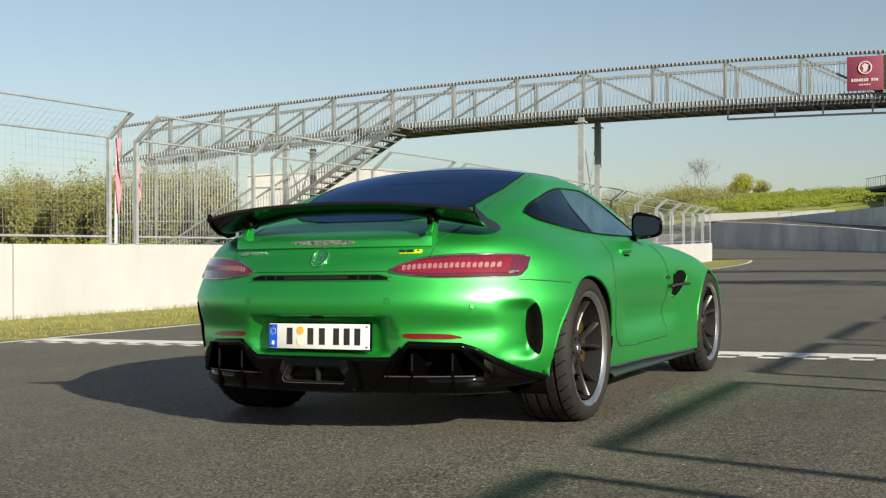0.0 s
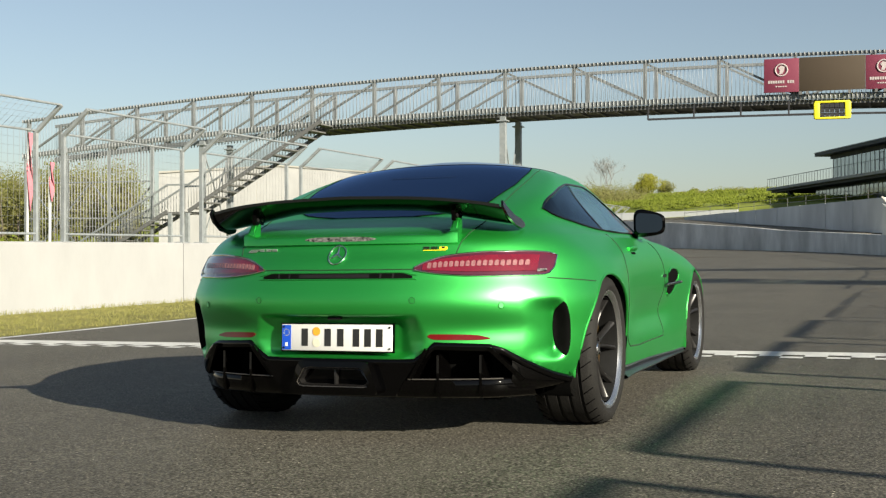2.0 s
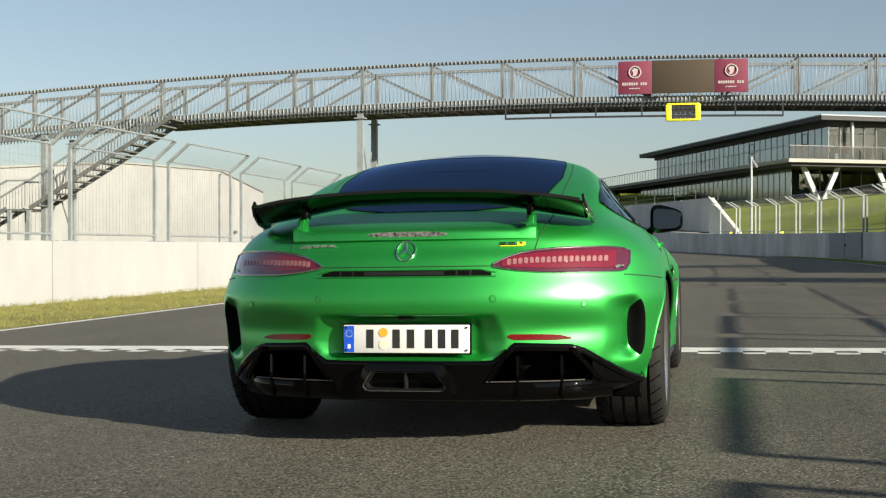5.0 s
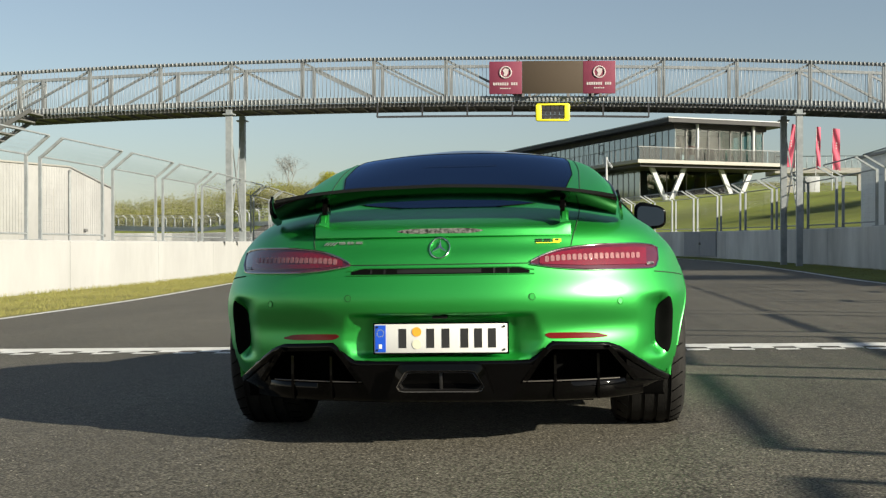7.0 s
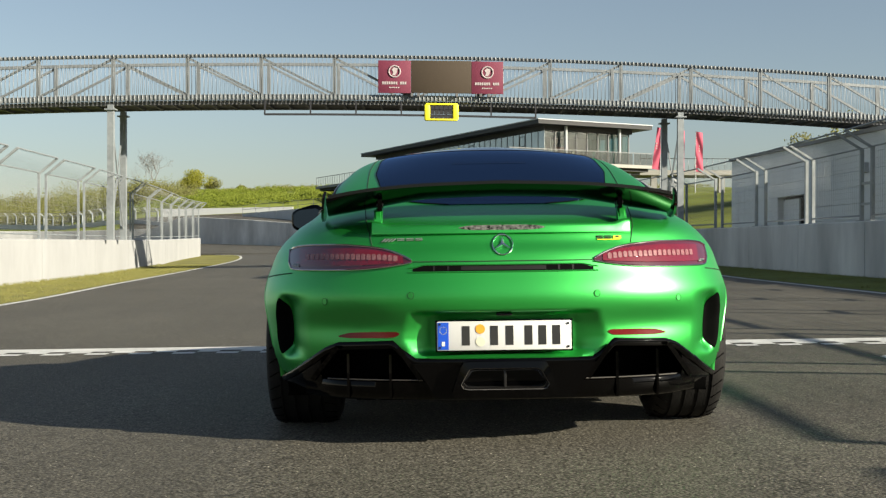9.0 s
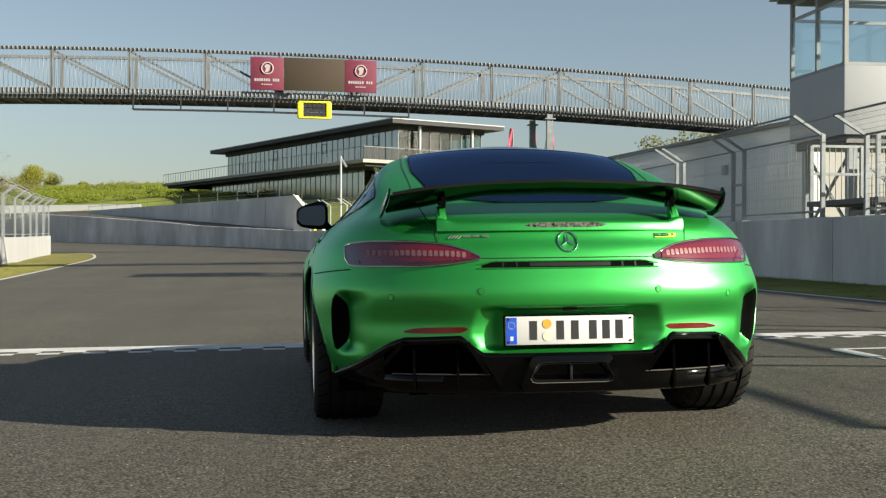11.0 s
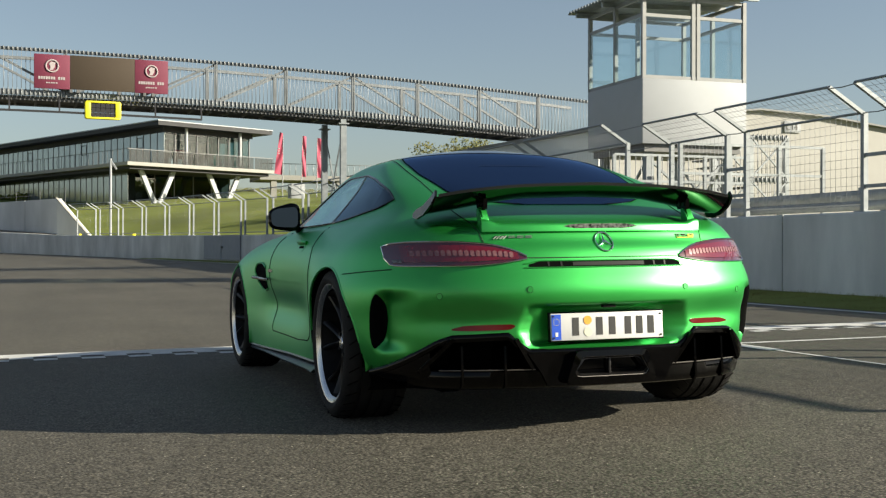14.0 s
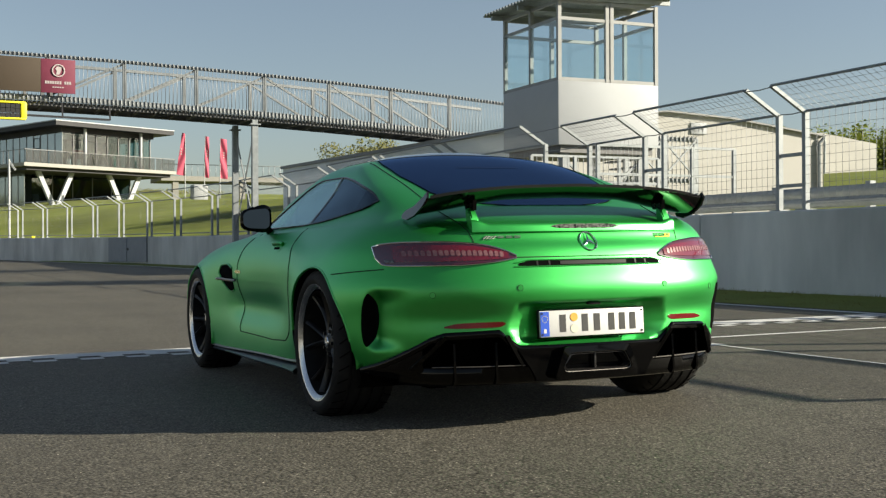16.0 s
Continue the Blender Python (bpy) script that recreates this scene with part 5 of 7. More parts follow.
def sculpt(P):
    """Plate recess, tail lip and the hollow behind the quarter vents."""
    x, y, z = P
    if y < -0.25:
        ax = abs(x)
        side = lin(z, [0.36, 0.43, 0.47, 0.53], [0.355, 0.400, 0.392, 0.372])
        m = min(max((side - ax) / (side - 0.282), 0), 1) * min(max((z - 0.362) / 0.020, 0), 1) * min(max((0.543 - z) / 0.011, 0), 1)
        P[1] += 0.056 * m
        # vent hollow on each corner
        c = (z - 0.470) / 0.140
        q = (ax - 0.918) * 0.8 + (y + 0.52) * 0.6
        if abs(c) < 1 and y < -0.15:
            rim = 0.030 * math.sqrt(1 - c * c) - 0.012 * c
            d = rim - q
            k = step(-0.006, 0.060, d) if d < 0.060 else max(0.0, 1 - (d - 0.060) / 0.175) ** 1.5
            k *= step(0.0, 0.75, 1 - c * c)
            P[0] -= math.copysign(0.033 * k, x)
            P[1] += 0.044 * k
        # broad dish above the diffuser
        d = math.exp(-((ax - 0.62) / 0.26) ** 2 - ((z - 0.485) / 0.055) ** 2)
        P[1] += 0.020 * d
        # bottom of the tail lip
        lip = math.exp(-((z - 0.815) / 0.035) ** 2) * (1 - step(0.35, 0.62, ax))
        P[1] += 0.012 * lip
    elif 0.3 < y < 2.0 and z < 0.6:
        # hollow along the lower door
        P[0] *= 1 - 0.034 * math.exp(-((z - 0.45) / 0.09) ** 2) * step(0.4, 0.9, y) * (1 - step(1.6, 1.95, y))
    return P


REAR_ARCH, FRONT_ARCH = (-0.03, 0.335, 0.362), (2.63, 0.325, 0.358)
SPLIT = [(-0.17, 1.0)]
win_top = curve([-0.165, -0.05, 0.13, 0.35, 0.55, 0.85, 1.10, 1.25, 1.42], [1.0, 1.045, 1.086, 1.126, 1.146, 1.148, 1.105, 1.045, 0.912])
win_low = curve([-0.165, -0.10, 0.05, 0.42, 0.8, 1.25, 1.42], [0.995, 0.972, 0.948, 0.910, 0.897, 0.895, 0.898])


def in_window(y, z, pad=0.0):
    return -0.165 + pad < y < 1.40 - pad and win_low(y) + pad < z < win_top(y) - pad


def glass_edge(y):
    """Half width of the rear screen along the car."""
    return lin(y, [-0.45, -0.43, -0.40, -0.34, -0.24, 0.05, 0.32, 0.45], [0.18, 0.28, 0.36, 0.430, 0.490, 0.528, 0.514, 0.490])


def body_cut(c):
    x, y, z = c
    ax = abs(x)
    if ax > 0.6:
        for cy, cz, r in (REAR_ARCH, FRONT_ARCH):
            if math.hypot(y - cy, z - cz) < r or (abs(y - cy) < r - 0.01 and z < cz):
                return True
    if y < -0.30 and z < rear_cut(x):
        return True
    if 0.2 < y < 2.5 and ax > 0.6 and z < lin(y, [0.3, 0.56, 1.2, 2.0], [0.232, 0.216, 0.205, 0.182]):
        return True
    if ax > 0.45 and 0.85 < z and in_window(y, z, 0.015):
        return True
    if z > 0.88 and 1.35 < y < 1.98 and ax < lin(y, [1.32, 2.0], [0.5, 0.62]) - 0.02:
        return True
    if z > 0.93 and -0.39 < y < 0.42 and ax < glass_edge(y) - 0.02:
        return True
    return False


def build_shell():
    rows = spline_rows([level_points(s) for s in LEVELS], 14)
    n = len(rows[0])
    V, F = [], []
    for r in rows:
        for x, y, z in r:
            V.append(sculpt([x, y, z]))
        for x, y, z in r[1:-1][::-1]:
            V.append(sculpt([-x, y, z]))
    w = 2 * n - 2
    for j in range(len(rows) - 1):
        for i in range(w):
            F.append((j * w + i, j * w + (i + 1) % w, (j + 1) * w + (i + 1) % w, (j + 1) * w + i))
    top = (len(rows) - 1) * w
    for i in range(1, n - 1):
        k = (w - i) % w
        k2 = (w - i + 1) % w if i > 1 else 0
        if i < n - 1:
            a, b = top + i, top + i + 1
            c, d = top + (w - i - 1) % w, top + (w - i) % w
            if len({a, b, c, d}) == 4:
                F.append((a, b, c, d))
            elif len({a, b, c, d}) == 3:
                F.append((a, b, d))
    F.append((top, top + 1, top + w - 1))
    whole = BVHTree.FromPolygons([Vector(v) for v in V], F)
    keep = []
    VA = np.array(V)
    for f in F:
        c = VA[list(f)].mean(axis=0)
        if not body_cut(c):
            keep.append(f)
    me = bpy.data.meshes.new("body")
    bm = bmesh.new()
    vs = [bm.verts.new(v) for v in V]
    for f in keep:
        bm.faces.new([vs[i] for i in f])
    bmesh.ops.delete(bm, geom=[v for v in bm.verts if not v.link_faces], context='VERTS')
    # draw ragged borders onto their true edges
    for v in bm.verts:
        if not v.is_boundary:
            continue
        x, y, z = v.co
        if abs(x) > 0.6:
            for cy, cz, r in (REAR_ARCH, FRONT_ARCH):
                d = math.hypot(y - cy, z - cz)
                if z >= cz - 0.02 and abs(d - r) < 0.035:
                    v.co.y, v.co.z = cy + (y - cy) * r / d, cz + (z - cz) * r / d
                elif z < cz and abs(abs(y - cy) - r) < 0.035:
                    v.co.y = cy + math.copysign(r, y - cy)
        if abs(x) > 0.45 and 0.86 < z < 1.17 and -0.19 < y < 1.43:
            zt, zl = win_top(y) - 0.010, win_low(y) + 0.010
            zn = zt if abs(z - zt) < abs(z - zl) else zl
            if abs(zn - z) < 0.05:
                hit = whole.ray_cast(Vector((math.copysign(3, x), y, zn)), Vector((-math.copysign(1, x), 0, 0)))[0]
                if hit is not None:
                    v.co = hit
        if 0.3 < y < 2.3 and abs(x) > 0.6 and z < 0.27:
            v.co.z = lin(y, [0.3, 0.56, 1.2, 2.0], [0.232, 0.216, 0.205, 0.182])
        if y < -0.30 and abs(z - rear_cut(x)) < 0.03 and z < 0.45:
            v.co.z = rear_cut(x)
    return bm, whole


CAR = thing("sports_car", "satin green sports coupe with black rear wing on the asphalt", "car", pose(0, 0, 0, 0, -0.8, 0))
shell, BODY = build_shell()
shell_edges = [(v.co.copy()) for v in shell.verts if v.is_boundary]
part("body", shell, M["paint"], CAR, "satin green painted body shell", sharp=70)


def on_body(p, d, out=0.0):
    """The point of the body met from p along d, lifted by out along the surface's normal, or None."""
    hit, nrm, _, _ = BODY.ray_cast(Vector(p), Vector(d))
    if hit is None:
        return None
    if nrm.dot(Vector(d)) > 0:
        nrm = -nrm
    return hit + nrm * out


def from_rear(x, z, out=0.0):
    return on_body((x, -3, z), (0, 1, 0), out)


def from_side(y, z, s, out=0.0):
    return on_body((s * 3, y, z), (-s, 0, 0), out)


def from_top(x, y, out=0.0):
    return on_body((x, y, 3), (0, 0, -1), out)


def patch(fn, lo, hi, u0, u1, nu, nv, out, depth=0.006, bm=None):
    """A curved piece that lies on the body between two edge curves lo(u), hi(u)."""
    bm = bm or bmesh.new()
    grid = []
    for i in range(nu + 1):
        u = u0 + (u1 - u0) * i / nu
        a, b = lo(u), hi(u)
        col = []
        for j in range(nv + 1):
            w = a + (b - a) * j / nv
            q = fn(u, w, out)
            col.append(bm.verts.new(q) if q is not None else None)
        grid.append(col)
    for i in range(nu):
        for j in range(nv):
            q = (grid[i][j], grid[i + 1][j], grid[i + 1][j + 1], grid[i][j + 1])
            if None not in q:
                bm.faces.new(q)
    bmesh.ops.delete(bm, geom=[v for v in bm.verts if not v.link_faces], context='VERTS')
    bmesh.ops.remove_doubles(bm, verts=bm.verts, dist=0.0004)
    if depth:
        thicken(bm, depth)
    return bm


def seam(name, pts, r=0.0016, mt="seam", parent=None):
    pts = [p for p in pts if p is not None]
    if len(pts) > 1:
        bm = bmesh.new()
        pipe(bm, pts, r, 6)
        return part(name, bm, M[mt], parent or CAR)


def both(fn):
    for s in (1, -1):
        fn(s)


def car_glass():
    # rear screen
    bm = patch(lambda y, x, o: from_top(x, y, o), lambda y: -glass_edge(y), glass_edge, -0.445, 0.445, 44, 30, 0.003, 0.006)
    scr = part("rear_window", bm, M["rear_glass"], CAR, "dark tinted rear window")
    bm = bmesh.new()
    for i in range(26):
        x = -0.17 + 0.34 * i / 25
        q = from_top(x, 0.17, 0.005)
        if q:
            box(bm, q.x - 0.0025, q.x + 0.0025, q.y - 0.0025, q.y + 0.0025, q.z, q.z + 0.001)
    part("dot_row", bm, M["rim_black"], scr)
    edge = [from_top(glass_edge(y), y, 0.003) for y in np.linspace(-0.445, 0.445, 40)]
    seam("window_seal", edge, 0.002, "void")
    seam("window_seal", [Vector((-p.x, p.y, p.z)) for p in edge if p], 0.002, "void")
    seam("window_seal", [from_top(x, 0.445, 0.003) for x in np.linspace(-0.49, 0.49, 24)], 0.002, "void")
    # dark roof skin between the two green rails
    bm = patch(lambda y, x, o: from_top(x, y, o), lambda y: -lin(y, [0.45, 0.9, 1.3], [0.488, 0.480, 0.455]), lambda y: lin(y, [0.45, 0.9, 1.3], [0.488, 0.480, 0.455]), 0.452, 1.30, 24, 30, 0.003, 0.004)
    part("roof_panel", bm, M["roof_skin"], CAR, "dark gloss carbon roof panel")
    # windscreen, seen only through the cabin
    bm = patch(lambda y, x, o: from_top(x, y, o), lambda y: -lin(y, [1.32, 2.0], [0.5, 0.62]), lambda y: lin(y, [1.32, 2.0], [0.5, 0.62]), 1.33, 2.0, 14, 16, 0.004, 0.005)
    part("windscreen", bm, M["side_glass"], CAR).visible_shadow = False

    def side(s):
        for nm, a, b in (("quarter_window", -0.155, 0.50), ("door_window", 0.52, 1.385)):
            bm = patch(lambda y, z, o: from_side(y, z, s, o), lambda y: win_low(y) + 0.003, lambda y: win_top(y) - 0.003, a, b, 26, 10, 0.003, 0.004)
            g = part(nm, bm, M["quarter_glass" if a < 0 else "side_glass"], CAR, "dark tinted side window" if a < 0 else "tinted side window")
            g.visible_shadow = False
        top = [from_side(y, win_top(y), s, 0.002) for y in np.linspace(-0.165, 1.40, 40)]
        low = [from_side(y, win_low(y), s, 0.002) for y in np.linspace(-0.165, 1.40, 40)]
        bm = patch(lambda y, z, o: from_side(y, z, s, o), lambda y: win_low(y), lambda y: win_top(y), -0.163, 0.02, 12, 8, 0.0012, 0.001)
        part("window_frit", bm, M["void"], CAR)
        loop = [p for p in top if p is not None] + [p for p in low[::-1] if p is not None][1:-1]
        bm = bmesh.new()
        pipe(bm, loop, 0.006, 8, closed=True)
        part("window_trim", bm, M["gloss_black"], CAR)
        bm = patch(lambda t, w, o: from_side(lin(t, [0, 1], [0.50, 0.53]) + w, lin(t, [0, 1], [0.905, 1.143]), s, o), lambda t: -0.012, lambda t: 0.012, 0, 1, 10, 3, 0.0055, 0.003)
        part("window_pillar", bm, M["gloss_black"], CAR)
    both(side)


def car_seams():
    def one(s):
        # boot lid edge: down beside the rear screen to the lamp
        xs = curve([-0.765, -0.70, -0.35, 0.1, 0.44], [0.514, 0.532, 0.556, 0.560, 0.535])
        pts = [from_top(s * xs(y), y, 0.001) for y in np.linspace(0.44, -0.70, 28)]
        pts += [from_rear(s * lin(z, [0.80, 0.86], [0.514, 0.528]), z, 0.001) for z in np.linspace(0.852, 0.80, 6)]
        seam("panel_gap", pts, 0.0018)
        # door
        fr = curve([0.30, 0.33, 0.6, 0.70, 0.80, 0.868], [1.60, 1.625, 1.62, 1.60, 1.52, 1.34])
        seam("panel_gap", [from_side(fr(z), z, s, 0.0008) for z in np.linspace(0.302, 0.866, 24)], 0.0026)
        rr = curve([0.31, 0.36, 0.62, 0.72, 0.80, 0.893], [0.62, 0.50, 0.40, 0.43, 0.50, 0.47])
        seam("panel_gap", [from_side(rr(z), z, s, 0.0008) for z in np.linspace(0.312, 0.885, 24)], 0.0026)
        seam("panel_gap", [from_side(y, lin(y, [0.62, 0.9, 1.6], [0.312, 0.298, 0.302]), s, 0.001) for y in np.linspace(0.62, 1.6, 18)], 0.0034)
        # bumper line to the arch
        seam("panel_gap", [from_side(y, lin(y, [-0.62, -0.26], [0.695, 0.668]), s, 0.0008) for y in np.linspace(-0.56, -0.25, 14)], 0.0024)
        # bonnet edge
        seam("panel_gap", [from_top(s * lin(y, [1.5, 2.6, 3.2], [0.72, 0.64, 0.5]), y, 0.0) for y in np.linspace(1.9, 3.1, 14)], 0.0016)
        # handle: a bowl and its bar
        bm = patch(lambda y, z, o: from_side(y, z, s, o), lambda y: 0.795 - 0.030 * math.sqrt(max(0, 1 - ((y - 0.79) / 0.09) ** 2)), lambda y: 0.795 + 0.018 * math.sqrt(max(0, 1 - ((y - 0.79) / 0.09) ** 2)), 0.702, 0.878, 14, 5, 0.0015, 0.002)
        part("handle_bowl", bm, M["paint"], CAR)
        bm = patch(lambda y, z, o: from_side(y, z, s, o), lambda y: 0.781, lambda y: 0.793, 0.735, 0.845, 10, 3, 0.003, 0.002)
        part("handle_shadow", bm, M["void"], CAR)
        q = [from_side(y, 0.808, s, lin(y, [0.70, 0.73, 0.85, 0.88], [0.004, 0.018, 0.018, 0.004])) for y in np.linspace(0.70, 0.88, 10)]
        bm = bmesh.new()
        pipe(bm, q, 0.011, 8)
        part("door_handle", bm, M["paint"], CAR)
        # vent behind the front wheel
        lo = curve([1.73, 1.80, 1.93, 2.03], [0.545, 0.530, 0.575, 0.640])
        hi = curve([1.73, 1.85, 1.97, 2.03], [0.670, 0.695, 0.690, 0.655])
        bm = patch(lambda y, z, o: from_side(y, z, s, o), lo, hi, 1.735, 2.028, 14, 8, 0.002, 0.004)
        v = part("fender_vent", bm, M["void"], CAR, "black side vent")
        seam("vent_rim", [from_side(y, hi(y), s, 0.003) for y in np.linspace(1.735, 2.028, 14)] + [from_side(y, lo(y), s, 0.003) for y in np.linspace(2.028, 1.735, 14)], 0.006, "paint")
        bm = bmesh.new()
        qq = [from_side(y, 0.606, s, 0.018) for y in np.linspace(1.60, 2.06, 10)]
        pipe(bm, qq, [0.005] + [0.011] * 8 + [0.005], 8)
        part("blade", bm, M["carbon"], v)
        bm = bmesh.new()
        for k in range(6):
            q = from_side(1.53 + 0.022 * k, 0.652, s, 0.003)
            box(bm, q.x - 0.003, q.x + 0.003, q.y - 0.008, q.y + 0.008, q.z - 0.009, q.z + 0.009)
        part("badge_bars", bm, M["chrome"], CAR)
    both(one)


def car_lamps():
    top = curve([0.355, 0.40, 0.47, 0.55, 0.65, 0.76, 0.84, 0.868], [0.740, 0.762, 0.784, 0.796, 0.803, 0.803, 0.796, 0.785])
    low = curve([0.355, 0.40, 0.47, 0.60, 0.78, 0.85, 0.868], [0.730, 0.722, 0.712, 0.703, 0.702, 0.705, 0.735])

    def at(s, x, z, o):
        return from_rear(s * x, z, o)

    def one(s):
        lamp = part("tail_lamp", patch(lambda x, z, o: at(s, x, z, o), low, top, 0.356, 0.868, 40, 10, 0.004, 0.012), M["lamp_dark"], CAR, "smoked red tail lamp")
        ring = [at(s, x, top(x), 0.006) for x in np.linspace(0.356, 0.868, 40)] + [at(s, x, low(x), 0.006) for x in np.linspace(0.868, 0.356, 40)]
        seam("lamp_rim", ring, 0.0032, "chrome", lamp)
        mid = lambda x: (top(x) * 0.5 + low(x) * 0.5)
        bm = patch(lambda x, z, o: at(s, x, z, o), lambda x: low(x) * 0.82 + top(x) * 0.18, lambda x: low(x) * 0.15 + top(x) * 0.85, 0.39, 0.815, 30, 4, 0.0075, 0.003)
        part("red_band", bm, M["lamp_red"], lamp)
        for k in range(18):
            x = 0.418 + 0.0212 * k
            zc = mid(x) + 0.003
            bm = patch(lambda u, z, o: at(s, u, z, o), lambda u: zc - 0.0125 + 0.25 * abs(u - x), lambda u: zc + 0.0115 - 0.5 * abs(u - x), x - 0.0075, x + 0.0075, 4, 2, 0.0095, 0.003)
            part("light_cell", bm, M["lamp_cell"], lamp)
        bm = patch(lambda x, z, o: at(s, x, z, o), lambda x: 0.716, lambda x: 0.727, 0.815, 0.845, 3, 2, 0.0085, 0.002)
        part("clear_lens", bm, M["lamp_clear"], lamp)
        # low reflector
        rl = curve([0.408, 0.43, 0.50, 0.60, 0.652], [0.451, 0.4395, 0.4365, 0.4345, 0.4375])
        rh = curve([0.408, 0.42, 0.50, 0.60, 0.652], [0.456, 0.4615, 0.4605, 0.4560, 0.4435])
        part("reflector", patch(lambda x, z, o: at(s, x, z, o), rl, rh, 0.409, 0.651, 20, 3, 0.003, 0.008), M["reflector"], CAR, "slim red reflector")
        # parking sensors
        for x, z in ((0.361, 0.605), (0.705, 0.580)):
            q = from_rear(s * x, z, 0.0015)
            q2 = from_rear(s * (x + 0.01), z, 0.0015)
            d = (q2 - q).normalized()
            up = Vector((0, 0, 1))
            bm = bmesh.new()
            ring = [q + d * (0.0125 * math.cos(t)) + up * (0.0135 * math.sin(t)) for t in np.linspace(0, 2 * math.pi, 20)[:-1]]
            pipe(bm, ring, 0.0008, 5, closed=True)
            sn = part("sensor_ring", bm, M["seam"], CAR)
            bm = bmesh.new()
            bm.faces.new([bm.verts.new(q + d * (0.0105 * math.cos(t)) + up * (0.0115 * math.sin(t))) for t in np.linspace(0, 2 * math.pi, 18)[:-1]])
            thicken(bm, 0.001)
            part("sensor", bm, M["paint"], CAR)
        # quarter vent: dark slot at the bottom of the hollow
        hw = lambda v: 0.030 * math.sqrt(max(0.0, 1 - v * v))
        def corner(v, w, o):
            z = 0.470 + 0.118 * v
            e = Vector((s * 0.8, 0.6, 0))
            o3 = Vector((s * 0.918, -0.52, z)) + e * w + Vector((s * 0.6, -0.8, 0)) * 0.5
            return on_body(o3, (-s * 0.6, 0.8, 0), o)
        part("quarter_vent", patch(corner, lambda v: hw(v) * 1.05 - 0.010 * v + 0.006 - 0.074 * (1 - v * v) ** 0.6, lambda v: hw(v) * 1.05 - 0.010 * v + 0.006, -0.985, 0.985, 20, 8, 0.003, 0.004), M["void"], CAR, "black vertical vent in the bumper corner")
    both(one)
    # slot between the lamps
    lo, hi = lambda x: 0.696, lambda x: 0.719 - 0.012 * step(0.30, 0.36, abs(x))
    slot = part("slot", patch(lambda x, z, o: from_rear(x, z, o), lo, hi, -0.352, 0.352, 40, 3, 0.0015, 0.002), M["void"], CAR, "dark air slot across the tail")
    part("slot_bar", patch(lambda x, z, o: from_rear(x, z, o), lambda x: 0.700, lambda x: 0.7155, -0.165, 0.165, 20, 2, 0.003, 0.002), M["trim"], slot)
    for x in (-0.27, -0.215, 0.215, 0.27):
        part("slot_rib", patch(lambda u, z, o: from_rear(u, z, o), lambda u: 0.698, lambda u: 0.7175, x - 0.004, x + 0.004, 2, 2, 0.003, 0.002), M["trim"], slot)
    seam("slot_lip", [from_rear(x, 0.7215 - 0.012 * step(0.30, 0.37, abs(x)), 0.001) for x in np.linspace(-0.37, 0.37, 40)], 0.0025, "paint")
    seam("slot_lip", [from_rear(x, 0.6935, 0.001) for x in np.linspace(-0.37, 0.37, 40)], 0.003, "paint")
    seam("panel_gap", [from_rear(x, 0.7345, 0.0005) for x in np.linspace(-0.36, 0.36, 40)], 0.0022)
    # third brake lamp in the tail lip
    bl = lambda x: 0.0105 * max(0.0, 1 - (x / 0.172) ** 6)
    part("brake_lamp", patch(lambda x, z, o: from_rear(x, 0.842, o) + Vector((0, 0, z - 0.842)), lambda x: 0.858 - bl(x), lambda x: 0.858 + bl(x), -0.17, 0.17, 30, 3, 0.0135, 0.006), M["lamp_clear"], CAR, "clear third brake lamp")
    # raised lip across the boot lid, turned up at its ends into the wing stays
    bm = bmesh.new()
    rows = []
    for x in np.linspace(-0.515, 0.515, 60):
        e = from_rear(x, 0.842, 0.0)
        up = 0.016 * step(0.44, 0.50, abs(x))
        rows.append([bm.verts.new(p) for p in (e + Vector((0, 0.004, -0.004)), e + Vector((0, -0.012, 0.003)), e + Vector((0, -0.010, 0.026 + up)), e + Vector((0, -0.002, 0.037 + up)), e + Vector((0, 0.012, 0.040 + up)), e + Vector((0, 0.055, 0.030)), e + Vector((0, 0.10, 0.028)))])
    for a, b in zip(rows, rows[1:]):
        for j in range(6):
            bm.faces.new((a[j], b[j], b[j + 1], a[j + 1]))
    bm.faces.new(rows[0])
    bm.faces.new(rows[-1][::-1])
    part("tail_lip", bm, M["paint"], CAR, sharp=50)


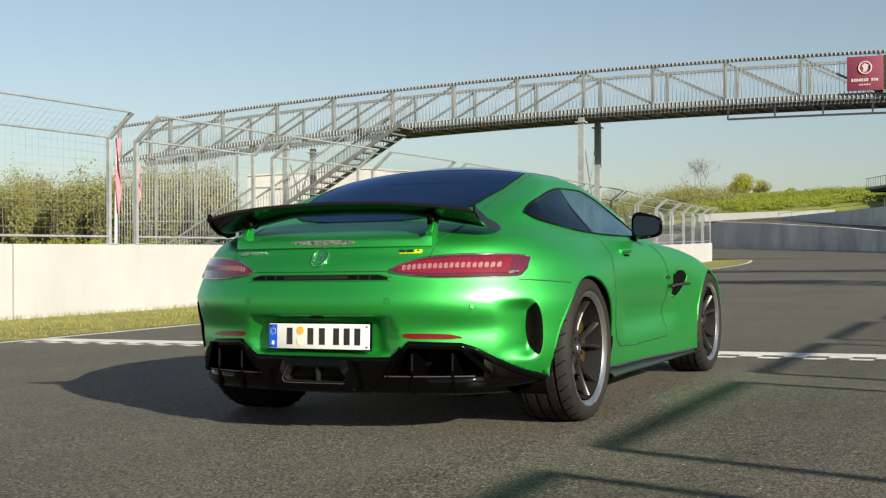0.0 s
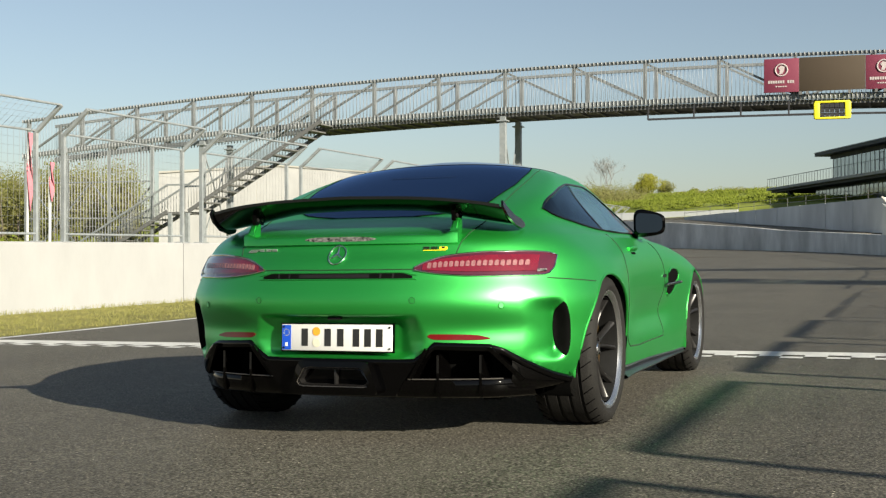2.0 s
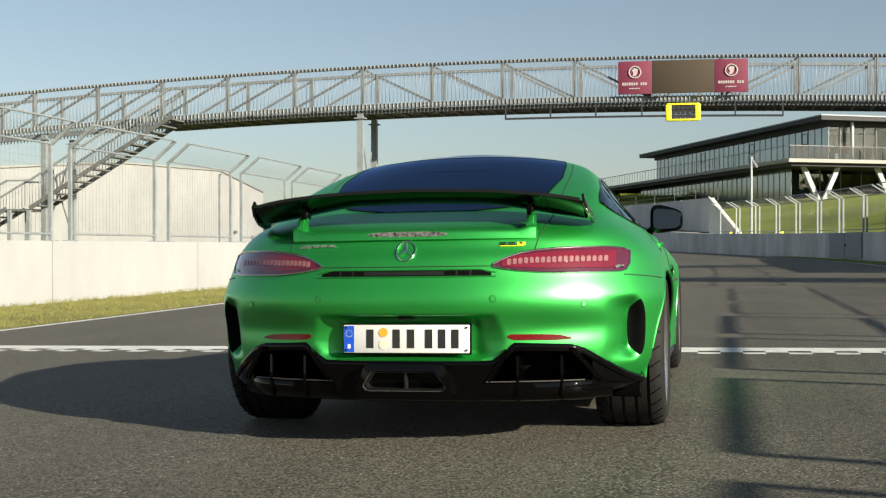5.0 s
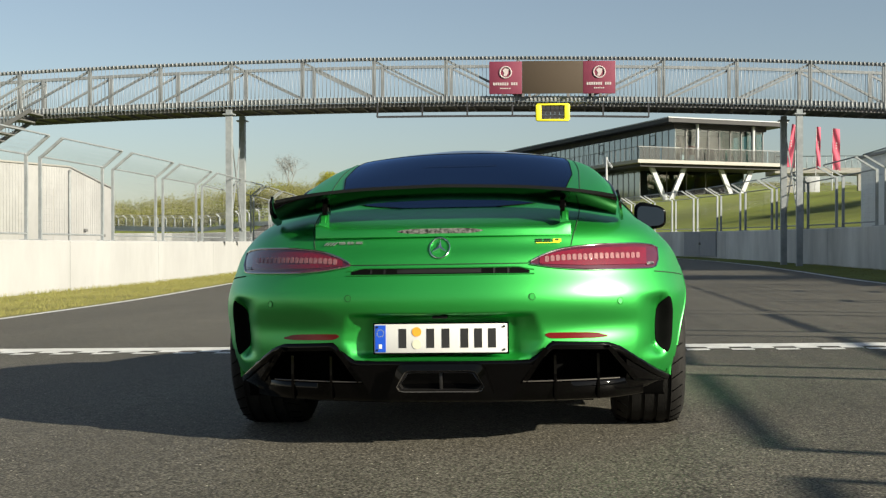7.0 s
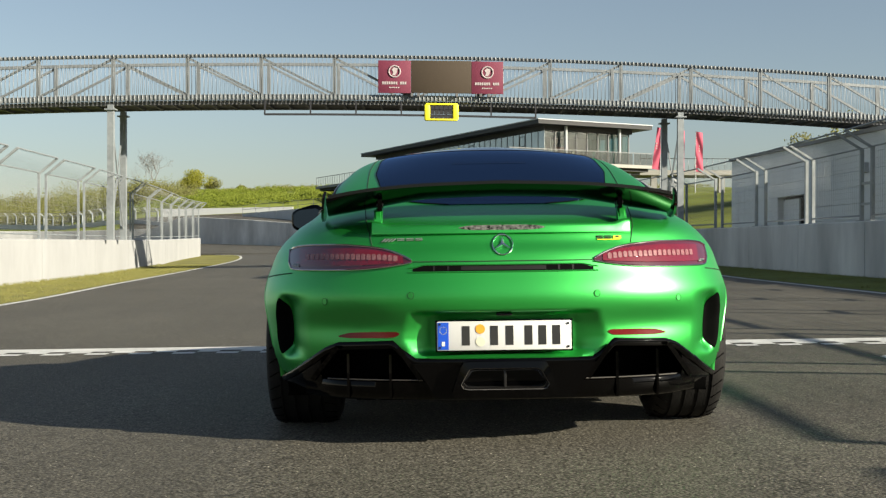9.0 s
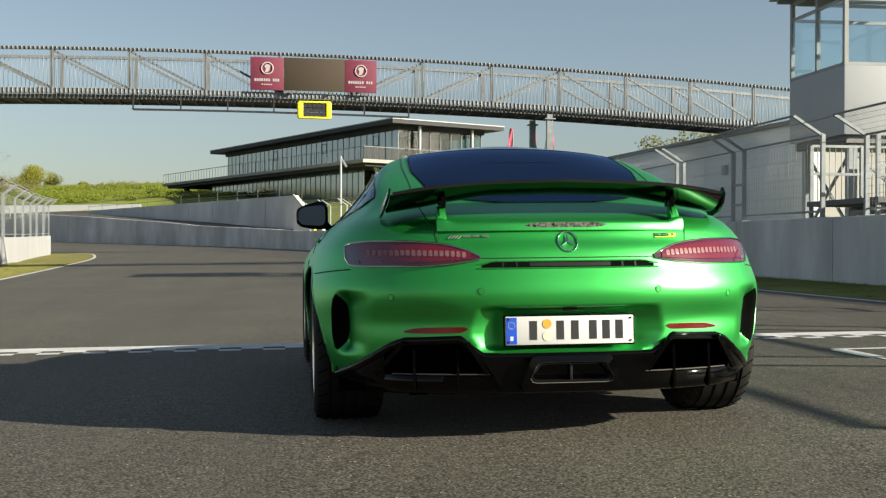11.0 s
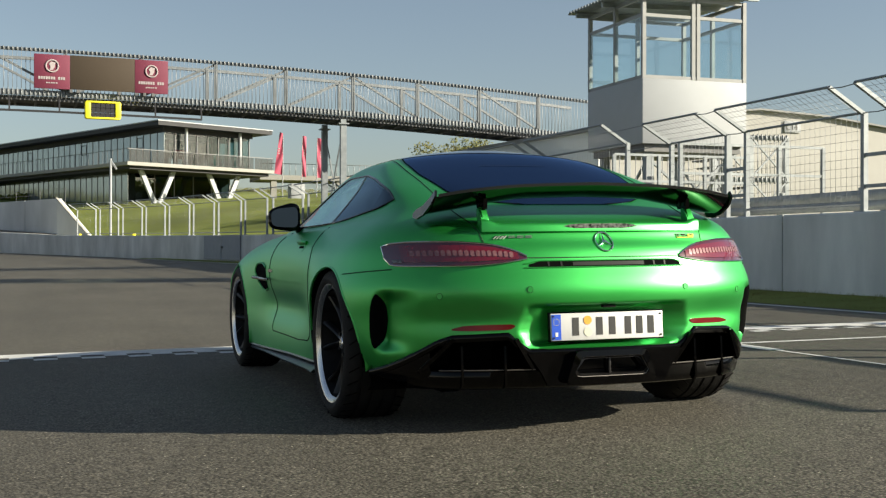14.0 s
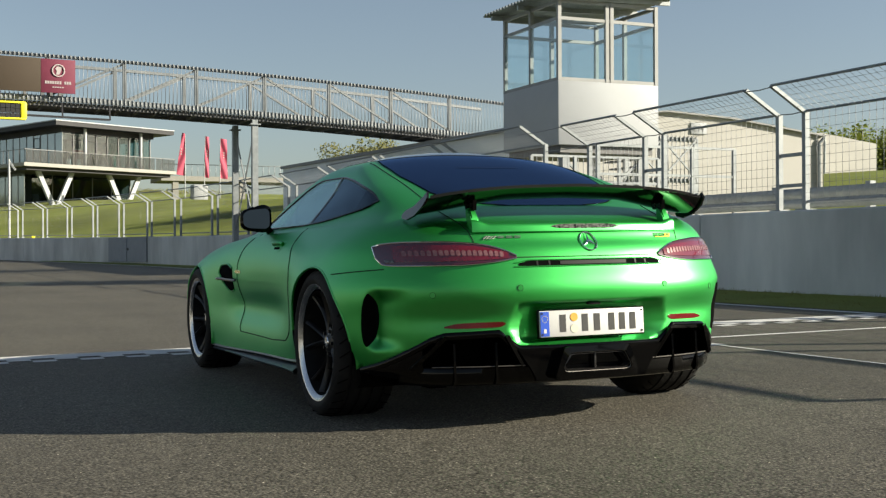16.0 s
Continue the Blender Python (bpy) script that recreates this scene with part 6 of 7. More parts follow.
def car_badges():
    c = from_rear(0, 0.797, 0.004)
    st = part("star_ring", pipe(bmesh.new(), [from_rear(0.0395 * math.cos(t), 0.797 + 0.0395 * math.sin(t), 0.004) for t in np.linspace(0, 2 * math.pi, 41)[:-1]], 0.0027, 8, closed=True), M["chrome"], CAR, "round chrome emblem")
    for a in (90, 210, 330):
        d = Vector((math.cos(radians(a)), 0, math.sin(radians(a))))
        s = Vector((-d.z, 0, d.x))
        bm = bmesh.new()
        o = c + Vector((0, -0.002, 0))
        tip = from_rear(0.038 * d.x, 0.797 + 0.038 * d.z, 0.005)
        v = [bm.verts.new(p) for p in (o + s * 0.008, o - s * 0.008, tip, o + Vector((0, -0.007, 0)))]
        bm.faces.new((v[0], v[3], v[2]))
        bm.faces.new((v[3], v[1], v[2]))
        bm.faces.new((v[0], v[2], v[1]))
        bm.faces.new((v[0], v[1], v[3]))
        part("emblem_arm", bm, M["chrome"], st)
    bm = bmesh.new()
    for k in range(4):
        x = -0.475 + 0.013 * k
        a, b = from_rear(x, 0.812, 0.003), from_rear(x + 0.018, 0.826, 0.003)
        beam(bm, a, b, 0.007, 0.004)
    for k in range(3):
        x = -0.412 + 0.036 * k
        a, b = from_rear(x, 0.819, 0.003), from_rear(x + 0.028, 0.819, 0.003)
        beam(bm, a, b, 0.004, 0.0035)
        beam(bm, a + Vector((0, 0, 0.006)), b + Vector((0, 0, 0.006)), 0.004, 0.003)
    part("badge_bars", bm, M["rim_lip"], CAR, "plain chrome badge strokes")
    bm = bmesh.new()
    for k in range(2):
        x = 0.375 + 0.033 * k
        for z in (0.8255, 0.8185):
            beam(bm, from_rear(x, z, 0.003), from_rear(x + 0.026, z, 0.003), 0.004, 0.0042)
    beam(bm, from_rear(0.452, 0.822, 0.005), from_rear(0.464, 0.822, 0.005), 0.004, 0.006)
    part("badge_bars", bm, M["trim"], CAR)
    bm = bmesh.new()
    beam(bm, from_rear(0.442, 0.821, 0.003), from_rear(0.475, 0.821, 0.003), 0.004, 0.012)
    beam(bm, from_rear(0.376, 0.812, 0.003), from_rear(0.470, 0.812, 0.003), 0.004, 0.003)
    part("badge_bars", bm, M["badge_yellow"], CAR, "yellow badge bar")


def car_plate():
    # leaning number plate in the recess, its characters as plain bars
    y, z0, z1 = -0.868, 0.388, 0.501
    m = pose(0, y, z0, -3.0, 0, 0)
    p = part("number_plate", box(bmesh.new(), -0.262, 0.262, 0, 0.008, 0, 0.1135, 0.004, m), M["plate_white"], CAR, "white number plate with dark bars")
    part("plate_frame", box(bmesh.new(), -0.268, 0.268, 0.006, 0.022, -0.006, 0.1195, 0.004, m), M["gloss_black"], p)
    part("blue_strip", box(bmesh.new(), -0.258, -0.216, -0.0015, 0, 0.004, 0.1095, 0, m), M["plate_blue"], p, "blue plate strip")
    bars = [(-0.164, -0.134), (-0.054, -0.024), (0.006, 0.036), (0.080, 0.110), (0.134, 0.164), (0.188, 0.218)]
    for a, b in bars:
        part("bar", box(bmesh.new(), a, b, -0.0015, 0, 0.020, 0.095, 0.0, m), M["ink"], p)
    for zc, mt in ((0.083, "seal_orange"), (0.034, "seal_grey")):
        bm = bmesh.new()
        bmesh.ops.create_cone(bm, cap_ends=True, segments=24, radius1=0.0185, radius2=0.0185, depth=0.002)
        bmesh.ops.transform(bm, matrix=m @ pose(-0.093, -0.001, zc, 90, 0, 0), verts=bm.verts)
        part("seal", bm, M[mt], p)
    part("strip_mark", box(bmesh.new(), -0.243, -0.231, -0.003, -0.0015, 0.018, 0.035, 0, m), M["plate_white"], p)
    bm = bmesh.new()
    for k in range(12):
        a = 2 * math.pi * k / 12
        box(bm, -0.237 + 0.0135 * math.cos(a) - 0.0013, -0.237 + 0.0135 * math.cos(a) + 0.0013, -0.0025, -0.0015, 0.078 + 0.0135 * math.sin(a) - 0.0013, 0.078 + 0.0135 * math.sin(a) + 0.0013, 0, m)
    part("strip_ring", bm, M["badge_yellow"], p)
    for x in (-0.25, 0.25):
        for z in (0.012, 0.102):
            bm = bmesh.new()
            bmesh.ops.create_cone(bm, cap_ends=True, segments=12, radius1=0.0045, radius2=0.004, depth=0.004)
            bmesh.ops.transform(bm, matrix=m @ pose(x, -0.002, z, 90, 0, 0), verts=bm.verts)
            part("screw", bm, M["trim"], p)
    part("plate_lamp", new_box(-0.03, 0.03, -0.885, -0.86, 0.523, 0.533, 0.003), M["trim"], CAR)


def car_diffuser():
    """Gloss black lower tail: a shell under the green edge, two tunnels with fins, a middle exhaust in its surround."""
    d = part("diffuser", bmesh.new(), M["gloss_black"], CAR, "gloss black rear diffuser")
    tail = lambda x: -0.905 + 0.85 * (1 - max(0.0, 1 - (abs(x) / 1.0) ** 2.4) ** (1 / 2.4)) * 0.85

    def rim(phi):
        """The green edge met from the middle of the tail, looking out at an angle, and that direction."""
        out, z, hit = Vector((math.sin(phi), -math.cos(phi), 0)), 0.33, None
        for _ in range(6):
            hit = on_body(Vector((0, -0.25, z)) + out * 3, -out)
            z = rear_cut(hit.x) + 0.010
        return Vector((hit.x, hit.y, rear_cut(hit.x))), out
    ring = [rim(radians(a)) for a in np.linspace(-80, 80, 150)]
    ring = [(p, o) for p, o in ring if p.y < -0.405]

    def band(name, rows, mt="gloss_black"):
        bm = bmesh.new()
        g = [[bm.verts.new(p) for p in r] for r in rows]
        for p, q in zip(g, g[1:]):
            for j in range(len(p) - 1):
                bm.faces.new((p[j], q[j], q[j + 1], p[j + 1]))
        return part(name, bm, M[mt], d, sharp=60)
    up = Vector((0, 0, 1))
    # upper lip that follows the green edge
    prof = [(0.006, -0.02), (0.004, 0.004), (-0.009, 0.011), (-0.027, 0.005), (-0.030, -0.03)]
    band("upper_lip", [[p + o * off + up * dz for dz, off in prof] for p, o in ring])
    # skirt at each corner, between the tunnel and the wheel
    for s in (1, -1):
        rows = []
        for p, o in ring:
            ax = abs(p.x)
            if p.x * s > 0.72:
                zb = lin(ax, [0.72, 0.775, 0.93], [0.188, 0.190, 0.228])
                zt = p.z - 0.02
                rows.append([Vector((p.x, p.y, zt)) - o * 0.004, Vector((p.x, p.y, zt * 0.6 + zb * 0.4)) - o * 0.002, Vector((p.x, p.y, zt * 0.2 + zb * 0.8)) - o * 0.02, Vector((p.x, p.y, zb)) - o * 0.06, Vector((p.x, p.y, zb)) - o * 0.2])
        band("corner_skirt", rows)
    # lower panel under the tunnels, with a thin ledge on top
    rows = []
    for x in np.linspace(-0.80, 0.80, 80):
        y = tail(x) + 0.050 + 0.045 * step(0.66, 0.80, abs(x))
        rows.append([Vector((x, y + 0.10, 0.272)), Vector((x, y + 0.004, 0.270)), Vector((x, y - 0.004, 0.264)), Vector((x, y + 0.002, 0.225)), Vector((x, y + 0.014, 0.198)), Vector((x, y + 0.045, 0.188)), Vector((x, y + 0.30, 0.185))])
    band("lower_panel", rows)
    # near-black sheet behind, its colour stands in for the hollow's deep shade
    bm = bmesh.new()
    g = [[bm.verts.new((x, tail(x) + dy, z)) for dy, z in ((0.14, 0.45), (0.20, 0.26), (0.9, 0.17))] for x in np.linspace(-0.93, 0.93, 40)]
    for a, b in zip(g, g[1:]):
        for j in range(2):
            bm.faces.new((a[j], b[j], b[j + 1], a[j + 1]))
    part("hollow_shade", bm, M["void"], d)

    def side(s):
        # slanting cheeks that part the tunnels from the middle
        for xa, za, xb, zb in ((0.405, 0.405, 0.314, 0.268), (0.665, 0.405, 0.775, 0.266)):
            bm = bmesh.new()
            o1, o2 = Vector((s * xa, tail(xa) + 0.01, za)), Vector((s * xb, tail(xb) + 0.05, zb))
            v = [o1, o2, o2 + Vector((0, 0.22, -0.02)), o1 + Vector((0, 0.2, 0))]
            bm.faces.new([bm.verts.new(p) for p in v])
            thicken(bm, 0.018)
            part("cheek", bm, M["gloss_black"], d)
        # fins
        for x in (0.446, 0.615):
            bm = bmesh.new()
            y = tail(x)
            outline = [(y + 0.10, 0.385), (y + 0.045, 0.372), (y + 0.042, 0.30), (y + 0.036, 0.215), (y + 0.05, 0.194), (y + 0.30, 0.19), (y + 0.30, 0.35)]
            prism(bm, outline, "x", s * x - 0.005, s * x + 0.005)
            part("fin", bm, M["gloss_black"], d)
        # thin pale bar inside each tunnel: the sun's highlight on the black plastic edge
        bm = bmesh.new()
        pipe(bm, [(s * x, tail(x) + 0.047, 0.2715) for x in np.linspace(0.32, 0.70, 14)], 0.0026, 6)
        part("ledge_glint", bm, M["disc"], d)
    both(side)
    # exhaust: a bevelled surround, a metal liner, a middle rib
    def ring(bm, pts, y0, y1, inner, y2):
        """A frame between an outer and an inner outline."""
        rows = [[bm.verts.new((x, y, z)) for x, z in o] for o, y in ((pts, y1), (pts, y0), (inner, y0 - 0.004), (inner, y2))]
        n = len(pts)
        for a, b in zip(rows, rows[1:]):
            for i in range(n):
                bm.faces.new((a[i], a[(i + 1) % n], b[(i + 1) % n], b[i]))
        return bm
    def tub(hw, top, bot, w2, n=6, r=0.02):
        """Outline of a tray: wider in the middle than at its foot and head."""
        c = [(-hw, bot + r), (-hw + 0.01, bot + 0.004), (-hw + r + 0.01, bot), (hw - r - 0.01, bot), (hw - 0.01, bot + 0.004), (hw, bot + r), (w2 + 0.01, top - r), (w2, top - 0.004), (w2 - r, top), (-w2 + r, top), (-w2, top - 0.004), (-w2 - 0.01, top - r)]
        return c
    ex = part("exhaust", ring(bmesh.new(), tub(0.206, 0.347, 0.206, 0.160), -0.905, -0.70, tub(0.172, 0.322, 0.238, 0.138), -0.84), M["gloss_black"], CAR, "black centre exhaust surround")
    part("tailpipe", ring(bmesh.new(), tub(0.170, 0.320, 0.240, 0.136), -0.895, -0.8, tub(0.160, 0.313, 0.247, 0.128), -0.72), M["rim_black"], ex, "dark metal tailpipe")
    bm = bmesh.new()
    pipe(bm, [(x, -0.9, z) for x, z in tub(0.171, 0.321, 0.239, 0.137)], 0.0017, 6, closed=True)
    part("pipe_edge", bm, M["disc"], ex, "thin grey metal lip")
    part("rib", new_box(-0.005, 0.006, -0.88, -0.74, 0.245, 0.316, 0.002), M["rim_black"], ex)
    part("pipe_floor", new_box(-0.15, 0.15, -0.88, -0.74, 0.2405, 0.246), M["disc"], ex)
    # near-black end of the pipe, darkness put into the colour
    part("pipe_shade", new_box(-0.19, 0.19, -0.735, -0.70, 0.23, 0.335), M["void"], ex)
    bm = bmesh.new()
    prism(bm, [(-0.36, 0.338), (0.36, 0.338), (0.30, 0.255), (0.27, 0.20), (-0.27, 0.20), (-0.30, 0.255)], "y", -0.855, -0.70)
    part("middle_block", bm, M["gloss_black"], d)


def car_wing():
    """Rear wing on two stays: raised middle, drooping tips, end plates."""
    te = curve([0, 0.3, 0.47, 0.60, 0.70], [1.044, 1.036, 1.024, 1.009, 0.992])
    le = curve([0, 0.28, 0.42, 0.55, 0.70], [1.020, 1.012, 0.988, 0.960, 0.935])
    yt = curve([0, 0.5, 0.70], [-0.765, -0.740, -0.695])
    yl = curve([0, 0.5, 0.70], [-0.50, -0.49, -0.49])

    def wing_pt(u, v):
        x = -0.70 + 1.40 * u
        ax = abs(x)
        a, b = Vector((x, yl(ax), le(ax))), Vector((x, yt(ax), te(ax)))
        t = 2 * math.pi * v
        c = 0.5 * (1 + math.cos(t))
        th = 0.016 * math.sin(t) * (1 - 0.55 * (1 - c)) + (-0.022 * math.sin(math.pi * c))
        nrm = Vector((0, -(b.z - a.z), b.y - a.y)).normalized() * -1
        return b.lerp(a, c) + nrm * th
    bm = sheet(wing_pt, 60, 24)
    bmesh.ops.remove_doubles(bm, verts=bm.verts, dist=0.0003)
    w = part("wing", bm, M["carbon"], CAR, "black carbon rear wing", sharp=60)
    # upright lip along the trailing edge
    bm = bmesh.new()
    sweep(bm, [(x, yt(abs(x)) - 0.003, te(abs(x)) + 0.003) for x in np.linspace(-0.69, 0.69, 60)], 0.006, 0.013)
    part("trailing_lip", bm, M["carbon"], w)

    def side(s):
        bm = bmesh.new()
        o = [(-0.700, 1.018), (-0.665, 0.996), (-0.58, 0.960), (-0.49, 0.943), (-0.458, 0.925), (-0.465, 0.910), (-0.52, 0.902), (-0.60, 0.918), (-0.675, 0.955), (-0.712, 0.992)]
        v = [bm.verts.new((s * (0.700 + 0.022 * (1.0 - z) / 0.1), y, z)) for y, z in o]
        bm.faces.new(v)
        thicken(bm, 0.010)
        part("end_plate", bm, M["carbon"], w)
        base = from_top(s * 0.49, -0.68, -0.004)
        bm = bmesh.new()
        prof = [(-0.735, 0.862), (-0.655, 0.885), (-0.650, 0.945), (-0.668, 0.955), (-0.690, 0.945), (-0.715, 0.90)]
        prism(bm, prof, "x", s * 0.473, s * 0.507)
        es = list(bm.edges)
        bmesh.ops.bevel(bm, geom=es, offset=0.008, segments=2, affect='EDGES')
        part("stay", bm, M["paint"], w, "green wing stay")
        bm = bmesh.new()
        prism(bm, [(-0.70, 0.94), (-0.63, 0.94), (-0.60, 0.985), (-0.64, 1.0), (-0.705, 0.985)], "x", s * 0.474, s * 0.492)
        part("hinge", bm, M["gloss_black"], w)
        for y in (-0.685, -0.645):
            bm = bmesh.new()
            bmesh.ops.create_cone(bm, cap_ends=True, segments=12, radius1=0.009, radius2=0.009, depth=0.026)
            bmesh.ops.transform(bm, matrix=pose(s * 0.484, y, 0.962, 0, 90, 0), verts=bm.verts)
            part("bolt", bm, M["rim_black"], w)
    both(side)


def car_wheel(name, R, rim_r, width, spokes=10):
    """One wheel about the origin, its outer face towards +x."""
    wh = new(name)
    hw = width / 2
    prof = [(rim_r - 0.012, -hw + 0.02), (rim_r + 0.01, -hw + 0.004), (R - 0.045, -hw - 0.004), (R - 0.016, -hw + 0.012), (R - 0.004, -hw + 0.035)]
    for g in (-0.09, -0.03, 0.03, 0.09):
        gx = g * width / 0.325
        prof += [(R, gx - 0.008), (R - 0.008, gx - 0.007), (R - 0.008, gx + 0.007), (R, gx + 0.008)]
    prof += [(R - 0.004, hw - 0.035), (R - 0.016, hw - 0.012), (R - 0.045, hw + 0.004), (rim_r + 0.022, hw + 0.002), (rim_r + 0.006, hw - 0.006), (rim_r - 0.012, hw - 0.02)]
    part("tyre", lathe(bmesh.new(), prof, 72), M["rubber"], wh, "black low-profile tyre", sharp=50)
    bm = bmesh.new()
    for i in range(34):
        a = 2 * math.pi * i / 34
        for s in (-1, 1):
            m = Matrix.Rotation(a + 0.05 * s, 4, "X")
            v = [m @ Vector(p) for p in ((s * (hw - 0.055), 0.0, R + 0.0012), (s * (hw - 0.012), 0.028, R - 0.012))]
            beam(bm, v[0], v[1], 0.004, 0.003, up=m @ Vector((0, 0, 1)))
    tagged(part("tread_groove", bm, M["void"], wh, sharp=None), kind="stuff")
    rf = hw - 0.012
    part("rim", lathe(bmesh.new(), [(rim_r - 0.020, rf - 0.012), (rim_r - 0.004, rf + 0.004), (rim_r + 0.006, rf + 0.006), (rim_r + 0.006, rf - 0.02)], 72), M["rim_lip"], wh, "polished silver rim lip", sharp=50)
    part("barrel", lathe(bmesh.new(), [(rim_r - 0.026, rf - 0.012), (rim_r - 0.035, rf - 0.06), (rim_r - 0.045, -hw + 0.03), (rim_r - 0.02, -hw + 0.015)], 60), M["trim"], wh)
    hub_x = rf - 0.062
    for i in range(5):
        for off in (-0.2, 0.2):
            a = 2 * math.pi * i / 5 + off
            rows = []
            bm = bmesh.new()
            for k in range(9):
                t = k / 8
                r = 0.055 + (rim_r - 0.032 - 0.055) * t
                aa = 2 * math.pi * i / 5 + off * (0.55 + 0.75 * t)
                x = hub_x + (rf - 0.022 - hub_x) * t ** 1.3 - 0.008 * math.sin(math.pi * t)
                wd = 0.0125 - 0.0035 * math.sin(math.pi * t)
                ca, sa = math.cos(aa), math.sin(aa)
                c = Vector((x, r * ca, r * sa))
                tg = Vector((0, -sa, ca))
                rows.append([bm.verts.new(c + tg * q + Vector((h, 0, 0))) for q, h in ((-wd, -0.022), (-wd * 0.75, 0.0), (0, 0.005), (wd * 0.75, 0.0), (wd, -0.022))])
            for p, q in zip(rows, rows[1:]):
                for j in range(4):
                    bm.faces.new((p[j], p[j + 1], q[j + 1], q[j]))
            thicken(bm, 0.006)
            part("spoke", bm, M["rim_black"], wh, sharp=50)
    part("hub", lathe(bmesh.new(), [(0.0, hub_x + 0.012), (0.030, hub_x + 0.012), (0.036, hub_x + 0.006), (0.07, hub_x - 0.002), (0.078, hub_x - 0.03)], 32), M["rim_black"], wh)
    part("hub_cap", lathe(bmesh.new(), [(0.0, hub_x + 0.0165), (0.022, hub_x + 0.0155), (0.026, hub_x + 0.011)], 24), M["chrome"], wh)
    for i in range(5):
        a = 2 * math.pi * (i + 0.5) / 5
        bm = bmesh.new()
        bmesh.ops.create_cone(bm, cap_ends=True, segments=10, radius1=0.009, radius2=0.008, depth=0.02)
        bmesh.ops.transform(bm, matrix=pose(hub_x + 0.002, 0.055 * math.cos(a), 0.055 * math.sin(a), 0, 90, 0), verts=bm.verts)
        part("bolt", bm, M["rim_black"], wh)
    part("brake_disc", lathe(bmesh.new(), [(0.10, -0.012), (0.10, 0.014), (rim_r - 0.062, 0.014), (rim_r - 0.062, -0.012)], 60), M["disc"], wh, "bronze-grey brake disc", sharp=40)
    part("back_plate", lathe(bmesh.new(), [(0.0, -0.05), (rim_r - 0.05, -0.05)], 40), M["void"], wh)
    def cal(u, v):
        a = radians(-36 + 72 * u)
        r = rim_r - 0.125 + 0.075 * v
        return (0.045, r * math.cos(a), r * math.sin(a))
    part("caliper", thicken(sheet(cal, 14, 3), 0.05), M["caliper"], wh, "amber brake caliper")
    return wh


def car_wheels():
    rear = car_wheel("wheel", 0.347, 0.268, 0.300)
    rear.parent = CAR
    rear.matrix_basis = pose(0.845, 0, 0.345, 12, 0, 0)
    front = car_wheel("wheel", 0.336, 0.256, 0.262)
    front.parent = CAR
    front.matrix_basis = pose(0.835, 2.63, 0.334, 30, 0, 0)
    copy_thing(rear, pose(-0.845, 0, 0.345, 31, 0, 180))
    copy_thing(front, pose(-0.835, 2.63, 0.334, 55, 0, 180))

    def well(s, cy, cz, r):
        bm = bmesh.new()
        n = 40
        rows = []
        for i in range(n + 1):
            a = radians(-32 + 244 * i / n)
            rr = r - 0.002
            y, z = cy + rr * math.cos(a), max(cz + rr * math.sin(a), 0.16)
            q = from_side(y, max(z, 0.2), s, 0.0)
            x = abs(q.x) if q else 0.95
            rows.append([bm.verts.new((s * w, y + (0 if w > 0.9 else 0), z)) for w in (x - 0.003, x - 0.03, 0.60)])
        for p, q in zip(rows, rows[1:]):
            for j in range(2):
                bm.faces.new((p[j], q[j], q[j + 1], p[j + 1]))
        # liner in near-black: the arch's shade is put into its colour
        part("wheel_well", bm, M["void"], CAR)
        bm = bmesh.new()
        pts = []
        for i in range(n + 1):
            a = radians(8 + 166 * i / n)
            y, z = cy + (r + 0.003) * math.cos(a), cz + (r + 0.003) * math.sin(a)
            q = from_side(y, z, s, -0.004)
            if q:
                pts.append(q)
        pipe(bm, pts, 0.007, 8)
        part("arch_lip", bm, M["paint"], CAR)
        # added near-black box, fills the arch behind the wheel with darkness
        part("arch_shade_box", new_box(s * 0.52, s * 0.60, cy - 0.42, cy + 0.42, 0.15, 0.72), M["void"], CAR)
    for s in (1, -1):
        well(s, *REAR_ARCH)
        well(s, *FRONT_ARCH)


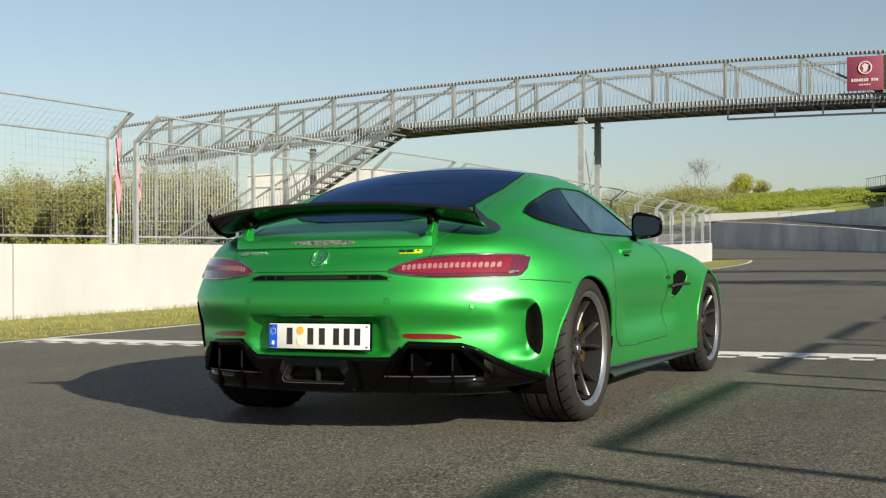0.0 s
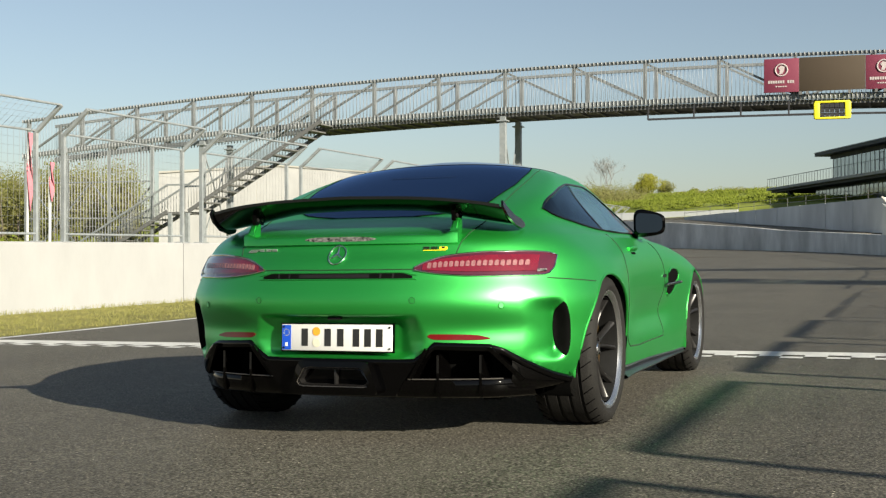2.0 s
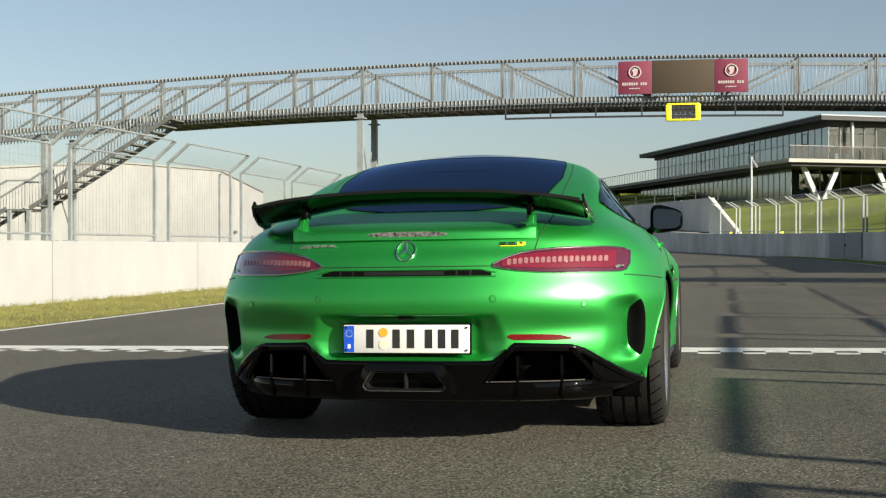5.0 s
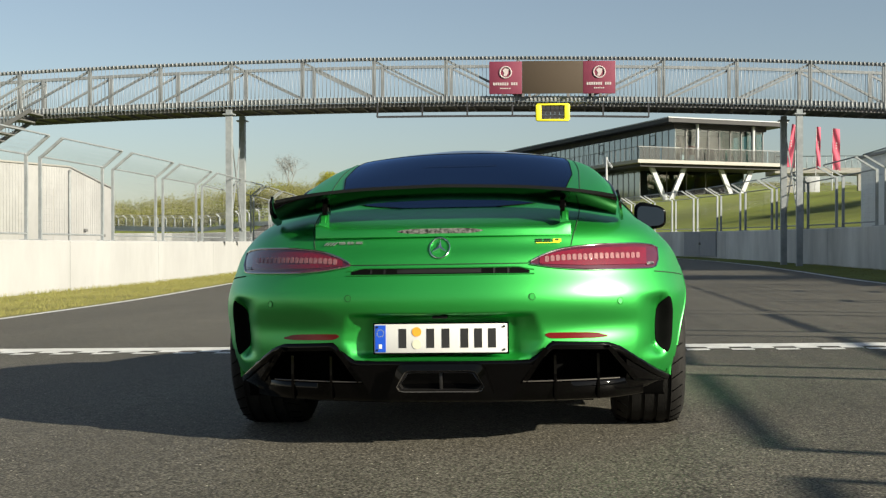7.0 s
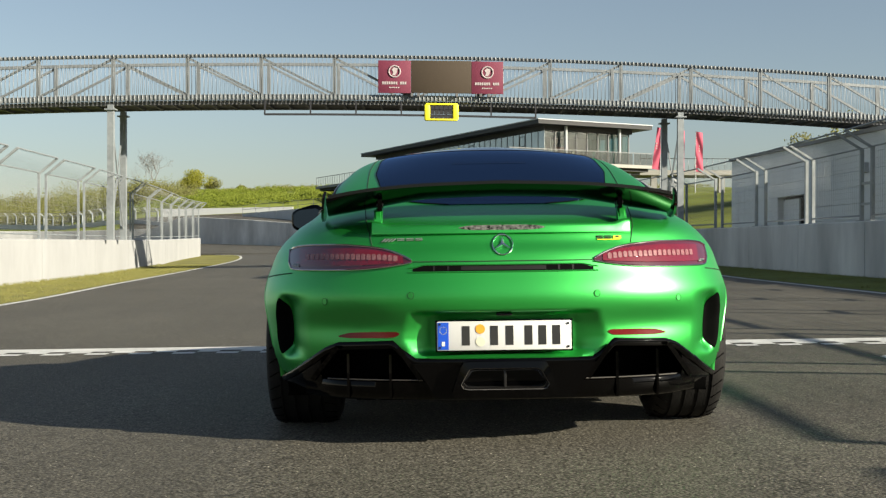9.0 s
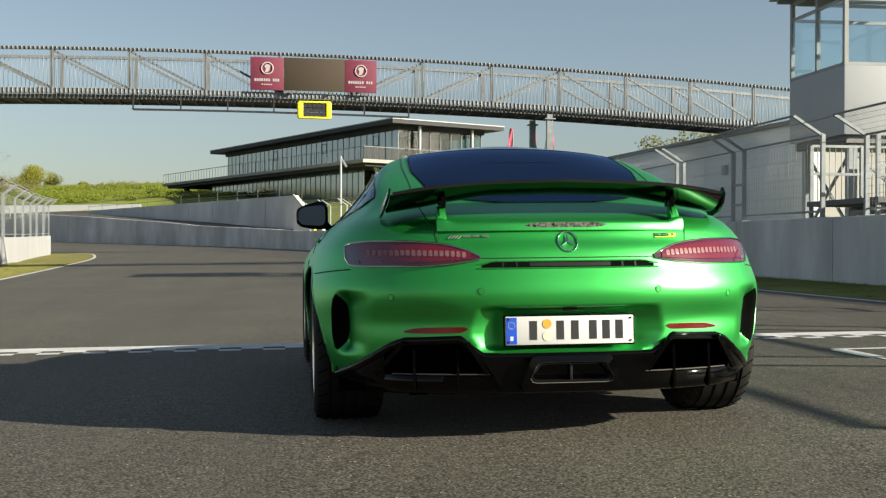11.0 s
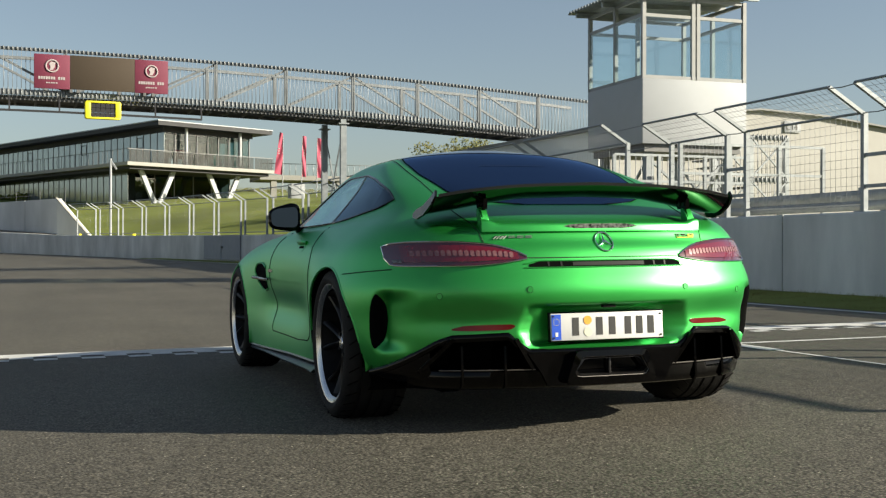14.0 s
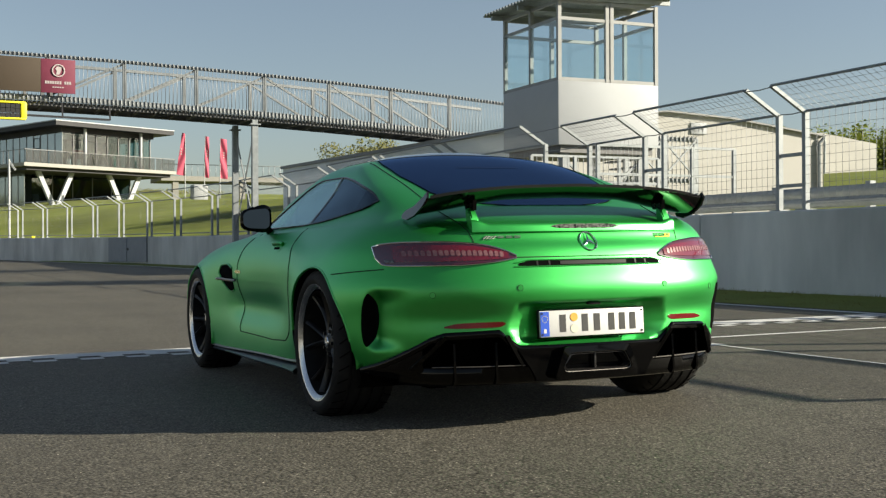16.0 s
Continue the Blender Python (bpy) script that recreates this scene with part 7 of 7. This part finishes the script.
def car_sides():
    def one(s):
        # sill blade
        bm = bmesh.new()
        rows = []
        for i in range(31):
            y = 0.335 + (2.27 - 0.335) * i / 30
            zt = lin(y, [0.3, 0.56, 1.2, 2.0], [0.238, 0.222, 0.210, 0.188])
            q = from_side(y, zt + 0.01, s, 0.0)
            x = abs(q.x) if q else 0.93
            fl = lin(y, [0.335, 0.5, 1.2, 2.27], [0.030, 0.03, 0.02, 0.005])
            zb = lin(y, [0.3, 0.5, 1.2, 2.27], [0.178, 0.174, 0.160, 0.158])
            rows.append([bm.verts.new((s * xx, y, zz)) for xx, zz in ((x - 0.03, zt + 0.015), (x - 0.002, zt + 0.002), (x + 0.004, zt - 0.01), (x - 0.02, (zt + zb) / 2 + 0.01), (x + fl - 0.01, zb + 0.012), (x + fl, zb + 0.004), (x + fl - 0.01, zb - 0.006), (x - 0.2, zb - 0.004))])
        for p, q in zip(rows, rows[1:]):
            for j in range(7):
                bm.faces.new((p[j], q[j], q[j + 1], p[j + 1]))
        part("side_sill", bm, M["sill_gloss"], CAR, "dark gloss side sill")
        # mirror
        mi = bmesh.new()
        bmesh.ops.create_uvsphere(mi, u_segments=28, v_segments=18, radius=1.0)
        for v in mi.verts:
            x, y, z = v.co
            # shell: flat towards the tail, rounded ahead, lower outboard
            yy = y if y > 0 else y * 0.18
            r = math.hypot(x, z)
            if r > 1e-6:
                g = r / (abs(x) ** 4.5 + abs(z) ** 4.5) ** (1 / 4.5)
                x, z = x * g, z * g
            k = 1 - 0.30 * max(0, x + 0.4) * (1.0 if z > 0 else 0.5)
            v.co = Vector((x * 0.087, yy * 0.105, z * 0.078 * k))
        mm = Matrix.Diagonal((s, 1, 1, 1)) @ pose(0.955, 1.14, 0.953, 0, 0, 6)
        bmesh.ops.transform(mi, matrix=mm, verts=mi.verts)
        mir = part("mirror", mi, M["gloss_black"], CAR, "gloss black door mirror")
        bm = bmesh.new()
        pts = []
        for i in range(28):
            a = 2 * math.pi * i / 28
            c, sn = math.cos(a), math.sin(a)
            pts.append(mm @ Vector((0.073 * math.copysign(abs(c) ** 0.45, c), -0.0215 + 0.003 * sn, 0.058 * math.copysign(abs(sn) ** 0.45, sn) * (1 - 0.30 * max(0, c + 0.4) * (1.0 if sn > 0 else 0.5)))))
        bm.faces.new([bm.verts.new(p) for p in pts])
        thicken(bm, 0.002)
        part("mirror_glass", bm, M["mirror"], mir, "mirror glass, its reflection darkened by the colour")
        bm = bmesh.new()
        pipe(bm, [(s * 0.90, 1.17, 0.925), (s * 0.87, 1.20, 0.895), (s * 0.845, 1.22, 0.865)], [0.022, 0.019, 0.024], 10)
        part("mirror_arm", bm, M["gloss_black"], mir)
    both(one)
    # underside and inner tail
    part("underbody", new_box(-0.78, 0.78, -0.40, 3.2, 0.18, 0.22), M["void"], CAR)
    part("rear_core", new_box(-0.55, 0.55, -0.60, 0.30, 0.22, 0.70), M["void"], CAR)


def car_cabin():
    part("cabin_floor", new_box(-0.66, 0.66, -0.1, 2.0, 0.20, 0.28), M["leather"], CAR)
    part("dashboard", new_box(-0.72, 0.72, 1.40, 1.95, 0.45, 0.88, 0.06), M["leather"], CAR)
    part("parcel_shelf", new_box(-0.62, 0.62, -0.45, 0.28, 0.70, 0.84, 0.04), M["leather"], CAR)
    part("centre_tunnel", new_box(-0.16, 0.16, 0.2, 1.6, 0.28, 0.58, 0.05), M["leather"], CAR)
    for x in (-0.38, 0.38):
        bm = bmesh.new()
        box(bm, x - 0.25, x + 0.25, 0.55, 1.05, 0.30, 0.46, 0.05)
        box(bm, x - 0.24, x + 0.24, 0.30, 0.46, 0.40, 0.90, 0.06, Matrix.Translation((0, 0, 0)))
        box(bm, x - 0.14, x + 0.14, 0.28, 0.42, 0.88, 1.06, 0.05)
        part("seat", bm, M["leather"], CAR, "black bucket seat")
    bm = bmesh.new()
    m = pose(-0.38, 1.28, 0.80, 68, 0, 0)
    pipe(bm, [m @ Vector((0.18 * math.cos(t), 0.18 * math.sin(t), 0)) for t in np.linspace(0, 2 * math.pi, 33)[:-1]], 0.016, 8, closed=True)
    for a in (0, 180, 270):
        beam(bm, m @ Vector((0, 0, 0)), m @ Vector((0.18 * math.cos(radians(a)), 0.18 * math.sin(radians(a)), 0)), 0.03, 0.015)
    part("steering_wheel", bm, M["trim"], CAR)
    for s in (1, -1):
        part("door_card", new_box(s * 0.70, s * 0.76, 0.4, 1.5, 0.3, 0.87), M["leather"], CAR)


car_glass()
car_seams()
car_lamps()
car_badges()
car_plate()
car_diffuser()
car_wing()
car_wheels()
car_sides()
car_cabin()


# ---- plants, flags, small things ----
def leaf_cloud(V, F, c, rad, n, size, rng, loose=0.36, count=8):
    """Small leaf tufts spread in an uneven ball."""
    lumps = [(rng.gauss(0, loose), rng.gauss(0, loose), rng.gauss(0, loose), rng.uniform(0.35, 0.65)) for _ in range(count)]
    for _ in range(n):
        a, b, d, r = rng.choice(lumps)
        p = Vector((rng.gauss(0, 1), rng.gauss(0, 1), rng.gauss(0, 1))).normalized() * r * rng.uniform(0.5, 1.05)
        q = Vector((c[0] + (a + p.x) * rad[0], c[1] + (b + p.y) * rad[1], c[2] + (d + p.z) * rad[2]))
        u = Vector((rng.gauss(0, 1), rng.gauss(0, 1), rng.gauss(0, 1))).normalized()
        w = u.orthogonal().normalized()
        s = size * rng.uniform(0.6, 1.4)
        i = len(V)
        V += [q - u * s * 0.5 - w * s * 0.35, q + u * s * 0.5 - w * s * 0.3, q + u * s * 0.35 + w * s * 0.45, q - u * s * 0.4 + w * s * 0.4]
        F.append((i, i + 1, i + 2, i + 3))


def limbs(bm, base, height, rng, r0, spread, n=9, twigs=3):
    top = Vector(base) + Vector((rng.uniform(-0.2, 0.2), rng.uniform(-0.2, 0.2), height * 0.85))
    b = Vector(base)
    trunk = [b.lerp(top, t) + Vector((rng.uniform(-1, 1), rng.uniform(-1, 1), 0)) * 0.02 * height * t for t in (0, 0.25, 0.5, 0.75, 1)]
    pipe(bm, trunk, [r0, r0 * 0.8, r0 * 0.55, r0 * 0.32, r0 * 0.1], 6)
    for i in range(n):
        t = rng.uniform(0.22, 0.85)
        p = b.lerp(top, t)
        a = rng.uniform(0, 6.28)
        L = height * spread * (1.15 - t) * rng.uniform(0.7, 1.2)
        d = Vector((math.cos(a), math.sin(a), rng.uniform(0.7, 1.5))).normalized()
        e = p + d * L
        pipe(bm, [p, p.lerp(e, 0.5) + Vector((0, 0, -0.03 * L)), e], [r0 * 0.4 * (1 - t * 0.6), r0 * 0.22, r0 * 0.05], 5)
        for _ in range(twigs):
            q = p.lerp(e, rng.uniform(0.3, 0.9))
            f = q + (d + Vector((rng.gauss(0, 0.5), rng.gauss(0, 0.5), rng.uniform(0, 0.6)))).normalized() * L * rng.uniform(0.3, 0.5)
            pipe(bm, [q, f], [r0 * 0.14, r0 * 0.03], 4)


def bare_branches(bm, p, d, L, r, rng, depth):
    """Forking twigs, ever thinner."""
    e = p + d * L
    pipe(bm, [p, p.lerp(e, 0.5) + Vector((rng.gauss(0, 1), rng.gauss(0, 1), 0)) * 0.04 * L, e], [r, r * 0.8, r * 0.55], 5 if depth > 2 else 3, cap=False)
    if depth == 0:
        return
    for k in range(3 if depth > 1 else 4):
        q = p.lerp(e, rng.uniform(0.35, 1.0) if k else 1.0)
        f = (d * 0.9 + Vector((rng.gauss(0, 0.66), rng.gauss(0, 0.66), rng.gauss(0.30, 0.22)))).normalized()
        bare_branches(bm, q, f, L * rng.uniform(0.66, 0.88), r * 0.58, rng, depth - 1)


def tree(label, x, y, height, leaf, n, size, seed, spread=0.42, bare=False, rad=None):
    rng = random.Random(seed)
    z = ground_z(x, y) - 0.1
    t = thing("tree", label, "tree")
    bm = bmesh.new()
    if bare:
        bare_branches(bm, Vector((x, y, z)), Vector((0, 0, 1)), height * 0.20, 0.0095 * height, rng, 6)
    else:
        limbs(bm, (x, y, z), height, rng, 0.022 * height + 0.03, spread, 9, 2)
    part("trunk", bm, M["bark_pale" if bare else "bark"], t)
    if not bare:
        V, F = [], []
        rx = (rad or 0.36) * height
        leaf_cloud(V, F, (x, y, z + height * 0.62), (rx, rx, height * 0.40), n, size, rng, 0.34, 16)
        me = bpy.data.meshes.new("crown")
        me.from_pydata(V, [], F)
        me.materials.append(M[leaf])
        ob = new("crown", me)
        ob.parent = t
    return t


def build_plants():
    rng = random.Random(5)
    V, F = [], []
    bm = bmesh.new()
    for i in range(340):
        u = rng.random()
        y = 68 + 34 * rng.random() ** 1.4
        x = -y * (1.75 - 1.03 * u)
        h = (0.088 * y + 0.5) * rng.uniform(0.86, 1.10)
        z = ground_z(x, y) - 0.3
        limbs(bm, (x, y, z), h, rng, 0.09, 0.24, 7, 2)
        if rng.random() < 0.35:
            limbs(bm, (x + rng.uniform(-1, 1), y - 1, z), h * 0.9, rng, 0.07, 0.22, 6, 2)
        w = rng.uniform(0.16, 0.25)
        leaf_cloud(V, F, (x, y, z + h * 0.60), (h * w, h * w, h * 0.40), 1150, 0.085, rng)
        leaf_cloud(V, F, (x, y, z + h * 0.48), (h * w, h * w, h * 0.40), 420, 0.17, rng)
        leaf_cloud(V, F, (x, y, z + h * 0.16), (h * 0.30, h * 0.30, h * 0.16), 260, 0.13, rng)
    solid("woodland_trunks", bm, M["bark"], "bare grey-brown trunks of a spring wood", "woodland", kind="stuff")
    me = bpy.data.meshes.new("woodland")
    me.from_pydata(V, [], F)
    me.materials.append(M["leaf_dry"])
    tagged(new("woodland", me), "yellow-green spring wood with thin foliage", "woodland", kind="stuff")
    V, F = [], []
    for i in range(150):
        y = 58 + 8 * rng.random()
        x = -y * (1.8 - 1.05 * rng.random())
        leaf_cloud(V, F, (x, y, ground_z(x, y) + 0.5), (1.3, 1.3, 0.9), 200, 0.15, rng)
    me = bpy.data.meshes.new("bushes")
    me.from_pydata(V, [], F)
    me.materials.append(M["leaf"])
    tagged(new("bushes", me), "low yellow-green bushes before the wood", "bush", kind="stuff")
    tree("bare leafless tree on the far hill", -49.4, 215, 15.2, "leaf", 0, 0.3, 3, 0.60, True)
    tree("round yellow-green tree on the far hill", -42.7, 215, 4.9, "leaf_spring", 12000, 0.12, 4, 0.5, rad=0.58)
    tree("thin brownish tree on the far hill", -39.0, 216, 3.3, "leaf_dry", 3200, 0.11, 6, 0.5, rad=0.5)
    tree("small green tree on the far hill", -52.6, 215, 3.0, "leaf", 3000, 0.12, 8, 0.5, rad=0.6)
    tree("small bush-like tree on the far hill", -33.6, 215, 1.9, "leaf_dry", 1600, 0.11, 9, 0.5, rad=0.6)
    for i, (x, y, h) in enumerate(((24.6, 75, 3.6), (26.6, 75, 4.6), (28.8, 76, 4.5), (31, 76, 3.8))):
        tree("spring tree with thin yellowish foliage behind the hall", x, y, h, "leaf_dry", 2600, 0.13, 20 + i, 0.45, rad=0.5)
    rng = random.Random(11)
    V, F = [], []
    for i in range(90):
        x, y = 60 + 40 * rng.random(), 88 + 10 * rng.random()
        h = rng.uniform(4.2, 6.4) * (0.85 + 0.3 * (x - 60) / 40)
        leaf_cloud(V, F, (x, y, ground_z(x, y) + h * 0.45), (h * 0.35, h * 0.35, h * 0.5), 700, 0.24, rng)
    me = bpy.data.meshes.new("hill_wood")
    me.from_pydata(V, [], F)
    me.materials.append(M["leaf"])
    tagged(new("hill_wood", me), "green wood on the slope behind the halls", "woodland", kind="stuff")
    # belt of trees behind the far fence
    V, F = [], []
    rng = random.Random(31)
    for i in range(330):
        x = -34 - 52 * rng.random() ** 1.15
        y = 141 - 0.30 * (x + 34) + 30 * rng.random()
        h = rng.uniform(1.7, 2.9) * (1.55 if -54 < x < -45 and y > 155 else 1.0)
        w = h * rng.uniform(0.55, 0.95)
        leaf_cloud(V, F, (x, y, ground_z(x, y) + h * 0.42), (w, w, h * 0.62), 420, 0.12, rng, 0.36, 14)
    me = bpy.data.meshes.new("far_wood")
    me.from_pydata(V, [], F)
    me.materials.append(M["leaf_dry"])
    tagged(new("far_wood", me), "low olive belt of distant spring trees", "woodland", kind="stuff")
    # tall rough grass and brambles on the bank above the white barrier
    V, F = [], []
    rng = random.Random(33)
    for i in range(900):
        x = -42 + 46 * rng.random()
        y = 134 + 70 * rng.random()
        r = rng.uniform(0.7, 1.7)
        leaf_cloud(V, F, (x, y, ground_z(x, y) + 0.1), (r, r, rng.uniform(0.25, 0.6)), 150, 0.13, rng, 0.4, 9)
    me = bpy.data.meshes.new("brambles")
    me.from_pydata(V, [], F)
    me.materials.append(M["leaf"])
    tagged(new("brambles", me), "rough green brambles over the far bank", "bush", kind="stuff")
    # hedge on the far hill's crest
    V, F = [], []
    rng = random.Random(12)
    for i in range(430):
        x = -75 + 120 * rng.random()
        y = 190 + 26 * rng.random()
        leaf_cloud(V, F, (x, y, ground_z(x, y) + 0.15), (2.0, 2.0, rng.uniform(0.2, 0.75)), 170, 0.12, rng)
    me = bpy.data.meshes.new("scrub")
    me.from_pydata(V, [], F)
    me.materials.append(M["leaf_dry"])
    tagged(new("scrub", me), "rough olive scrub along the hill's crest", "bush", kind="stuff")
    # tufts on the two verges
    V, F = [], []
    rng = random.Random(14)
    def tuft(x, y, h):
        z = road_z(x, y) + 0.0
        for _ in range(5):
            a = rng.uniform(0, 6.28)
            d = Vector((math.cos(a), math.sin(a), 0))
            o = Vector((x + rng.gauss(0, 0.03), y + rng.gauss(0, 0.03), z))
            w = Vector((-d.y, d.x, 0)) * 0.004
            i = len(V)
            V.extend((o - w, o + w, o + d * h * rng.uniform(0.2, 0.7) + Vector((0, 0, h * rng.uniform(0.7, 1.2)))))
            F.append((i, i + 1, i + 2))
    for _ in range(16000):
        y = rng.uniform(1, 45)
        a, b = float(np.interp(y, [p[1] for p in LEFT], [p[0] for p in LEFT])), line_l(y) - 0.08
        u = rng.random()
        tuft(a + (b - a) * u, y, 0.028 + 0.05 * (u < 0.08) + 0.02 * rng.random())
    for _ in range(4500):
        y = rng.uniform(2, 35)
        a, b = line_r(y) + 0.15, right_edge(y)
        u = rng.random()
        tuft(a + (b - a) * u, y, 0.018 + 0.03 * (u > 0.85) + 0.015 * rng.random())
    me = bpy.data.meshes.new("grass_tufts")
    me.from_pydata(V, [], F)
    me.materials.append(M["blade"])
    tagged(new("grass_tufts", me), "short dry grass blades on the verges", "grass", kind="stuff")


def beach_flag(x, y, zb, zt, z0, w, mt, label, lean=0.0, taper=0.12):
    f = thing("flag", label, "flag")
    bm = bmesh.new()
    pipe(bm, [(x, y, zb), (x + lean * 0.4, y, (zb + zt) / 2), (x + lean, y, zt)], [0.05, 0.04, 0.02], 8)
    part("pole", bm, M["white_panel"], f)
    def cl(u, v):
        t = z0 + (zt - z0) * v
        px = x + lean * ((t - zb) / (zt - zb)) ** 1.4
        ww = w * (1.0 - taper * v)
        return (px + ww * u, y + 0.06 * math.sin(u * 5 + v * 9), t - 0.15 * u * w)
    part("cloth", thicken(sheet(cl, 8, 24), 0.01), M[mt], f)
    bm = bmesh.new()
    for k in range(3):
        z = z0 + (zt - z0) * (0.50 + 0.06 * k)
        px = x + lean * ((z - zb) / (zt - zb)) ** 1.4
        box(bm, px + w * 0.40, px + w * 0.55, y - 0.09, y - 0.075, z, z + (zt - z0) * 0.03)
    part("bars", bm, M["white_ink"], f)


def build_small():
    beach_flag(20.75, 106, ground_z(20.75, 106), 11.4, 7.6, -0.78, "flag", "tall dark red flag tapering to its top on a white pole", 0.05, 0.62)
    beach_flag(22.5, 106, ground_z(22.5, 106), 11.25, 7.5, 0.42, "flag", "tall dark red flag on a white pole", 0.1)
    beach_flag(23.95, 106, ground_z(23.95, 106), 11.1, 7.45, 0.70, "flag", "tall dark red flag on a white pole", 0.05)
    beach_flag(-22.15, 24, -0.2, 4.25, 1.95, 0.17, "flag_pink", "faded pink flag on a slim pole beside the stair", 0.05)
    beach_flag(-21.35, 24, -0.2, 3.35, 2.2, 0.12, "flag_pink", "faded pink flag on a slim pole beside the stair", 0.05)
    p = thing("light_pole", "white pole with a small bracket on the grass slope", "pole")
    bm = bmesh.new()
    pipe(bm, [(3.0, 70.7, 0.4), (3.0, 70.7, 6.2)], 0.07, 10)
    part("mast", bm, M["white_panel"], p)
    bm = bmesh.new()
    beam(bm, (3.0, 70.7, 6.1), (3.35, 70.6, 5.55), 0.1)
    part("bracket", bm, M["white_panel"], p)
    for x, y, z in ((1.9, 84.2, 1.5), (5.2, 80.0, 1.5)):
        b = thing("marker_box", "small yellow marker box on the slope", "marker box")
        part("case", new_box(x - 0.11, x + 0.11, y - 0.11, y + 0.11, z, z + 0.34, 0.03), M["yellow"], b)
    # far mesh fence beyond the bend, on a low pale kerb wall
    base, kerb = None, thing("kerb_wall", "low pale concrete wall under the far fence", "low wall", kind="structure")
    for i in range(26):
        (x, y), (x1, y1) = [(-27.0 - 1.48 * k, 121.2 + 1.30 * k) for k in (i, i + 1)]
        z, z1 = ground_z(x, y), ground_z(x1, y1)
        bm = bmesh.new()
        beam(bm, (x, y, z + 0.05), (x1, y1, z1 + 0.05), 0.3, 0.9)
        part("wall_panel", bm, M["pale_concrete"], kerb)
        m = pose(x, y, z + 0.49, math.degrees(math.atan2(z1 - z, 1.97)), 0, 48.7)
        if base is None:
            base = fence_panel(1.80, "mesh_fence", "steel mesh fence panel below the far hill", 0.40, -1, 1.05, 0.006)
            base.matrix_basis = m
            tagged(base, group="fence below the far hill")
        else:
            copy_thing(base, m)
    # railing on the retaining wall
    r = thing("ramp_railing", "thin steel railing along the retaining wall", "railing")
    A, B = Vector((1.0, 87.0)), Vector((-19.0, 118.4))
    for z in (4.75, 5.15):
        bm = bmesh.new()
        beam(bm, (A.x, A.y, z), (B.x, B.y, z - 0.45), 0.035)
        part("rail", bm, M["steel_dark"], r)
    for i in range(13):
        p = A.lerp(B, i / 12)
        bm = bmesh.new()
        beam(bm, (p.x, p.y, 3.6), (p.x, p.y, 5.15 - 0.45 * i / 12), 0.035)
        part("post", bm, M["steel_dark"], r)
    s = thing("white_kiosk", "small white kiosk on the lawn beyond the fence", "kiosk")
    part("body", new_box(22.0, 23.3, 108.0, 109.6, ground_z(22.5, 109) - 0.3, ground_z(22.5, 109) + 1.3, 0.04), M["white_panel"], s)


build_plants()
build_small()
